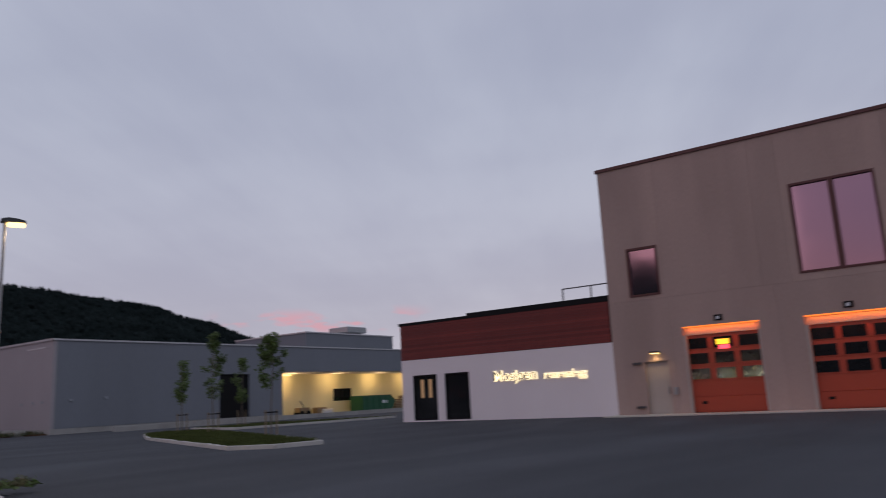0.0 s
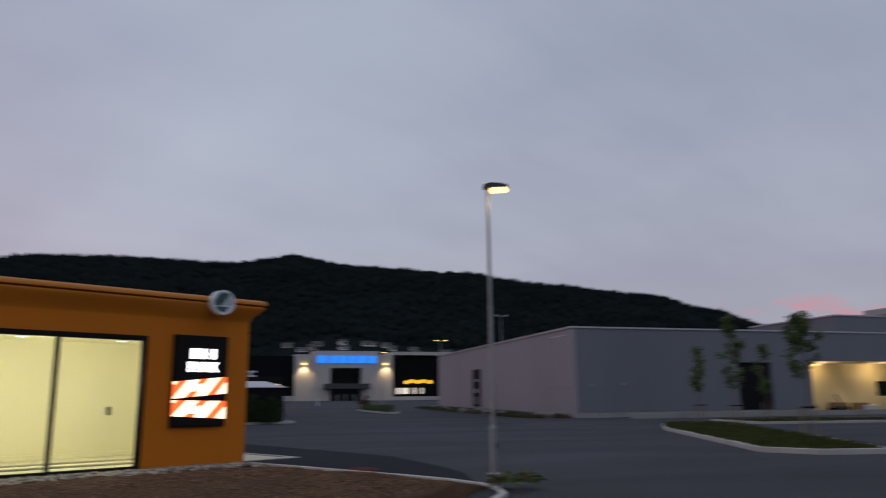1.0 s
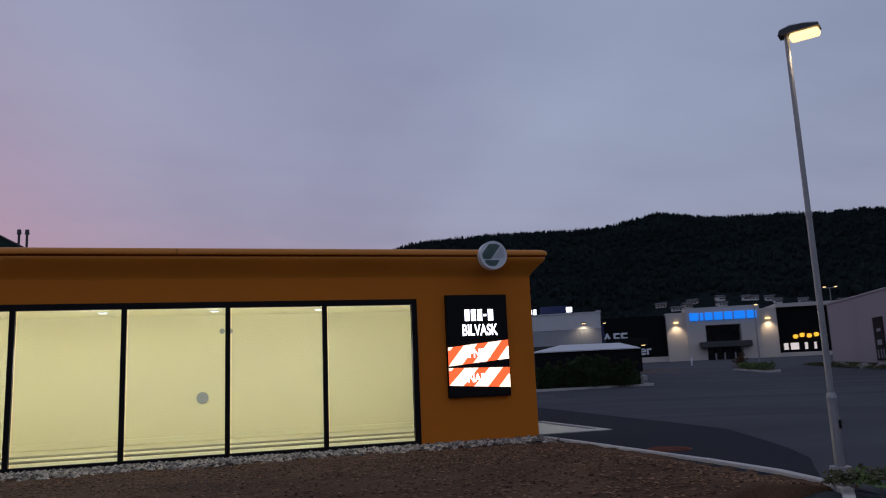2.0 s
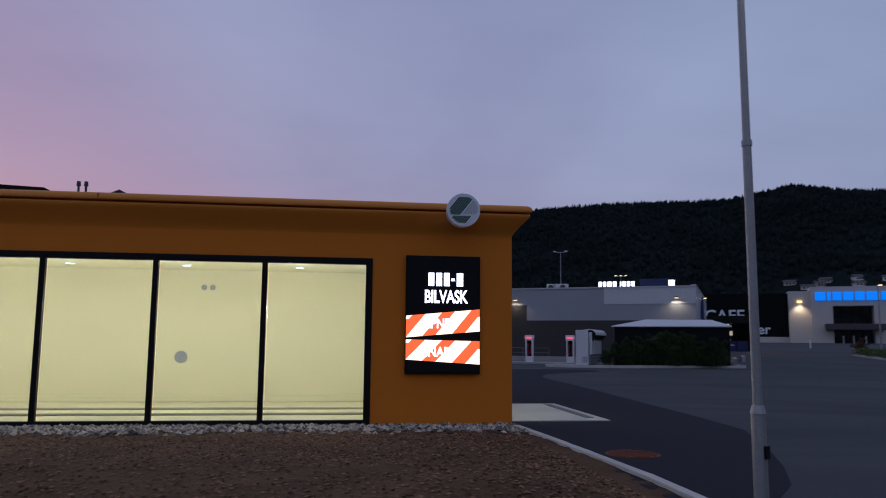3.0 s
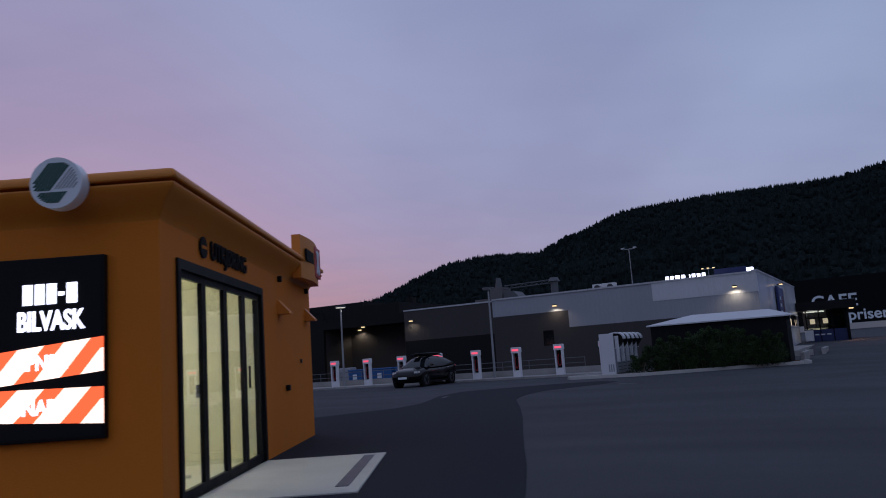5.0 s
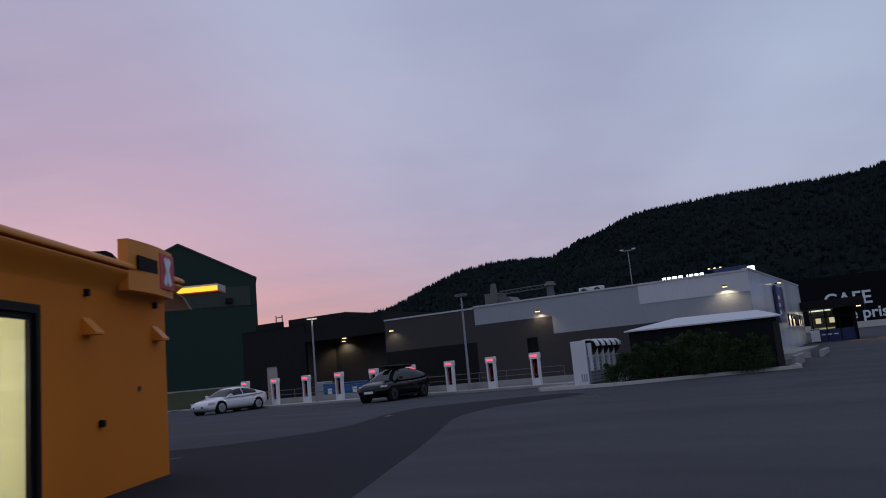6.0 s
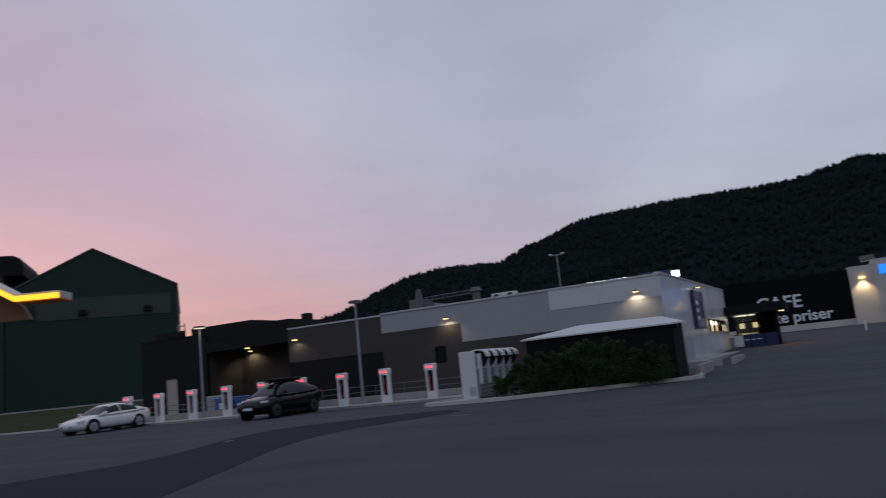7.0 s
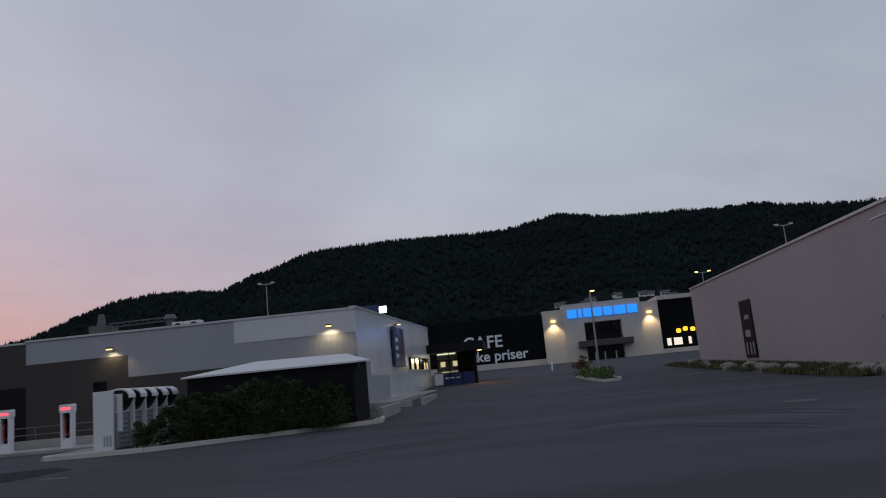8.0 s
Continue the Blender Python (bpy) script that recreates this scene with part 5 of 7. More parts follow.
# ---- treatment plant: white wing and concrete tower ----
def plant():
    root = thing("treatment_plant", spot(40, -5), "white rendered wing with red boarding beside a concrete tower", "building")
    G, U = GRID, 33.65
    def S(*h):
        return [tuple(x * K for x in a) for a in h]
    doors = [(4.27, 6.1, 0.08, 2.77), (1.93, 3.7, 0.08, 2.77)]
    bm = wall(bmesh.new(), "y", U * K, (U + 0.35) * K, -7.1 * K, 6.95 * K, -0.3 * K, 3.72 * K, S(*doors))
    part("white_wall", bm, M["render_white"], root, "white rendered wall", G)
    part("north_wall", uboxed(U + 0.35, 58, 6.6, 6.95, -0.3, 3.72), M["render_white"], root, m=G)
    for n, d in enumerate(doors):
        fr = part("glass_door", wall(bmesh.new(), "y", (U + 0.05) * K, (U + 0.2) * K, d[0] * K, d[1] * K, d[2] * K, d[3] * K, S((d[0] + 0.09, d[1] - 0.09, d[2] + 0.09, d[3] - 0.09))), M["black"], root, "tall black-framed glass door", G)
        part("pane", uboxed(U + 0.12, U + 0.14, d[0], d[1], d[2], d[3]), M["dark_glass"], fr, m=G)
        if n == 0:
            # Reflections in this door are put in as two faintly glowing strips.
            for a in (4.75, 5.35):
                part("reflected_strip", uboxed(U + 0.11, U + 0.12, a, a + 0.22, 1.4, 2.5), M["lit_dim"], fr, "faintly glowing strip standing in for a reflection in the glass", G)
    top = part("upper_wall", uboxed(U + 0.06, U + 0.35, -7.1, 6.9, 3.72, 5.86), M["black_matt"], root, m=G)
    part("upper_north", uboxed(U + 0.35, 58, 6.6, 6.9, 3.72, 5.86), M["redwood"], root, m=G)
    n = 14
    h = (5.86 - 3.74) / n
    board = to_mesh("board", boxed(-0.022, 0.03, -7.05 * K, 6.93 * K, 0, h * K * 0.93, bevel=0.004), M["redwood"])
    for i in range(n):
        part("board", None, None, top, "", G @ pose(U * K, 0, (3.74 + i * h) * K), me=board)
    part("coping", uboxed(U - 0.05, U + 0.5, -7.1, 7.05, 5.86, 6.02), M["black_matt"], root, "dark roof edge", G)
    part("raised_edge", uboxed(U + 0.6, U + 0.9, -7.1, 2.3, 5.9, 6.25), M["black_matt"], root, m=G)
    part("roof", uboxed(U + 0.35, 58, -7.1, 6.6, 5.6, 5.8), M["roofing"], root, m=G)
    rail = part("railing", uboxed(U + 1.0, U + 1.06, -7.1, -3.95, 6.92, 6.98), M["steel_dark"], root, "thin steel roof railing", G)
    for a in (-4.0, -5.7, -7.05):
        part("post", uboxed(U + 1.0, U + 1.06, a - 0.03, a + 0.03, 6.0, 6.95), M["steel_dark"], rail, m=G)
    # tower of concrete panels
    T, B = 12.75, -26.0
    gates = [(-14.35, -10.78, 0.05, 4.15), (-20.0, -16.27, 0.05, 4.15), (-25.4, -21.8, 0.05, 4.15)]
    door = (-9.92, -8.72, 0.02, 2.6)
    win = (-9.93, -8.3, 5.88, 8.4)
    big = (-19.87, -16.37, 6.03, 10.2)
    cuts = [(-7.1, -10.3, -0.3, 5.7), (-10.3, -15.2, -0.3, 5.7), (-15.2, -20.6, -0.3, 5.7), (-20.6, B, -0.3, 5.7), (-7.1, -10.1, 5.7, T), (-10.1, -14.75, 5.7, T), (-14.75, -16.0, 5.7, T), (-16.0, -20.4, 5.7, T), (-20.4, B, 5.7, T)]
    skin = part("tower_core", uboxed(U + 0.4, U + 0.5, B, -7.1, -0.3, T), M["black_matt"], root, m=G)
    for a, b, lo, hi in cuts:
        holes = []
        for h_ in gates + [door, win, big]:
            x0, x1 = max(h_[0], b), min(h_[1], a)
            y0, y1 = max(h_[2], lo), min(h_[3], hi)
            if x1 > x0 and y1 > y0:
                holes.append((x0, x1, y0, y1))
        bm = wall(bmesh.new(), "y", U * K, (U + 0.4) * K, (b + 0.004) * K, (a - 0.004) * K, (lo + 0.003) * K, (hi - 0.003) * K, S(*holes))
        part("concrete_panel", bm, M["concrete"], skin, m=G)
    part("tower_side", uboxed(U + 0.5, 60, -7.45, -7.1, -0.3, T), M["concrete"], root, m=G)
    part("tower_end", uboxed(U, 60, B, B + 0.3, -0.3, T - 0.02), M["concrete"], root, m=G)
    part("tower_roof", uboxed(U + 0.5, 60, B, -7.5, T - 0.4, T - 0.2), M["roofing"], root, m=G)
    part("tower_coping", uboxed(U - 0.07, U + 0.6, B, -7.0, T, T + 0.17), M["rust_cap"], root, "dark red roof edge flashing", G)
    part("tower_coping", uboxed(U + 0.6, 60, -7.6, -7.0, T, T + 0.17), M["rust_cap"], root, m=G)
    # gates: sections with nine panes
    for a, b, lo, hi in gates:
        g = part("sectional_gate", uboxed(U + 0.28, U + 0.36, a, b, lo, hi), M["gate_red"], root, "red sectional gate with nine panes", G)
        for i in range(5):
            z = lo + (hi - 0.4 - lo) * i / 5
            part("section", uboxed(U + 0.25, U + 0.285, a + 0.02, b - 0.02, z + 0.01, z + (hi - 0.4 - lo) / 5 - 0.015, bevel=0.005), M["gate_red"], g, m=G)
        w = (b - a) / 3
        for r in range(3):
            for c in range(3):
                y0, z0 = a + c * w + 0.14, lo + 1.56 + r * 0.73
                fr = part("pane", uboxed(U + 0.235, U + 0.252, y0, y0 + w - 0.28, z0, z0 + 0.5, bevel=0.01), M["dark_glass"], g, "dark pane", G)
        part("lit_head", uboxed(U + 0.05, U + 0.12, a, b, hi - 0.05, hi), M["lit_orange"], g, "orange light strip in the head", G)
        part("head_panel", uboxed(U + 0.2, U + 0.3, a, b, hi - 0.42, hi), M["door_grey"], g, "pale head panel lit orange", G)
        part("jamb", uboxed(U + 0.02, U + 0.25, b - 0.12, b, lo, hi - 0.43), M["door_grey"], g, m=G)
        part("jamb", uboxed(U + 0.02, U + 0.25, a, a + 0.08, lo, hi - 0.43), M["door_grey"], g, m=G)
        part("lock", uboxed(U + 0.22, U + 0.25, b - 0.75, b - 0.5, lo + 0.4, lo + 0.52), M["black"], g, m=G)
        l_ = bpy.data.lights.new("lamp_light", "AREA")
        l_.shape, l_.size, l_.size_y, l_.energy, l_.color = "RECTANGLE", 0.06, (b - a) * K * 0.9, 13, (1.0, 0.20, 0.025)
        ob = new("lamp_light", l_)
        ob.matrix_basis = G @ pose((U + 0.085) * K, (a + b) / 2 * K, (hi - 0.06) * K)
    # one gate pane shows a lit board inside
    part("inner_light", uboxed(U + 0.228, U + 0.236, -12.85, -12.25, 3.2, 3.45), M["lit_yellow"], root, "lit sign behind the pane", G)
    part("inner_light", uboxed(U + 0.228, U + 0.236, -12.85, -12.35, 2.98, 3.17), M["lit_red"], root, "lit sign behind the pane", G)
    d = part("steel_door", uboxed(U + 0.18, U + 0.26, door[0], door[1], door[2], door[3]), M["door_grey"], root, "pale steel door", G)
    part("handle", uboxed(U + 0.08, U + 0.18, door[0] + 0.1, door[0] + 0.16, 1.0, 1.35), M["steel"], d, m=G)
    part("key_box", uboxed(U - 0.1, U, door[0] - 0.35, door[0] - 0.15, 0.95, 1.3), M["steel"], root, m=G)
    for z in (0.35, 2.5):
        part("pipe_stub", uboxed(U - 0.12, U, door[1] + 0.15, door[1] + 0.6, z, z + 0.1), M["steel_dark"], root, m=G)
    for w_, n in ((win, 1), (big, 2)):
        a, b, lo, hi = w_
        step = (b - a) / n
        f = 0.11
        fr = part("window", wall(bmesh.new(), "y", (U - 0.03) * K, (U + 0.3) * K, a * K, b * K, lo * K, hi * K, S(*[(a + i * step + f, a + (i + 1) * step - f, lo + f, hi - f) for i in range(n)])), M["rust_cap"], root, "dark red window frame", G)
        for i in range(n):
            part("pane", uboxed(U + 0.1, U + 0.13, a + i * step + f - 0.02, a + (i + 1) * step - f + 0.02, lo + f - 0.02, hi - f + 0.02), MIRROR, fr, "mirroring pane", G)
    for y, z in ((-12.55, 4.46), (-18.1, 4.46), (-23.6, 4.46)):
        n_ = part("number_plate", uboxed(U - 0.05, U, y - 0.2, y + 0.2, z - 0.15, z + 0.13, bevel=0.01), M["black"], root, "small dark plate with a pale bar", G)
        part("bar", uboxed(U - 0.06, U - 0.05, y - 0.06, y + 0.08, z - 0.08, z + 0.06), M["badge_white"], n_, m=G)
    # lit lettering on the white wall
    for body, size, y, w in (("Mosjøen", 0.80, 0.23, 1.02), ("renseanlegg", 0.54, -2.98, 1.0)):
        letters("halo", body, size * K, M["lit_letter"], root, G @ pose((U - 0.02) * K, y * K, 2.13 * K, 90, 0, -90), 0.01, bold=0.016, wide=w, label="warm light behind the lettering")
        letters("lettering", body, size * K, M["steel_dark"], root, G @ pose((U - 0.10) * K, y * K, 2.13 * K, 90, 0, -90), 0.02, bold=-0.010, wide=w, label="dark lettering with warm back light")
    solo("pavement", uboxed(U - 1.6, U + 0.3, B, -7.0, -0.2, 0.05), M["concrete_pad"], GRID, "pale concrete strip in front of the gates", "pavement", kind="structure")
    return root


MIRROR = surface("mirror_pane", (0.02, 0.02, 0.025), 0.03, 0, 0.05, 1, 5, 0.0, spec=1.0)
MIRROR.node_tree.nodes["Principled BSDF"].inputs["IOR"].default_value = 2.3
MIRROR.node_tree.nodes["Principled BSDF"].inputs["Specular Tint"].default_value = (1.0, 0.74, 0.92, 1)
plant()
dlamp = thing("door_lamp", GRID @ pose(33.6 * K, -9.33 * K, 3.0 * K), "small warm lamp over the steel door, lit", "wall lamp", "wall lamps")
part("shade", boxed(-0.2, 0.0, -0.2, 0.2, 0.0, 0.08, bevel=0.01), M["steel_dark"], dlamp)
part("lens", boxed(-0.18, -0.02, -0.17, 0.17, -0.03, 0.0), M["lit_warm"], dlamp)
lamp("SPOT", GRID @ Vector((33.45 * K, -9.33 * K, 2.93 * K)), 10, (1.0, 0.7, 0.3), 0.06, GRID @ Vector((33.6 * K, -9.33 * K, 0)), 140)


# ---- car parts store at the back ----
def store():
    F = 180.0
    zb = rise(F * K) / K
    root = thing("store", spot(20, F), "wide store with pale entrance block and black side fields", "building")
    G = GRID
    part("entrance_block", wall(bmesh.new(), "x", (F - 2) * K, (F + 6) * K, 17.7 * K, 43.5 * K, (zb - 1) * K, 13.85 * K, [(26.8 * K, 35.0 * K, (zb - 1) * K, 10.3 * K)]), M["store_pale"], root, "pale facade block", G)
    part("raised_parapet", uboxed(22.3, 39.6, F - 2.6, F + 4, 10.4, 14.8), M["store_pale"], root, m=G)
    part("left_pier", uboxed(22.3, 26.8, F - 2.6, F - 2, zb - 1, 10.4), M["store_pale"], root, m=G)
    part("right_pier", uboxed(35.0, 39.6, F - 2.6, F - 2, zb - 1, 10.4), M["store_pale"], root, m=G)
    gl = part("glazing", uboxed(26.8, 35.0, F, F + 0.3, zb, 10.3), M["dark_glass"], root, "dark entrance glazing", G)
    for u in (28.8, 30.9, 33.0):
        part("mullion", uboxed(u - 0.12, u + 0.12, F - 0.3, F, zb, 10.3), M["black"], gl, m=G)
    part("transom", uboxed(26.8, 35.0, F - 0.3, F, 8.0, 8.2), M["black"], gl, m=G)
    part("entrance_canopy", uboxed(25.0, 36.9, F - 5, F - 2, 4.9, 6.3, bevel=0.1), M["steel_dark"], root, "dark canopy over the doors", G)
    part("black_wall", uboxed(-30, 17.7, F - 0.5, F, 3.3, 13.5), M["store_black"], root, "black facade panels", G)
    part("pale_base", uboxed(-30, 17.7, F - 0.7, F, zb - 1, 3.3), M["store_pale"], root, m=G)
    part("shop_glass", uboxed(43.5, 62, F - 0.5, F, 2.95, 13.4), M["store_black"], root, "black glazed shop front", G)
    part("pale_base", uboxed(43.5, 62, F - 0.7, F, zb - 1, 2.95), M["store_pale"], root, m=G)
    part("roof_slab", uboxed(43.5, 75, F - 1.5, F + 20, 13.9, 14.8), M["store_pale"], root, m=G)
    part("body", uboxed(-30, 62, F, F + 50, zb - 1, 13.3), M["market_light"], root, m=G)
    # wall lights
    for u in (20.0, 41.4):
        part("wall_light", uboxed(u - 0.5, u + 0.5, F - 2.5, F - 2, 11.2, 11.6), M["lit_warm"], root, "lit wall lamp", G)
        lamp("SPOT", G @ Vector((u * K, (F - 2.9) * K, 11.0 * K)), 650, (1.0, 0.72, 0.36), 0.3, G @ Vector((u * K, (F - 2.0) * K, 5 * K)), 110)
    # blue lit name as plain blocks
    widths = (2.05, 0.7, 1.75, 1.95, 1.85, 2.55, 2.15)
    x = 23.3
    for w in widths:
        part("letter_block", uboxed(x, x + w, F - 3.1, F - 2.6, 11.6, 13.5, bevel=0.12), M["lit_blue"], root, "blue lit block", G)
        x += w + 0.42
    for u, z in ((47.5, 6.0), (49.0, 6.3), (50.6, 6.1), (52.2, 6.3), (54.0, 6.1)):
        part("yellow_block", uboxed(u - 0.5, u + 0.55, F - 1.1, F - 0.6, z + 0.2, z + 1.15, bevel=0.25), M["lit_yellow"], root, "yellow lit block", G)
    for u, w in ((44.8, 0.9), (46.3, 1.8), (49.5, 0.6), (51.6, 0.5)):
        part("lit_notice", uboxed(u, u + w, F - 0.62, F - 0.5, 3.6, 5.2), M["lit_screen"], root, "lit notice", G)
    for body, size, u, z in (("CAFE", 3.9, -0.9, 7.0), ("ke priser", 3.25, 1.95, 4.0)):
        letters("lettering", body, size * K, M["badge_white"], root, G @ pose(u * K, (F - 0.55) * K, z * K, 90, 0, 0), 0.03, bold=0.05, wide=1.0, label="white lettering on the black wall")


store()


# ---- charging bay ----
def charger(m):
    """A white charging post: an arch round an open dark recess with the red cable, lit name strip on top."""
    root = thing("charging_post", m, "white electric car charging post with red lit top", "charger", "charging posts")
    w, h = 0.50, 1.62
    for s in (-1, 1):
        leg = [(s * w * 0.43, 0), (s * w * 0.24, 0), (s * w * 0.27, 0.30), (s * w * 0.30, 0.42), (s * w * 0.31, 1.20), (s * w * 0.26, 1.34), (s * w * 0.46, 1.34), (s * w * 0.45, 0.6)]
        part("side", prismed(leg, -0.13, 0.12, "y"), M["charger"], root)
    part("foot", prismed([(-w * 0.25, 0), (w * 0.25, 0), (w * 0.28, 0.30), (w * 0.20, 0.36), (-w * 0.20, 0.36), (-w * 0.28, 0.30)], -0.115, 0.115, "y"), M["charger"], root)
    head = part("head", prismed([(-w * 0.46, 1.30), (w * 0.46, 1.30), (w * 0.52, 1.36), (w * 0.52, 1.57), (w * 0.46, h), (-w * 0.46, h), (-w * 0.52, 1.57), (-w * 0.52, 1.36)], -0.15, 0.13, "y"), M["charger"], root)
    for i in range(5):
        part("name_strip", boxed(-w * 0.38 + i * 0.078, -w * 0.38 + i * 0.078 + 0.066, -0.158, -0.149, 1.41, 1.51), M["lit_red"], head, "red lit bar")
    part("recess", boxed(-w * 0.32, w * 0.32, 0.075, 0.11, 0.28, 1.34), M["black"], root, "dark inner panel")
    bm = bmesh.new()
    run = [(0.09, 1.05), (0.10, 0.80), (0.07, 0.56), (0.0, 0.47), (-0.07, 0.54), (-0.09, 0.72), (-0.07, 0.98), (-0.02, 1.12)]
    for (x0, z0), (x1, z1) in zip(run, run[1:]):
        rod(bm, (x0, -0.02, z0), (x1, -0.02, z1), 0.022, 0.022, 8)
    part("cable", bm, M["cable"], root, "red looped cable")
    part("plug", boxed(-0.06, 0.02, -0.07, 0.05, 1.10, 1.28, bevel=0.02), M["rubber"], root)
    return root


first = charger(spot(-6.5, 39.2, 0.11))
for i in range(1, 10):
    copy_thing(first, spot(-6.5 - 2.93 * i, 39.2, 0.11))
solo("charger_island", uboxed(-36, -5.6, 38.75, 41.2, -0.2, 0.13, bevel=0.01), M["kerb"], GRID, "raised concrete strip under the chargers", "pavement", kind="structure")
fence = thing("guard_fence", spot(-20, 41.4), "low pipe fence on a concrete wall behind the chargers", "fence")
part("footing", uboxed(-34, -6.2, 41.25, 41.55, -0.2, 0.52), M["kerb"], fence, "low concrete wall", GRID)
for z in (1.12, 0.78):
    part("rail", rodded((-34 * K, 41.4 * K, z * K), (-8.5 * K, 41.4 * K, z * K), 0.018), M["steel_mid"], fence, m=GRID)
for i in range(14):
    u = -34 + i * 1.96
    part("post", rodded((u * K, 41.4 * K, 0.3 * K), (u * K, 41.4 * K, 1.12 * K), 0.02), M["steel_mid"], fence, m=GRID)


def power_cabinet(m):
    """One charger cabinet: white case, grey front, and a curved white fan hood that is dark inside."""
    root = thing("power_cabinet", m, "white charger power cabinet with a curved dark-mouthed hood", "cabinet", "power cabinets")
    w = 0.76
    part("case", boxed(-0.72, -0.12, 0.015, w, 0, 1.72, bevel=0.02), M["cabinet_white"], root)
    part("front", boxed(-0.12, -0.02, 0.03, w - 0.03, 0.06, 1.14, bevel=0.01), M["cabinet_grey"], root, "grey louvred front")
    for i in range(6):
        part("louvre", boxed(-0.02, -0.008, 0.20, w - 0.08, 0.16 + i * 0.15, 0.20 + i * 0.15), M["steel_mid"], root)
    part("ledge", boxed(-0.12, 0.05, 0.03, w - 0.03, 1.14, 1.18, bevel=0.01), M["cabinet_white"], root)
    outer = [(-0.34, 1.86), (-0.10, 1.90), (0.10, 1.88), (0.24, 1.81), (0.32, 1.70), (0.34, 1.58)]
    inner = [(0.29, 1.57), (0.27, 1.68), (0.20, 1.77), (0.08, 1.83), (-0.10, 1.85), (-0.34, 1.80)]
    part("hood", prismed(outer + inner, 0.20, w - 0.20, "y"), M["cabinet_white"], root, "white curved hood")
    part("mouth", prismed([(-0.20, 1.18), (-0.02, 1.18), (0.12, 1.30), (0.26, 1.52), (0.285, 1.60), (0.265, 1.68), (0.20, 1.765), (0.08, 1.825), (-0.20, 1.84)], 0.22, w - 0.22, "y"), M["black"], root, "black fan mouth")
    part("strip", boxed(-0.06, 0.10, 0.06, 0.17, 0.55, 1.72, bevel=0.008), M["cabinet_white"], root, "white upright trim")
    return root


first = power_cabinet(spot(-4.27, 34.0, 0.13))
for i in range(1, 5):
    copy_thing(first, spot(-4.27, 34.0 + 0.93 * i, 0.13))
end_panel = thing("end_cabinet", spot(-5.13, 33.93, 0.13), "plain white end cabinet of the charger row", "cabinet")
part("case", boxed(0.0, 0.66, -0.08, 0.0, 0.0, 1.84, bevel=0.015), M["cabinet_white"], end_panel)
for x in (0.34, 0.44, 0.54):
    part("vent", boxed(x, x + 0.06, -0.09, -0.08, 0.12, 0.45), M["cabinet_grey"], end_panel)
sheet("paving_island", [(-7.0, 33.5), (-3.0, 33.6), (4.6, 38.6), (4.75, 39.4), (4.3, 41.4), (-6.0, 41.4)], 0.10, M["kerb"], "concrete paved island under the cabinets", "pavement", m=GRID, thick=0.2)
sheet("planting_bed", [(-3.0, 34.6), (4.2, 38.7), (4.2, 40.8), (-3.3, 40.8)], 0.13, M["mulch"], "bark bed under the hedge", "planting bed", m=GRID, thick=0.2)
kerb_run("kerb", [(-6.1, 39.0), (-7.0, 33.8), (-6.7, 33.4), (-3.0, 33.5), (4.5, 38.3), (4.8, 38.9), (4.4, 41.5)], "pale kerb round the hedge island", 0.14, 0.14, m=GRID)


def leaf_cloud(rnd, centres, count, size):
    """Points and quads for many small leaves round the given clump centres (x, y, z, radius)."""
    verts, faces = [], []
    for _ in range(count):
        cx, cy, cz, r = rnd.choice(centres)
        d = Vector((rnd.gauss(0, 1), rnd.gauss(0, 1), rnd.gauss(0, 1))).normalized() * r * rnd.random() ** 0.45
        c = Vector((cx, cy, cz)) + d
        if c.z < 0.02:
            continue
        a = Vector((rnd.gauss(0, 1), rnd.gauss(0, 1), rnd.gauss(0, 0.6))).normalized()
        b = a.cross(Vector((rnd.gauss(0, 1), rnd.gauss(0, 1), rnd.gauss(0, 1)))).normalized()
        s = size * rnd.uniform(0.6, 1.4)
        k = len(verts)
        verts += [tuple(c - a * s), tuple(c + b * s * 0.5), tuple(c + a * s), tuple(c - b * s * 0.5)]
        faces.append((k, k + 1, k + 2, k + 3))
    return verts, faces


def leaf_part(name, verts, faces, material, parent, label="", m=None):
    me = bpy.data.meshes.new(name)
    me.from_pydata(verts, [], faces)
    me.materials.append(material)
    return part(name, None, None, parent, label, m, me=me)


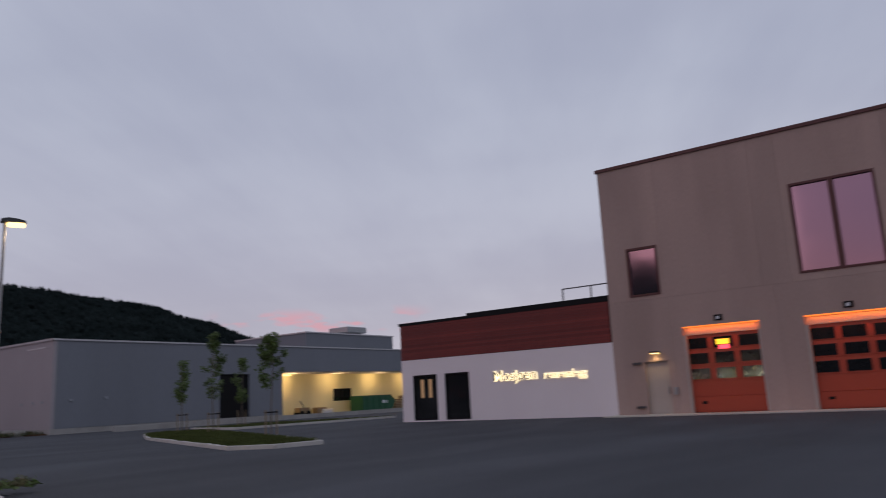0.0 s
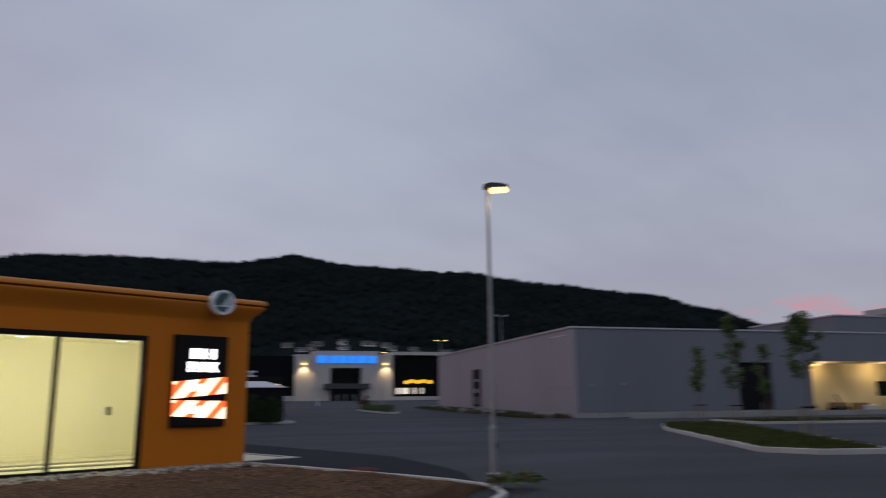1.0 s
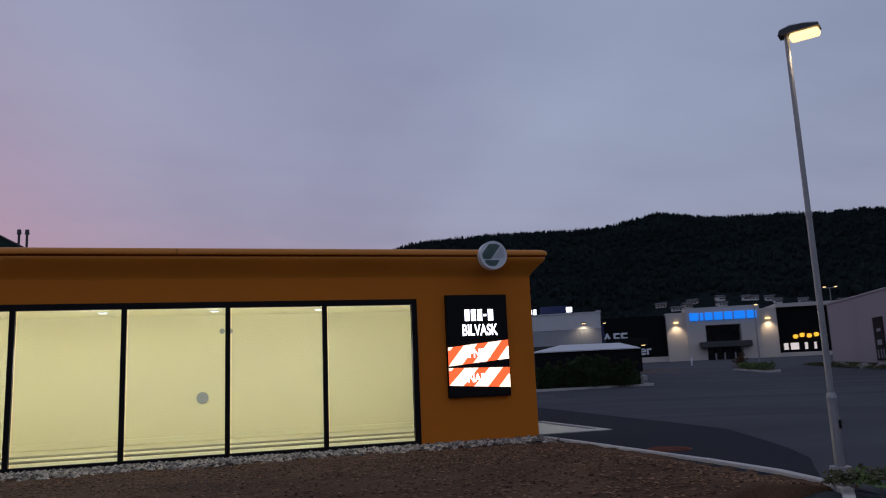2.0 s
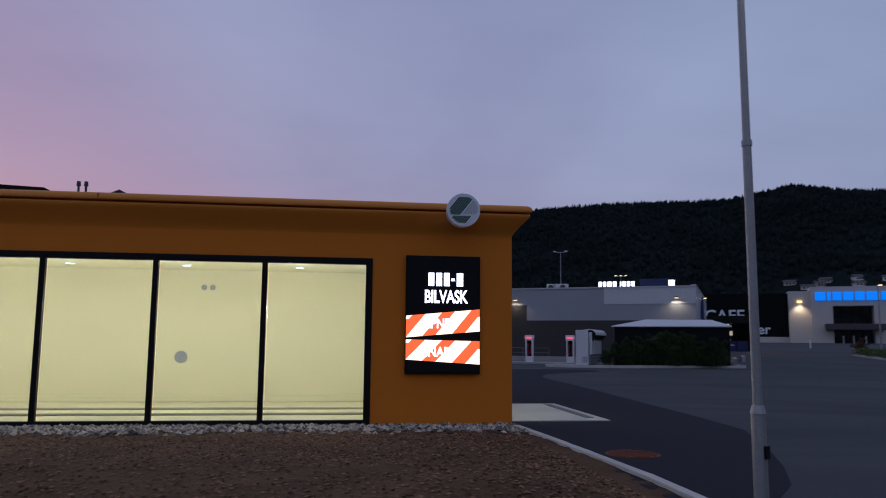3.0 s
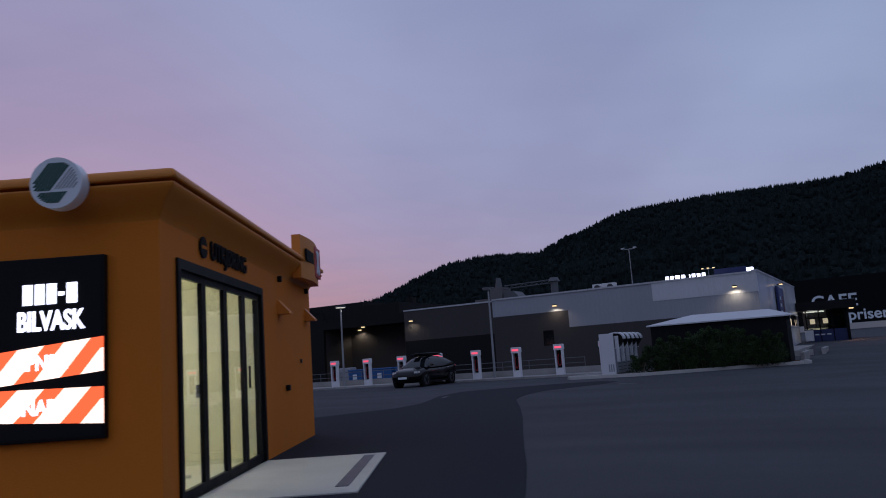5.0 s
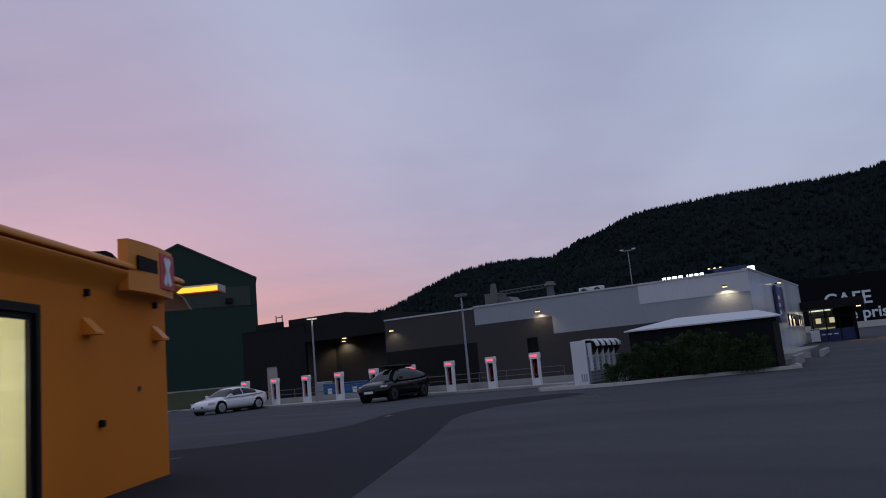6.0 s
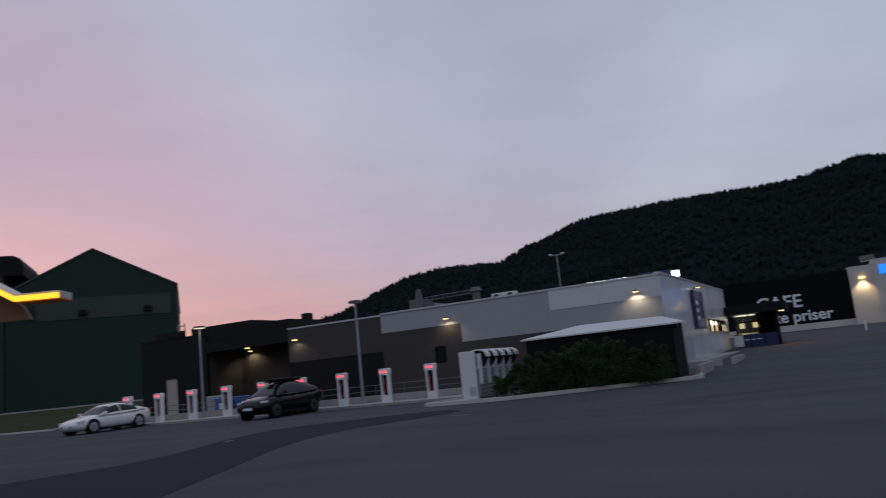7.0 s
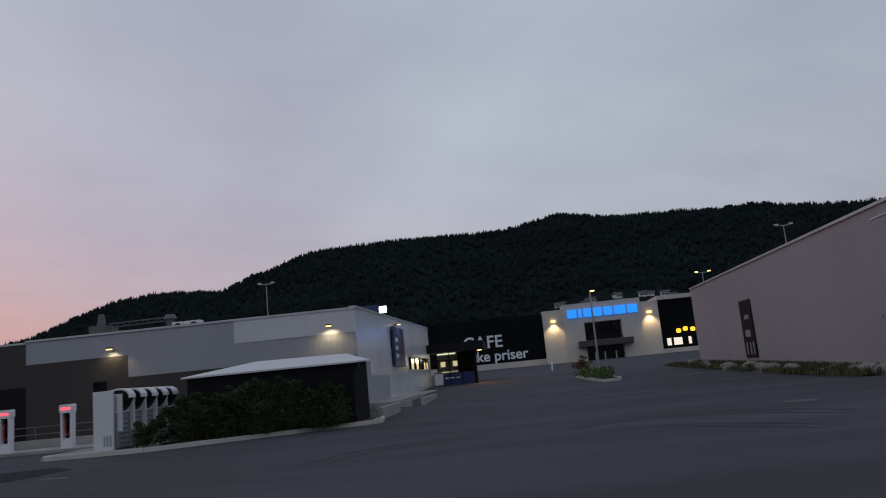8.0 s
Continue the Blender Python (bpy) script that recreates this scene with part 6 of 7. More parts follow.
def hedge(u0, v0, u1, v1, height, seed, leaves, label, spread=0.75, leaf=0.034, green="bush_leaf"):
    rnd = random.Random(seed)
    root = thing("shrub", spot((u0 + u1) / 2, (v0 + v1) / 2, 0.1), label, "shrub", "shrubs")
    inv = whole(root).inverted()
    centres, bm = [], bmesh.new()
    n = max(3, int(math.hypot(u1 - u0, v1 - v0) * 3))
    for i in range(n):
        f = (i + 0.5) / n + rnd.uniform(-0.05, 0.05)
        p = inv @ (spot(u0 + (u1 - u0) * f + rnd.uniform(-0.5, 0.5), v0 + (v1 - v0) * f + rnd.uniform(-0.6, 0.6)).translation)
        h = height * rnd.uniform(0.65, 1.05) * (0.75 + 0.25 * math.sin(math.pi * min(1, max(0, f)) ** 0.8))
        for k in range(5):
            z = h * (0.25 + 0.7 * k / 4)
            centres.append((p.x + rnd.uniform(-0.3, 0.3), p.y + rnd.uniform(-0.3, 0.3), z * 0.92, spread * rnd.uniform(0.35, 0.62) * (1.15 - 0.12 * k)))
        rod(bm, (p.x, p.y, -0.05), (p.x + rnd.uniform(-0.25, 0.25), p.y + rnd.uniform(-0.2, 0.2), h * 0.8), 0.02, 0.006, 5)
        for _ in range(3):
            q = (p.x + rnd.uniform(-0.4, 0.4), p.y + rnd.uniform(-0.4, 0.4), h * rnd.uniform(0.85, 1.12))
            rod(bm, (p.x, p.y, h * 0.4), q, 0.01, 0.003, 4)
            centres.append((*q, 0.13))
    tagged(part("stems", bm, M["bark"], root), kind="stuff")
    leaf_part("leaves", *leaf_cloud(rnd, centres, leaves, leaf), M[green], root)
    return root


hedge(-3.0, 34.9, 0.6, 36.5, 1.42, 5, 42000, "dense dark green hedge shrub on the island")
hedge(0.2, 36.0, 3.6, 37.7, 1.55, 6, 42000, "dense dark green hedge shrub beside the shed")
hedge(-1.9, 36.4, 3.0, 37.4, 1.62, 7, 36000, "tall dark green hedge shrub against the shed", 0.9)
hedge(-3.0, 34.3, -1.8, 34.9, 0.8, 9, 9000, "low green shrub at the end of the hedge", 0.55)


def shelter():
    root = thing("bin_shed", spot(0, 39.5, 0.1), "dark boarded shed with a pale sloping roof behind the hedge", "shed")
    G = GRID
    part("front_wall", uboxed(-3.25, 3.95, 37.9, 38.1, 0, 2.62), M["shed"], root, m=G)
    n = 20
    board = to_mesh("board", boxed(0, 7.2 * K / n - 0.012, -0.02, 0.0, 0.05, 2.57 * K), M["shed"])
    for i in range(n):
        part("board", None, None, root, "", G @ pose((-3.25 + 7.2 * i / n) * K, 37.9 * K, 0), me=board)
    part("side_wall", uboxed(3.75, 3.95, 38.1, 40.8, 0, 2.68), M["shed"], root, m=G)
    part("side_wall", uboxed(-3.25, -3.05, 38.1, 41.2, 0, 2.70), M["shed"], root, m=G)
    bm = bmesh.new()
    lo = [(-3.45, 37.7, 2.60), (4.1, 37.7, 2.60), (4.1, 40.9, 2.70), (2.8, 42.0, 3.12), (-1.6, 42.0, 3.16), (-3.45, 41.2, 2.74)]
    a = [bm.verts.new((x * K, y * K, z * K)) for x, y, z in lo]
    b = [bm.verts.new((x * K, y * K, (z + 0.07) * K)) for x, y, z in lo]
    for ring in (a, b):
        bm.faces.new((ring[0], ring[1], ring[3], ring[4]))
        bm.faces.new((ring[1], ring[2], ring[3]))
        bm.faces.new((ring[0], ring[4], ring[5]))
    for i in range(6):
        j = (i + 1) % 6
        bm.faces.new((a[i], a[j], b[j], b[i]))
    part("roof", bm, M["market_white"], root, "pale sheet roof", G)
    part("corner_lamp", uboxed(3.95, 4.15, 38.0, 38.3, 2.40, 2.58), M["black"], root, m=G)


shelter()


# ---- cars ----
def along(points, f):
    """A smooth curve through pairs (fraction, value)."""
    if f <= points[0][0]:
        return points[0][1]
    for i in range(len(points) - 1):
        (x0, y0), (x1, y1) = points[i], points[i + 1]
        if f <= x1:
            before, after = points[max(0, i - 1)], points[min(len(points) - 1, i + 2)]
            m0 = (y1 - before[1]) / (x1 - before[0])
            m1 = (after[1] - y0) / (after[0] - x0)
            t, w = (f - x0) / (x1 - x0), x1 - x0
            return (2 * t ** 3 - 3 * t * t + 1) * y0 + (t ** 3 - 2 * t * t + t) * w * m0 + (3 * t * t - 2 * t ** 3) * y1 + (t ** 3 - t * t) * w * m1
    return points[-1][1]


def power(v, e):
    return math.copysign(abs(v) ** e, v)


SALOON = dict(
    low=((0, 0.34), (0.04, 0.22), (0.12, 0.17), (0.85, 0.18), (0.96, 0.27), (1, 0.42)),
    high=((0, 0.56), (0.03, 0.67), (0.10, 0.78), (0.20, 0.87), (0.30, 0.93), (0.55, 0.95), (0.78, 1.0), (0.92, 1.05), (0.975, 1.02), (1, 0.86)),
    half=((0, 0.58), (0.03, 0.76), (0.10, 0.91), (0.22, 0.975), (0.45, 0.985), (0.72, 1.0), (0.88, 0.95), (0.965, 0.84), (1, 0.70)),
    top=((0.265, 0.90), (0.33, 1.09), (0.41, 1.31), (0.48, 1.41), (0.56, 1.44), (0.66, 1.40), (0.76, 1.29), (0.86, 1.14), (0.93, 1.03)),
    windows=((0.365, 0.545), (0.56, 0.775)), screen=(0.275, 0.43), rear=(0.745, 0.905), wheel=0.345, axles=(0.185, 0.785))
CROSSOVER = dict(
    low=((0, 0.42), (0.04, 0.27), (0.12, 0.22), (0.85, 0.23), (0.96, 0.33), (1, 0.5)),
    high=((0, 0.68), (0.03, 0.82), (0.09, 0.93), (0.18, 1.01), (0.28, 1.06), (0.55, 1.07), (0.78, 1.12), (0.93, 1.16), (0.98, 1.10), (1, 0.92)),
    half=((0, 0.66), (0.03, 0.82), (0.09, 0.93), (0.22, 0.98), (0.5, 0.985), (0.75, 1.0), (0.9, 0.96), (0.97, 0.88), (1, 0.78)),
    top=((0.235, 1.03), (0.30, 1.24), (0.38, 1.47), (0.45, 1.57), (0.54, 1.61), (0.66, 1.59), (0.78, 1.50), (0.88, 1.34), (0.955, 1.14)),
    windows=((0.335, 0.525), (0.54, 0.735), (0.75, 0.83)), screen=(0.245, 0.40), rear=(0.80, 0.94), wheel=0.365, axles=(0.19, 0.80))


def car(m, paint, label, length, width, shape, dark_rims=False, load=False):
    """x runs from nose to tail, y across, z up. The body and the glasshouse are lofted along smooth side and plan curves."""
    root = thing("car", m, label, "car", "parked cars")
    hw, n, ring = width / 2, 56, 28
    verts, faces = [], []
    for i in range(n + 1):
        f = 0.5 - 0.5 * math.cos(math.pi * i / n)
        lo, hi, w = along(shape["low"], f), along(shape["high"], f), hw * along(shape["half"], f)
        for k in range(ring):
            a = math.tau * k / ring
            up_, y = power(math.sin(a), 0.62), w * power(math.cos(a), 0.42)
            y *= 1 - 0.05 * max(0.0, up_) - 0.06 * max(0.0, -up_)
            verts.append((f * length, y, (lo + hi) / 2 + (hi - lo) / 2 * up_))
    for i in range(n):
        for k in range(ring):
            j = (k + 1) % ring
            faces.append((i * ring + k, i * ring + j, (i + 1) * ring + j, (i + 1) * ring + k))
    faces += [tuple(range(ring)), tuple(n * ring + k for k in range(ring))]

    def shell(name, faces, material, label=""):
        bm = bmesh.new()
        used = {}
        for face in faces:
            for v in face:
                if v not in used:
                    used[v] = bm.verts.new(verts[v])
            bm.faces.new([used[v] for v in face])
        return part(name, bm, material, root, label, smooth=True)
    shell("body", faces, paint)
    # glasshouse
    first, last = shape["top"][0][0], shape["top"][-1][0]
    verts, nx, arc = [], 64, 32
    for i in range(nx + 1):
        f = first + (last - first) * i / nx
        base, top, w = along(shape["high"], f) - 0.06, along(shape["top"], f), hw * along(shape["half"], f) * 0.93
        top = max(top, base + 0.03)
        full = max(0.0, top - base)
        for k in range(arc + 1):
            a = math.pi * k / arc
            h = math.sin(a) ** 0.72 * full
            verts.append((f * length, w * power(math.cos(a), 0.36) * (1 - 0.46 * h), base + h))
    groups = {"cabin": [], "windscreen": [], "rear_window": []}
    for s in (0, 1):
        for i in range(len(shape["windows"])):
            groups["side", s, i] = []
    for i in range(nx):
        f = first + (last - first) * (i + 0.5) / nx
        top, base = along(shape["top"], f), along(shape["high"], f)
        for k in range(arc):
            face = (i * (arc + 1) + k, i * (arc + 1) + k + 1, (i + 1) * (arc + 1) + k + 1, (i + 1) * (arc + 1) + k)
            z = sum(verts[v][2] for v in face) / 4
            y = sum(verts[v][1] for v in face) / 4
            edge = abs(y) / (hw * 0.93)
            key = "cabin"
            rel = (z - base) / max(0.05, top - base)
            if shape["screen"][0] < f < shape["screen"][1] and 5 < k < arc - 6:
                key = "windscreen"
            elif shape["rear"][0] < f < shape["rear"][1] and 6 < k < arc - 7:
                key = "rear_window"
            elif 0.04 < rel < 0.80 and edge > 0.45 and z < top - 0.07:
                for q, (p0, p1) in enumerate(shape["windows"]):
                    if p0 < f < p1:
                        key = ("side", int(y > 0), q)
            groups[key].append(face)
    for key, got in groups.items():
        if got:
            name = key if isinstance(key, str) else "side_window"
            shell(name, got, paint if name == "cabin" else M["dark_glass" if name == "windscreen" else "car_glass"], "" if name == "cabin" else "dark tinted glass")

    def nose(f):
        return along(shape["high"], f)
    for s in (-1, 1):
        x = 0.315 * length
        part("mirror", boxed(x, x + 0.12, s * hw * 1.02 - 0.09, s * hw * 1.02 + 0.09, nose(0.33) + 0.0, nose(0.33) + 0.13, bevel=0.035), paint, root)
        lamp_y = s * hw * 0.66
        part("headlight", prismed([(0.025 * length, lamp_y - 0.16), (0.10 * length, lamp_y + s * 0.20), (0.07 * length, lamp_y + s * 0.21), (0.02 * length, lamp_y + s * 0.04)], nose(0.03) - 0.085, nose(0.03) + 0.012), M["white"], root, "clear headlight")
        part("tail_light", boxed(0.965 * length, 0.992 * length, s * hw * 0.60 - 0.20, s * hw * 0.60 + 0.14, nose(0.97) - 0.20, nose(0.97) - 0.09, bevel=0.02), M["red_paint"], root)
        for f in (0.50, 0.70):
            part("door_handle", boxed(f * length, f * length + 0.17, s * hw * 0.985 - 0.012, s * hw * 0.985 + 0.012, nose(f) * 0.84, nose(f) * 0.87, bevel=0.006), M["steel"], root)
        part("sill", boxed(0.25 * length, 0.73 * length, s * hw * 0.90 - 0.04, s * hw * 0.90 + 0.04, along(shape["low"], 0.5) - 0.02, along(shape["low"], 0.5) + 0.09, bevel=0.02), M["rubber"], root)
    low = along(shape["low"], 0.03)
    part("grille", boxed(-0.012, 0.03 * length, -hw * 0.42, hw * 0.42, low + 0.14, low + 0.25, bevel=0.03), M["rubber"], root, "dark lower air intake")
    part("number_plate", boxed(-0.03, -0.016, -0.26, 0.26, low + 0.16, low + 0.27), M["badge_white"], root)
    wr = shape["wheel"]
    for f in shape["axles"]:
        for s in (-1, 1):
            x, y = f * length, s * (hw - 0.11)
            part("wheel_arch", rodded((x, y - s * 0.14, wr + 0.01), (x, y + s * 0.104, wr + 0.01), wr + 0.045, seg=28), M["rubber"], root)
            wheel = part("wheel", rodded((x, y - 0.11, wr), (x, y + 0.11, wr), wr, seg=28), M["rubber"], root)
            part("rim", rodded((x, y + s * 0.111, wr), (x, y + s * 0.125, wr), wr * 0.72, wr * 0.68, seg=24), M["steel_dark" if dark_rims else "rim"], wheel, "alloy rim")
            bm = bmesh.new()
            for k in range(5):
                a = k * math.tau / 5
                rod(bm, (x, y + s * 0.128, wr), (x + math.cos(a) * wr * 0.62, y + s * 0.128, wr + math.sin(a) * wr * 0.62), 0.03, 0.02, 6)
            part("spokes", bm, M["black" if dark_rims else "cabinet_grey"], wheel)
    if load:
        top = 1.61
        for f in (0.44, 0.68):
            part("roof_bar", boxed(f * length, f * length + 0.06, -hw * 0.66, hw * 0.66, top + 0.01, top + 0.06, bevel=0.01), M["black"], root)
        bm = boxed(0.28 * length, 0.76 * length, -hw * 0.42, -hw * 0.02, top + 0.06, top + 0.17, bevel=0.05)
        box(bm, 0.36 * length, 0.80 * length, hw * 0.05, hw * 0.46, top + 0.06, top + 0.13, 0.03)
        part("roof_rack", bm, M["black"], root, "dark load on the roof rack")
        part("brake_light", boxed(0.845 * length, 0.875 * length, -0.22, 0.22, 1.50, 1.545, bevel=0.012), M["lit_red"], root, "red lit high brake light")
    return root


car(spot(-31.6, 33.45, 0, 90), M["car_white"], "white low electric saloon backed up to a charger", 4.85, 1.95, SALOON)
car(spot(-17.85, 33.9, 0, 90), M["car_black"], "black electric crossover with a roof rack at a charger", 4.65, 1.87, CROSSOVER, True, True)


# ---- bins and goods behind the chargers ----
def skip_bin(m, w, label):
    root = thing("waste_container", m, label, "waste container", "blue bins")
    part("tub", prismed([(-w / 2, 0.15), (w / 2, 0.15), (w / 2 + 0.08, 1.0), (-w / 2 - 0.08, 1.0)], -0.5, 0.5, "y"), M["blue_plastic"], root)
    part("lid", boxed(-w / 2 - 0.1, w / 2 + 0.1, -0.55, 0.55, 1.0, 1.09, bevel=0.03), M["blue_plastic"], root)
    part("notice", boxed(-0.18, 0.14, -0.525, -0.505, 0.45, 0.78), M["badge_white"], root, "white notice")
    for x in (-w / 2 + 0.15, w / 2 - 0.15):
        part("caster", rodded((x, -0.4, 0.08), (x, 0.4, 0.08), 0.08), M["rubber"], root)


skip_bin(spot(-27.5, 43.0), 0.95, "blue plastic waste container with a notice")
skip_bin(spot(-25.2, 43.0), 1.7, "wide blue plastic waste container with a notice")
skip_bin(spot(-22.8, 43.0), 1.5, "blue plastic waste container behind the car")
crate = thing("wrapped_pallet", spot(-28.9, 43.4), "pallet of pale wrapped goods", "pallet")
part("pallet", boxed(-0.5, 0.5, -0.4, 0.4, 0, 0.14), M["wood_pallet"], crate)
part("load", boxed(-0.46, 0.46, -0.38, 0.38, 0.14, 1.25, bevel=0.06), M["cabinet_grey"], crate)

street_lamp(spot(-26.58, 39.7), 6.0 * K, "slim street lamp with a lit disc head by the chargers", True, 60, "disc")
street_lamp(spot(-14.15, 39.5), 6.05 * K, "slim street lamp with an unlit disc head", False, 0, "disc")
street_lamp(spot(-18.9, 96.5, -rise(96.5 * K)), 14.9 * K, "tall floodlight mast, unlit", False, 0, "twin")
street_lamp(spot(43.4, 96.0, -rise(96 * K)), 15.2 * K, "tall floodlight mast behind the warehouse, unlit", False, 0, "twin")
street_lamp(spot(37.0, 110.0, -rise(110 * K)), 12.1 * K, "tall floodlight mast, lit warm", True, 0, "twin")
street_lamp(spot(-15.77, 141.3, -rise(141.3 * K)), 15.0 * K, "tall mast with three warm floodlights, lit", True, 0, "triple")
street_lamp(spot(16.9, 64.5, 0.1, 0), 6.6 * K, "street lamp with a lit head on the planted island", True, 0, "cobra")

# ---- fuel station ----
fuel = thing("fuel_canopy", pose(-8 * K, 33 * K, 0), "angular fuel station canopy edged with yellow light", "canopy")
prof = [(-21, 6.6), (-14, 7.35), (-11.8, 7.75), (-10.2, 8.0), (-7.65, 6.45), (-5.75, 6.45)]
up_ = [(x * K, z * K) for x, z in prof]
part("roof", prismed(up_ + [(x, z + 0.26) for x, z in up_[::-1]], 30.1 * K, 31.3 * K, "y"), M["flashing"], fuel, "pale folded roof", HERE)
part("led_edge", prismed([(x, z - 0.02) for x, z in up_] + [(x, z + 0.17) for x, z in up_[::-1]], 29.95 * K, 30.1 * K, "y"), M["lit_yellow"], fuel, "yellow light strip", HERE)
part("soffit", prismed([(x + 0.05, z - 0.06) for x, z in up_] + [(x, z - 0.02) for x, z in up_[::-1]], 30.1 * K, 31.25 * K, "y"), M["orange"], fuel, "", HERE)
# Upright sheet added in place of the dimly lit canopy underside.
part("back_panel", prismed([(x * K, z * K) for x, z in ((-21, 5.75), (-7.6, 5.75), (-7.95, 6.38), (-10.2, 7.93), (-11.8, 7.68), (-14, 7.28), (-21, 6.53))], 31.3 * K, 31.6 * K, "y"), M["soffit_brown"], fuel, "brown upright panel standing in for the canopy's dimly lit underside", HERE)
for x, y in ((-20.2, 30.7), (-17.5, 30.7)):
    part("column", boxed((x - 0.15) * K, (x + 0.15) * K, (y - 0.15) * K, (y + 0.15) * K, 0, 6.75 * K), M["steel"], fuel, m=HERE)
vents = thing("vent_pipes", pose(-12.95, 19.0, 0), "pair of slim dark tank vent pipes with caps", "vent pipe")
for x in (-0.14, 0.14):
    pipe = part("pipe", rodded((x, 0, -0.1), (x, 0, 7.28), 0.045, seg=12), M["steel_dark"], vents)
    part("cap", rodded((x, 0, 7.24), (x, 0, 7.42), 0.085, 0.07, seg=12), M["steel_dark"], pipe)
part("base", boxed(-0.4, 0.4, -0.25, 0.25, -0.05, 0.15, bevel=0.02), M["kerb"], vents)
pump = thing("fuel_pump", pose(-11.45 * K, 31.2 * K, 0, 0, 0, 74), "orange fuel pump with a lit advertising panel", "fuel pump")
part("plinth", boxed(-0.8, 0.8, -0.75, 0.65, 0, 0.14, bevel=0.02), M["kerb"], pump)
part("case", boxed(-0.48, 0.48, -0.32, 0.48, 0.14, 2.42, bevel=0.03), M["orange_cap"], pump)
part("lit_panel", boxed(-0.38, 0.38, -0.335, -0.32, 0.36, 2.3), M["lit_screen"], pump, "bright panel")
part("red_corner", boxed(0.0, 0.34, -0.345, -0.335, 1.98, 2.26), M["lit_red"], pump)
part("picture_field", boxed(-0.36, 0.36, -0.341, -0.335, 0.95, 1.55), M["lit_peach"], pump)
part("grey_field", boxed(-0.30, -0.02, -0.345, -0.335, 0.66, 0.92), M["cabinet_grey"], pump)
part("yellow_bar", boxed(-0.36, 0.36, -0.345, -0.335, 0.42, 0.6), M["lit_yellow"], pump)

# ---- tree island and planting by the warehouse ----
ISLAND = [(13.9, -1.6), (14.6, -3.1), (16.3, -3.5), (17.1, -2.4), (22.5, 8.0), (27.2, 17.2), (27.4, 19.6), (26.0, 20.6), (24.0, 19.2), (20.2, 13.0)]
sheet("grass_island", ISLAND, 0.10, M["grass"], "grassed traffic island with young trees", "grass", m=GRID, thick=0.2)
kerb_run("kerb", ISLAND, "pale kerb round the grass island", 0.16, 0.12, m=GRID, closed=True)
STRIP = [(29.5, 17.6), (43.6, 16.0), (44.0, 17.2), (37.0, 24.6), (31.2, 24.6)]
sheet("grass_island", STRIP, 0.10, M["grass"], "narrow grass strip by the dock road", "grass", m=GRID, thick=0.2)
kerb_run("kerb", STRIP, "pale kerb round the grass strip", 0.16, 0.12, m=GRID, closed=True)


def grass_tufts(name, outline_test, count, box_, label, seed, h=0.10, material=None):
    rnd = random.Random(seed)
    verts, faces = [], []
    while count:
        u, v = rnd.uniform(box_[0], box_[1]), rnd.uniform(box_[2], box_[3])
        if not outline_test(u, v):
            continue
        count -= 1
        p = spot(u, v, 0.08).translation
        for _ in range(5):
            a, s = rnd.uniform(0, 6.3), h * rnd.uniform(0.5, 1.6)
            dx, dy = math.cos(a) * 0.03, math.sin(a) * 0.03
            k = len(verts)
            ox, oy = rnd.uniform(-0.08, 0.08), rnd.uniform(-0.08, 0.08)
            verts += [(p.x + ox - dx, p.y + oy - dy, p.z), (p.x + ox + dx, p.y + oy + dy, p.z), (p.x + ox + dy * rnd.uniform(-2, 2), p.y + oy + dx * 2 * rnd.uniform(-1, 1), p.z + s)]
            faces.append((k, k + 1, k + 2))
    me = bpy.data.meshes.new(name)
    me.from_pydata(verts, [], faces)
    me.materials.append(material or M["leaf"])
    tagged(new(name, me), label, "grass", kind="stuff")


def inside(poly):
    def test(u, v):
        c = False
        for (x0, y0), (x1, y1) in zip(poly, poly[1:] + poly[:1]):
            if (y0 > v) != (y1 > v) and u < (x1 - x0) * (v - y0) / (y1 - y0) + x0:
                c = not c
        return c
    return test


grass_tufts("grass", inside(ISLAND), 5000, (13, 29, -4, 21), "short green grass on the island", 21, 0.07, M["turf"])
grass_tufts("grass", inside(STRIP), 1800, (29, 44, 15, 25), "short green grass on the strip", 22, 0.07, M["turf"])


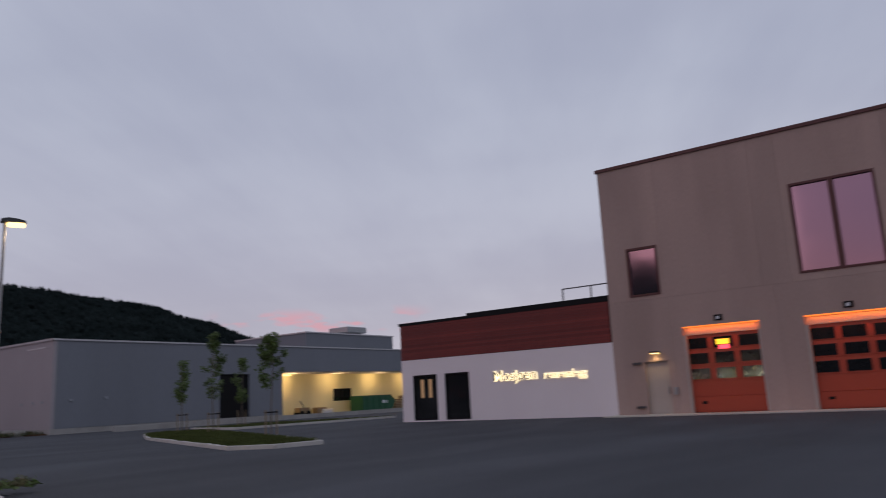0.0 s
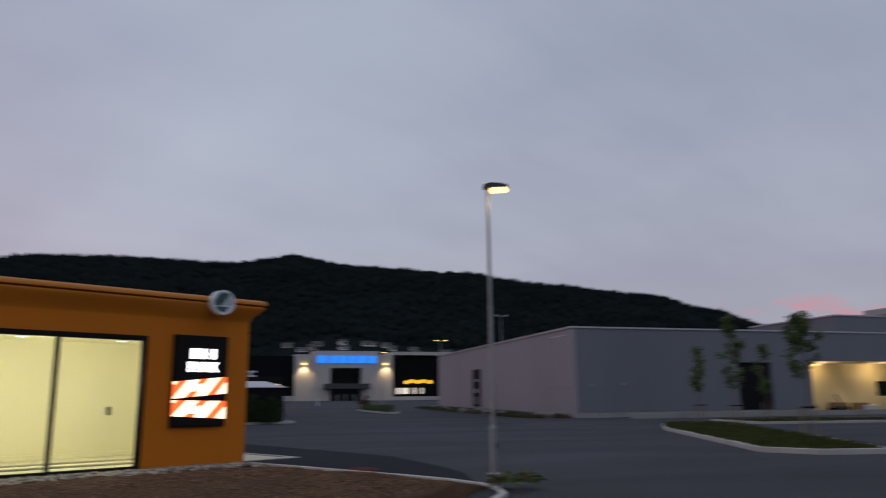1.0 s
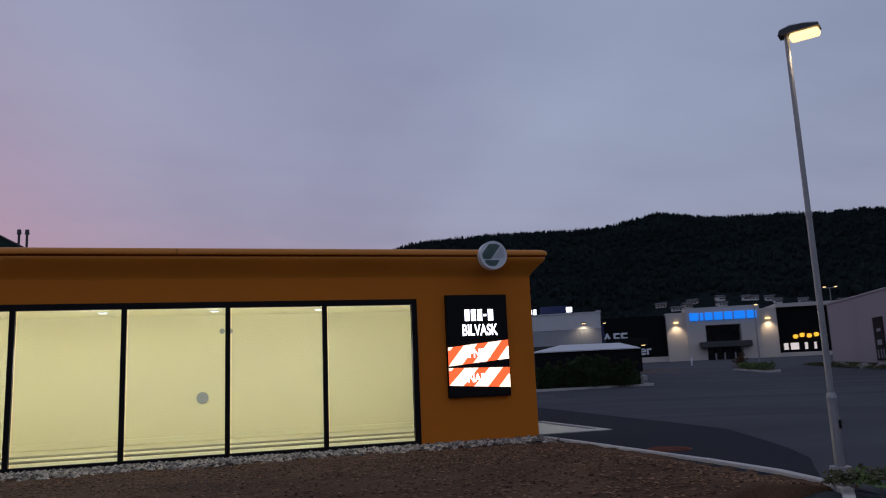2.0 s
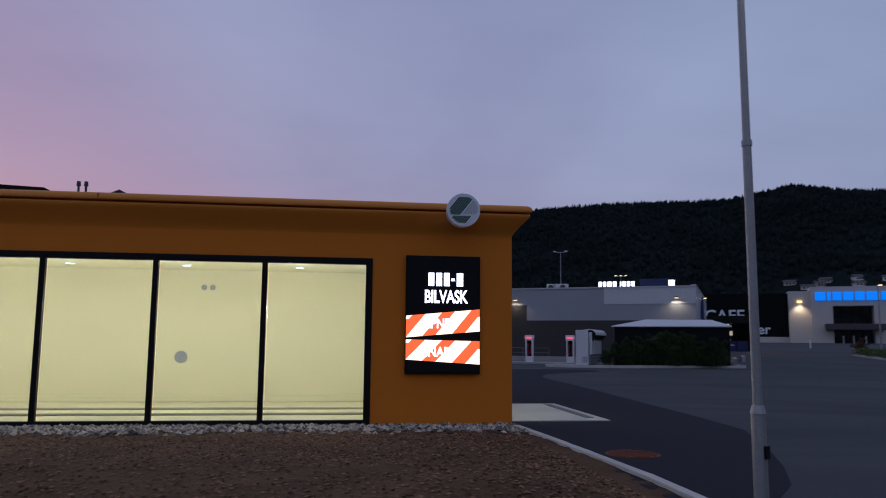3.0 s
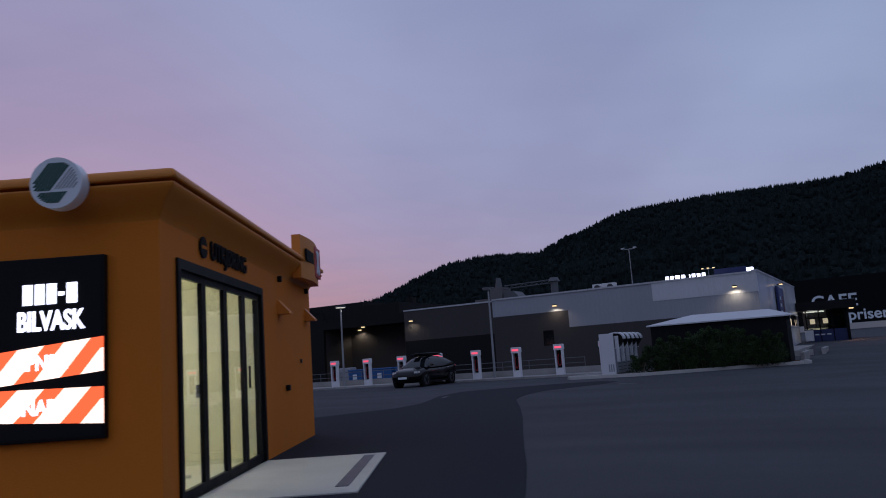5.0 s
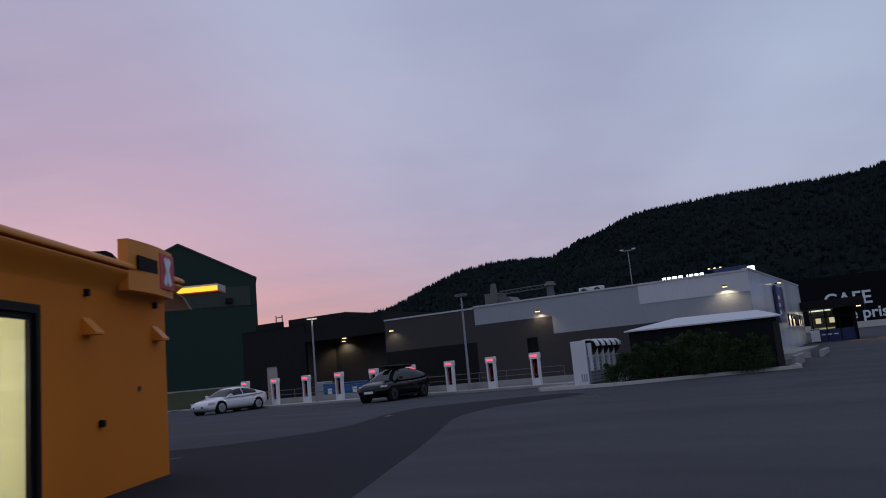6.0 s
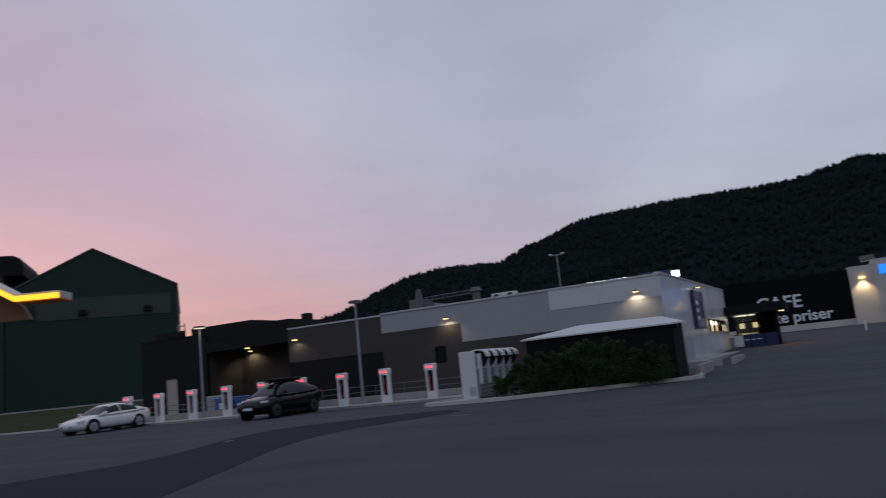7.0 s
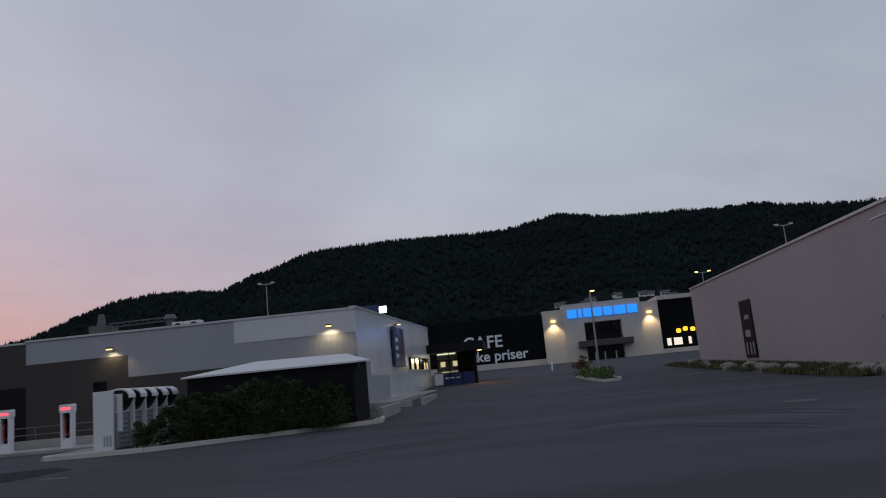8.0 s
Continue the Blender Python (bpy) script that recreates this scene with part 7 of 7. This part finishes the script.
def young_tree(u, v, height, width, first_leaf, seed, label, leaves=1500):
    rnd = random.Random(seed)
    root = thing("tree", spot(u, v, 0.08), label, "tree", "young trees")
    bm = bmesh.new()
    x = y = 0.0
    z, r = -0.05, 0.035
    spine = []
    while z < height * 0.97:
        nx, ny, nz = x + rnd.uniform(-0.04, 0.04), y + rnd.uniform(-0.04, 0.04), z + height / 7
        rod(bm, (x, y, z), (nx, ny, nz), r, r * 0.84, 8)
        spine.append((x, y, z))
        x, y, z, r = nx, ny, nz, r * 0.84
    part("trunk", bm, M["bark"], root)
    bm, centres = bmesh.new(), []
    for i in range(26):
        f = rnd.random()
        z = first_leaf + (height - first_leaf) * f
        a, s = rnd.uniform(0, 6.3), width * (0.35 + 0.65 * math.sin(math.pi * min(1, f * 0.9 + 0.12))) * rnd.uniform(0.5, 1.1)
        q = (math.cos(a) * s, math.sin(a) * s, min(height, z + rnd.uniform(0.05, 0.35)))
        rod(bm, (0, 0, z - 0.1), q, 0.012, 0.004, 5)
        centres += [(*q, 0.17 * rnd.uniform(0.6, 1.3)), (q[0] * 0.5, q[1] * 0.5, z, 0.2)]
    part("limbs", bm, M["bark"], root)
    leaf_part("crown", *leaf_cloud(rnd, centres, leaves, 0.06), M["leaf"], root, "sparse green leaves")
    for s in (-1, 1):
        st_ = part("stake", rodded((s * 0.32, 0.05 * s, -0.1), (s * 0.32, 0.05 * s, 0.95), 0.03, 0.028, 8), M["stake"], root, "wooden support stake")
    part("strap", boxed(-0.33, 0.33, -0.02, 0.02, 0.84, 0.89), M["rubber"], root)
    return root


young_tree(26.0, 18.4, 3.55, 0.42, 1.5, 31, "slim young tree with sparse light green leaves")
young_tree(24.4, 13.2, 4.65, 0.48, 1.6, 32, "tall slim young tree with dense leaves", 2100)
young_tree(33.8, 22.4, 4.0, 0.55, 1.5, 33, "slim young tree beside the dock road", 1700)
young_tree(20.6, 4.0, 3.75, 0.55, 1.6, 34, "young tree leaning slightly, leaves in tiers", 2200)

# rough planting of boulders and weeds along the warehouse
rnd = random.Random(8)
sheet("planting_bed", [(25.4, 40.5), (27.9, 38.9), (27.9, 80), (24.5, 80), (24.0, 76)], 0.10, M["mulch"], "rough strip of soil along the warehouse", "planting bed", m=GRID, thick=0.4)
for i in range(22):
    v = 40.5 + i * 1.75 + rnd.uniform(-0.5, 0.5)
    bm = bmesh.new()
    bmesh.ops.create_icosphere(bm, subdivisions=2, radius=1)
    s = rnd.uniform(0.22, 0.46)
    o = rnd.uniform(0, 50)
    for vert in bm.verts:
        vert.co *= 1 + 0.35 * noise.noise(vert.co * 1.3 + Vector((o, 0, 0)))
        vert.co = Vector((vert.co.x * s * 1.3, vert.co.y * s, vert.co.z * s * 0.75))
    b_ = new("boulder", to_mesh("boulder", bm, M["stone"]))
    b_.matrix_basis = spot(rnd.uniform(24.9, 27.0), v, 0.12, rnd.uniform(0, 180))
    tagged(b_, "grey boulder in the rough planting strip", "boulder", "boulders")
grass_tufts("weeds", lambda u, v: u < 28 and u > 24.6, 1700, (24.5, 28, 39.5, 80), "dry yellow-green weeds among the boulders", 41, 0.20, M["weed"])
grass_tufts("weeds", lambda u, v: True, 1500, (24.8, 28, 39.5, 80), "green weeds among the boulders", 42, 0.20, M["bush_leaf"])
tuft = thing("weed_tuft", pose(0.12, -7.15, 0.1), "tuft of yellow-green weeds at the foot of the lamp post", "weeds")
rnd = random.Random(3)
leaf_part("leaves", *leaf_cloud(rnd, [(rnd.uniform(-0.45, 0.35), rnd.uniform(-0.4, 0.05), rnd.uniform(0.0, 0.10), 0.09) for _ in range(26)], 700, 0.03), M["weed"], tuft)
leaf_part("leaves", *leaf_cloud(rnd, [(rnd.uniform(-0.45, 0.35), rnd.uniform(-0.4, 0.05), rnd.uniform(0.0, 0.08), 0.09) for _ in range(20)], 350, 0.035), M["leaf"], tuft)

# planted island before the store
ISL3 = [(16.5, 59.3), (17.6, 59.5), (17.9, 61), (17.6, 73), (15.8, 73)]
kerb_run("kerb", ISL3, "pale kerb round the planted island", 0.18, 0.16, m=GRID, closed=True)
sheet("planting_bed", ISL3, 0.36, M["mulch"], "soil of the planted island", "planting bed", m=GRID, thick=0.6)
for u, v, s in ((16.75, 61.6, 51), (16.75, 66.0, 52), (16.6, 70.5, 53)):
    hedge(u - 0.2, v - 1.6, u + 0.2, v + 1.6, 0.62, s, 2600, "low green and yellow shrub on the island", 0.6, 0.06, "leaf")
hedge(16.25, 70.5, 16.35, 72.3, 1.25, 54, 1600, "taller dry brown shrub at the end of the island", 0.6, 0.06, "dry_leaf")

# ---- the loading dock's goods ----
def open_skip(u, v, label):
    root = thing("green_skip", spot(u, v), label, "skip")
    part("tub", prismed([(-2.6, 0.15), (2.1, 0.15), (2.7, 1.15), (1.9, 1.75), (-2.6, 1.75)], -0.9, 0.9, "y"), M["green_plastic"], root)
    for x in (-2.0, -1.0, 0.0, 1.0):
        part("rib", boxed(x, x + 0.1, -0.96, -0.9, 0.2, 1.7), M["green_plastic"], root)
    part("notice", boxed(0.5, 1.3, -0.92, -0.9, 0.9, 1.2), M["badge_white"], root)
    for x in (-2.1, 1.7):
        part("runner", boxed(x, x + 0.2, -0.8, 0.8, 0, 0.16), M["steel_dark"], root)


open_skip(70.5, 42.0, "large green steel skip on the dock")
for k, (u, v, n) in enumerate(((75.6, 42.5, 7), (78.0, 42.8, 9))):
    root = thing("pallet_stack", spot(u, v), "stack of brown wooden pallets", "pallets", "pallet stacks")
    for i in range(n):
        bm = boxed(-0.6, 0.6, -0.5, 0.5, i * 0.18 + 0.11, i * 0.18 + 0.15)
        for y in (-0.45, 0.0, 0.4):
            box(bm, -0.6, 0.6, y, y + 0.08, i * 0.18, i * 0.18 + 0.11)
        part("pallet", bm, M["wood_pallet"], root)
tarp = thing("covered_goods", spot(62.2, 43.0), "heap of pale covered goods by the dock wall", "goods")
part("crate", boxed(-0.8, 0.5, -0.4, 0.4, 0, 0.8, bevel=0.05), M["wood_pallet"], tarp)
part("sheet", boxed(-0.2, 1.3, -0.5, 0.5, 0.0, 0.62, bevel=0.1), M["white"], tarp)
trolley = thing("dark_machine", spot(58.9, 42.6), "small dark tractor-like machine on the dock", "machine")
part("body", boxed(-0.7, 0.6, -0.4, 0.4, 0.3, 0.85, bevel=0.06), M["wood_pallet"], trolley)
part("mast", rodded((0.3, 0, 0.7), (-0.3, 0, 1.5), 0.05), M["steel_dark"], trolley)
for x in (-0.45, 0.4):
    part("wheel", rodded((x, -0.45, 0.28), (x, 0.45, 0.28), 0.28, seg=16), M["rubber"], trolley)

# bollards and a clothes stand before the store
for u in (28.2, 30.2, 32.6):
    b_ = new("bollard", to_mesh("bollard", rodded((0, 0, 0), (0, 0, 1.4), 0.14, 0.12, 12), M["steel"]))
    b_.matrix_basis = spot(u, 174)
    tagged(b_, "grey steel bollard before the store entrance", "bollard", "bollards")
b_ = new("bollard", to_mesh("bollard", rodded((0, 0, 0), (0, 0, 1.05), 0.09, 0.09, 12), M["badge_white"]))
b_.matrix_basis = spot(15.6, 112)
tagged(b_, "white marker post in the car park", "bollard", "bollards")

# ---- works behind the supermarket ----
WORKS = GRID @ pose(-3.2 * K, 0, -0.45 * K)
works = thing("gravel_works", GRID @ pose(-29 * K, 84 * K, 0), "grey works with hopper, conveyor and silo behind the roof", "works")
part("block", uboxed(-33.8, -31.2, 84, 87, 0, 9.6), M["works_concrete"], works, "concrete block", WORKS)
part("block", uboxed(-31.5, -29.8, 84, 87, 0, 11.0), M["works_concrete"], works, "", WORKS)
part("cyclone", rodded((-30.6 * K, 85 * K, 11 * K), (-30.6 * K, 85 * K, 12.3 * K), 0.4, 0.25, 12), M["works_steel"], works, "", WORKS)
part("hopper_roof", prismed([(-30.0 * K, 8.0 * K), (-26.0 * K, 8.0 * K), (-28.2 * K, 10.3 * K), (-29.4 * K, 10.3 * K)], 84 * K, 87 * K, "y"), M["works_steel"], works, "", WORKS)
bm = bmesh.new()
for z in (10.75, 11.15):
    rod(bm, (-29.8 * K, 85 * K, z * K), (-22.8 * K, 85 * K, (z + 0.1) * K), 0.06, 0.06, 6)
for i in range(10):
    x = -29.8 + 0.7 * i
    rod(bm, (x * K, 85 * K, (10.75 if i % 2 else 11.15) * K), ((x + 0.7) * K, 85 * K, (11.2 if i % 2 else 10.8) * K), 0.035, 0.035, 5)
part("conveyor", bm, M["works_steel"], works, "latticed steel conveyor bridge", WORKS)
part("silo", rodded((-22.8 * K, 85 * K, 4 * K), (-22.8 * K, 85 * K, 11.0 * K), 0.4, 0.4, 14), M["works_steel"], works, "slim steel silo", WORKS)
part("silo_cap", rodded((-22.8 * K, 85 * K, 11.0 * K), (-22.8 * K, 85 * K, 11.5 * K), 0.65, 0.4, 14), M["works_steel"], works, "", WORKS)
dome = thing("roof_dome", GRID @ pose(-16.6 * K, 54 * K, 6.0 * K), "pale roof light dome", "roof light")
part("dome", rodded((0, 0, 0.0), (0, 0, 0.30), 0.75, 0.4, 20), M["white"], dome)


# ---- houses at the foot of the hill ----
def house(x, y, z, turn, w, d, h, wall_m, label):
    root = thing("house", pose(x, y, z, 0, 0, turn), label, "house", "houses on the slope")
    part("wall", boxed(-w / 2, w / 2, -d / 2, d / 2, -1.5, h), wall_m, root)
    part("roof", prismed([(-d / 2 - 0.5, h - 0.1), (d / 2 + 0.5, h - 0.1), (0, h + d * 0.32)], -w / 2 - 0.5, w / 2 + 0.5, "x"), M["slate"], root)
    for i in range(3):
        part("window", boxed(-w / 2 + 1.2 + i * w / 3.4, -w / 2 + 2.4 + i * w / 3.4, -d / 2 - 0.06, -d / 2, h * 0.4, h * 0.75), M["dark_glass"], root)


# ---- the wooded hill and the houses below it ----
# Headings -50 to -33: unseen rise, added to darken the small tower window's reflection.
CREST = ((-60, 66), (-50, 90), (-44, 140), (-38, 150), (-33, 110), (-27, 50), (-20, 42), (-10, 52), (-6, 70), (0, 104), (4, 112), (7, 109), (10, 125), (14, 146), (20, 151), (28, 150), (33, 160), (38, 150), (46, 142), (52, 129), (60, 112), (65, 92), (70, 66), (80, 45), (120, 60), (180, 70), (240, 60), (300, 100))


def crest(b):
    b = (b + 60) % 360 - 60
    for (a0, h0), (a1, h1) in zip(CREST, CREST[1:] + ((300.01, 100),)):
        if a0 <= b <= a1:
            f = (b - a0) / (a1 - a0)
            f = f * f * (3 - 2 * f) * 0.5 + f * 0.5
            return h0 + (h1 - h0) * f
    return 70.0


RIDGE = 800.0


def hill_z(b, r):
    h = crest(b) + 2.0 * noise.noise(Vector((b * 0.35, 0, 0)))
    s = (r - 330.0) / (RIDGE - 330.0)
    if s <= 0:
        return -1.0
    if s <= 1:
        lump = 9.0 * noise.noise(Vector((b * 0.12, r * 0.01, 2))) * s * (1 - s) * 3
        return max(0.0, (h - 2.6) * (s ** 1.25) + lump)
    return (h - 2.6) * max(0.0, 1 - 0.5 * (s - 1) ** 2)


def hill():
    verts, faces = [], []
    bs = [i * 0.8 for i in range(450)]
    rs = [330 + 47 * i for i in range(11)] + [840, 900, 1000, 1150]
    for b in bs:
        for r in rs:
            verts.append((r * math.sin(radians(b)), r * math.cos(radians(b)), hill_z(b, r)))
    n = len(rs)
    for i in range(len(bs)):
        j = (i + 1) % len(bs)
        for k in range(n - 1):
            faces.append((i * n + k, i * n + k + 1, j * n + k + 1, j * n + k))
    me = bpy.data.meshes.new("hill")
    me.from_pydata(verts, [], faces)
    me.materials.append(M["forest"])
    for p in me.polygons:
        p.use_smooth = True
    tagged(new("hill", me), "long dark wooded hill behind the buildings", "hill", kind="structure")


hill()


def forest():
    rnd = random.Random(11)
    verts, faces = [], []
    def fir(b, r, h):
        x, y, z = r * math.sin(radians(b)), r * math.cos(radians(b)), hill_z(b, r) - 1
        w, k = h * rnd.uniform(0.16, 0.26), len(verts)
        for i in range(5):
            a = i * 1.2566 + rnd.random()
            verts.append((x + w * math.cos(a), y + w * math.sin(a), z + h * 0.1))
        verts.append((x + rnd.uniform(-0.4, 0.4), y, z + h))
        faces.extend((k + i, k + (i + 1) % 5, k + 5) for i in range(5))
    def crown(b, r, h):
        x, y, z = r * math.sin(radians(b)), r * math.cos(radians(b)), hill_z(b, r) - 1
        k, w = len(verts), h * rnd.uniform(0.34, 0.5)
        for f, g in ((0.15, 0.7), (0.5, 1.0), (0.85, 0.65)):
            for i in range(5):
                a = i * 1.2566 + rnd.random() * 0.7
                verts.append((x + w * g * math.cos(a), y + w * g * math.sin(a), z + h * f))
        verts.append((x, y, z + h))
        for q in (0, 5):
            faces.extend((k + q + i, k + q + (i + 1) % 5, k + q + 5 + (i + 1) % 5, k + q + 5 + i) for i in range(5))
        faces.extend((k + 10 + i, k + 10 + (i + 1) % 5, k + 15) for i in range(5))
    for i in range(4200):
        b = -12 + 88 * rnd.random()
        big = noise.noise(Vector((b * 1.3, 9, 0)))
        fir(b, rnd.uniform(785, 812), max(2.0, 4.2 + 1.6 * big + rnd.uniform(-0.8, 1.3)))
    for i in range(16000):
        b, s = -14 + 94 * rnd.random(), rnd.random() ** 0.7
        r = 345 + 445 * s
        if 32 < b < 49.5 and 425 < r < 492:
            continue
        if rnd.random() < 0.35:
            crown(b, r, rnd.uniform(4, 7))
        else:
            fir(b, r, rnd.uniform(4, 8.5))
    me = bpy.data.meshes.new("forest")
    me.from_pydata(verts, [], faces)
    me.materials.append(M["fir"])
    tagged(new("forest", me), "dense dark spruce forest on the hill", "forest", kind="stuff")


forest()

rnd = random.Random(17)
for i in range(17):
    b = 32.8 + 16 * i / 17 + rnd.uniform(-0.6, 0.6)
    r = rnd.uniform(462, 482)
    light = rnd.random() < 0.6
    house(r * math.sin(radians(b)), r * math.cos(radians(b)), hill_z(b, r) - 0.8, -b + rnd.uniform(-30, 30), rnd.uniform(4.5, 7), 4, rnd.uniform(2.0, 2.8), M["plaster"] if light else M["door_grey"], "pale wooden house on the slope" if light else "weathered grey-brown house on the slope")
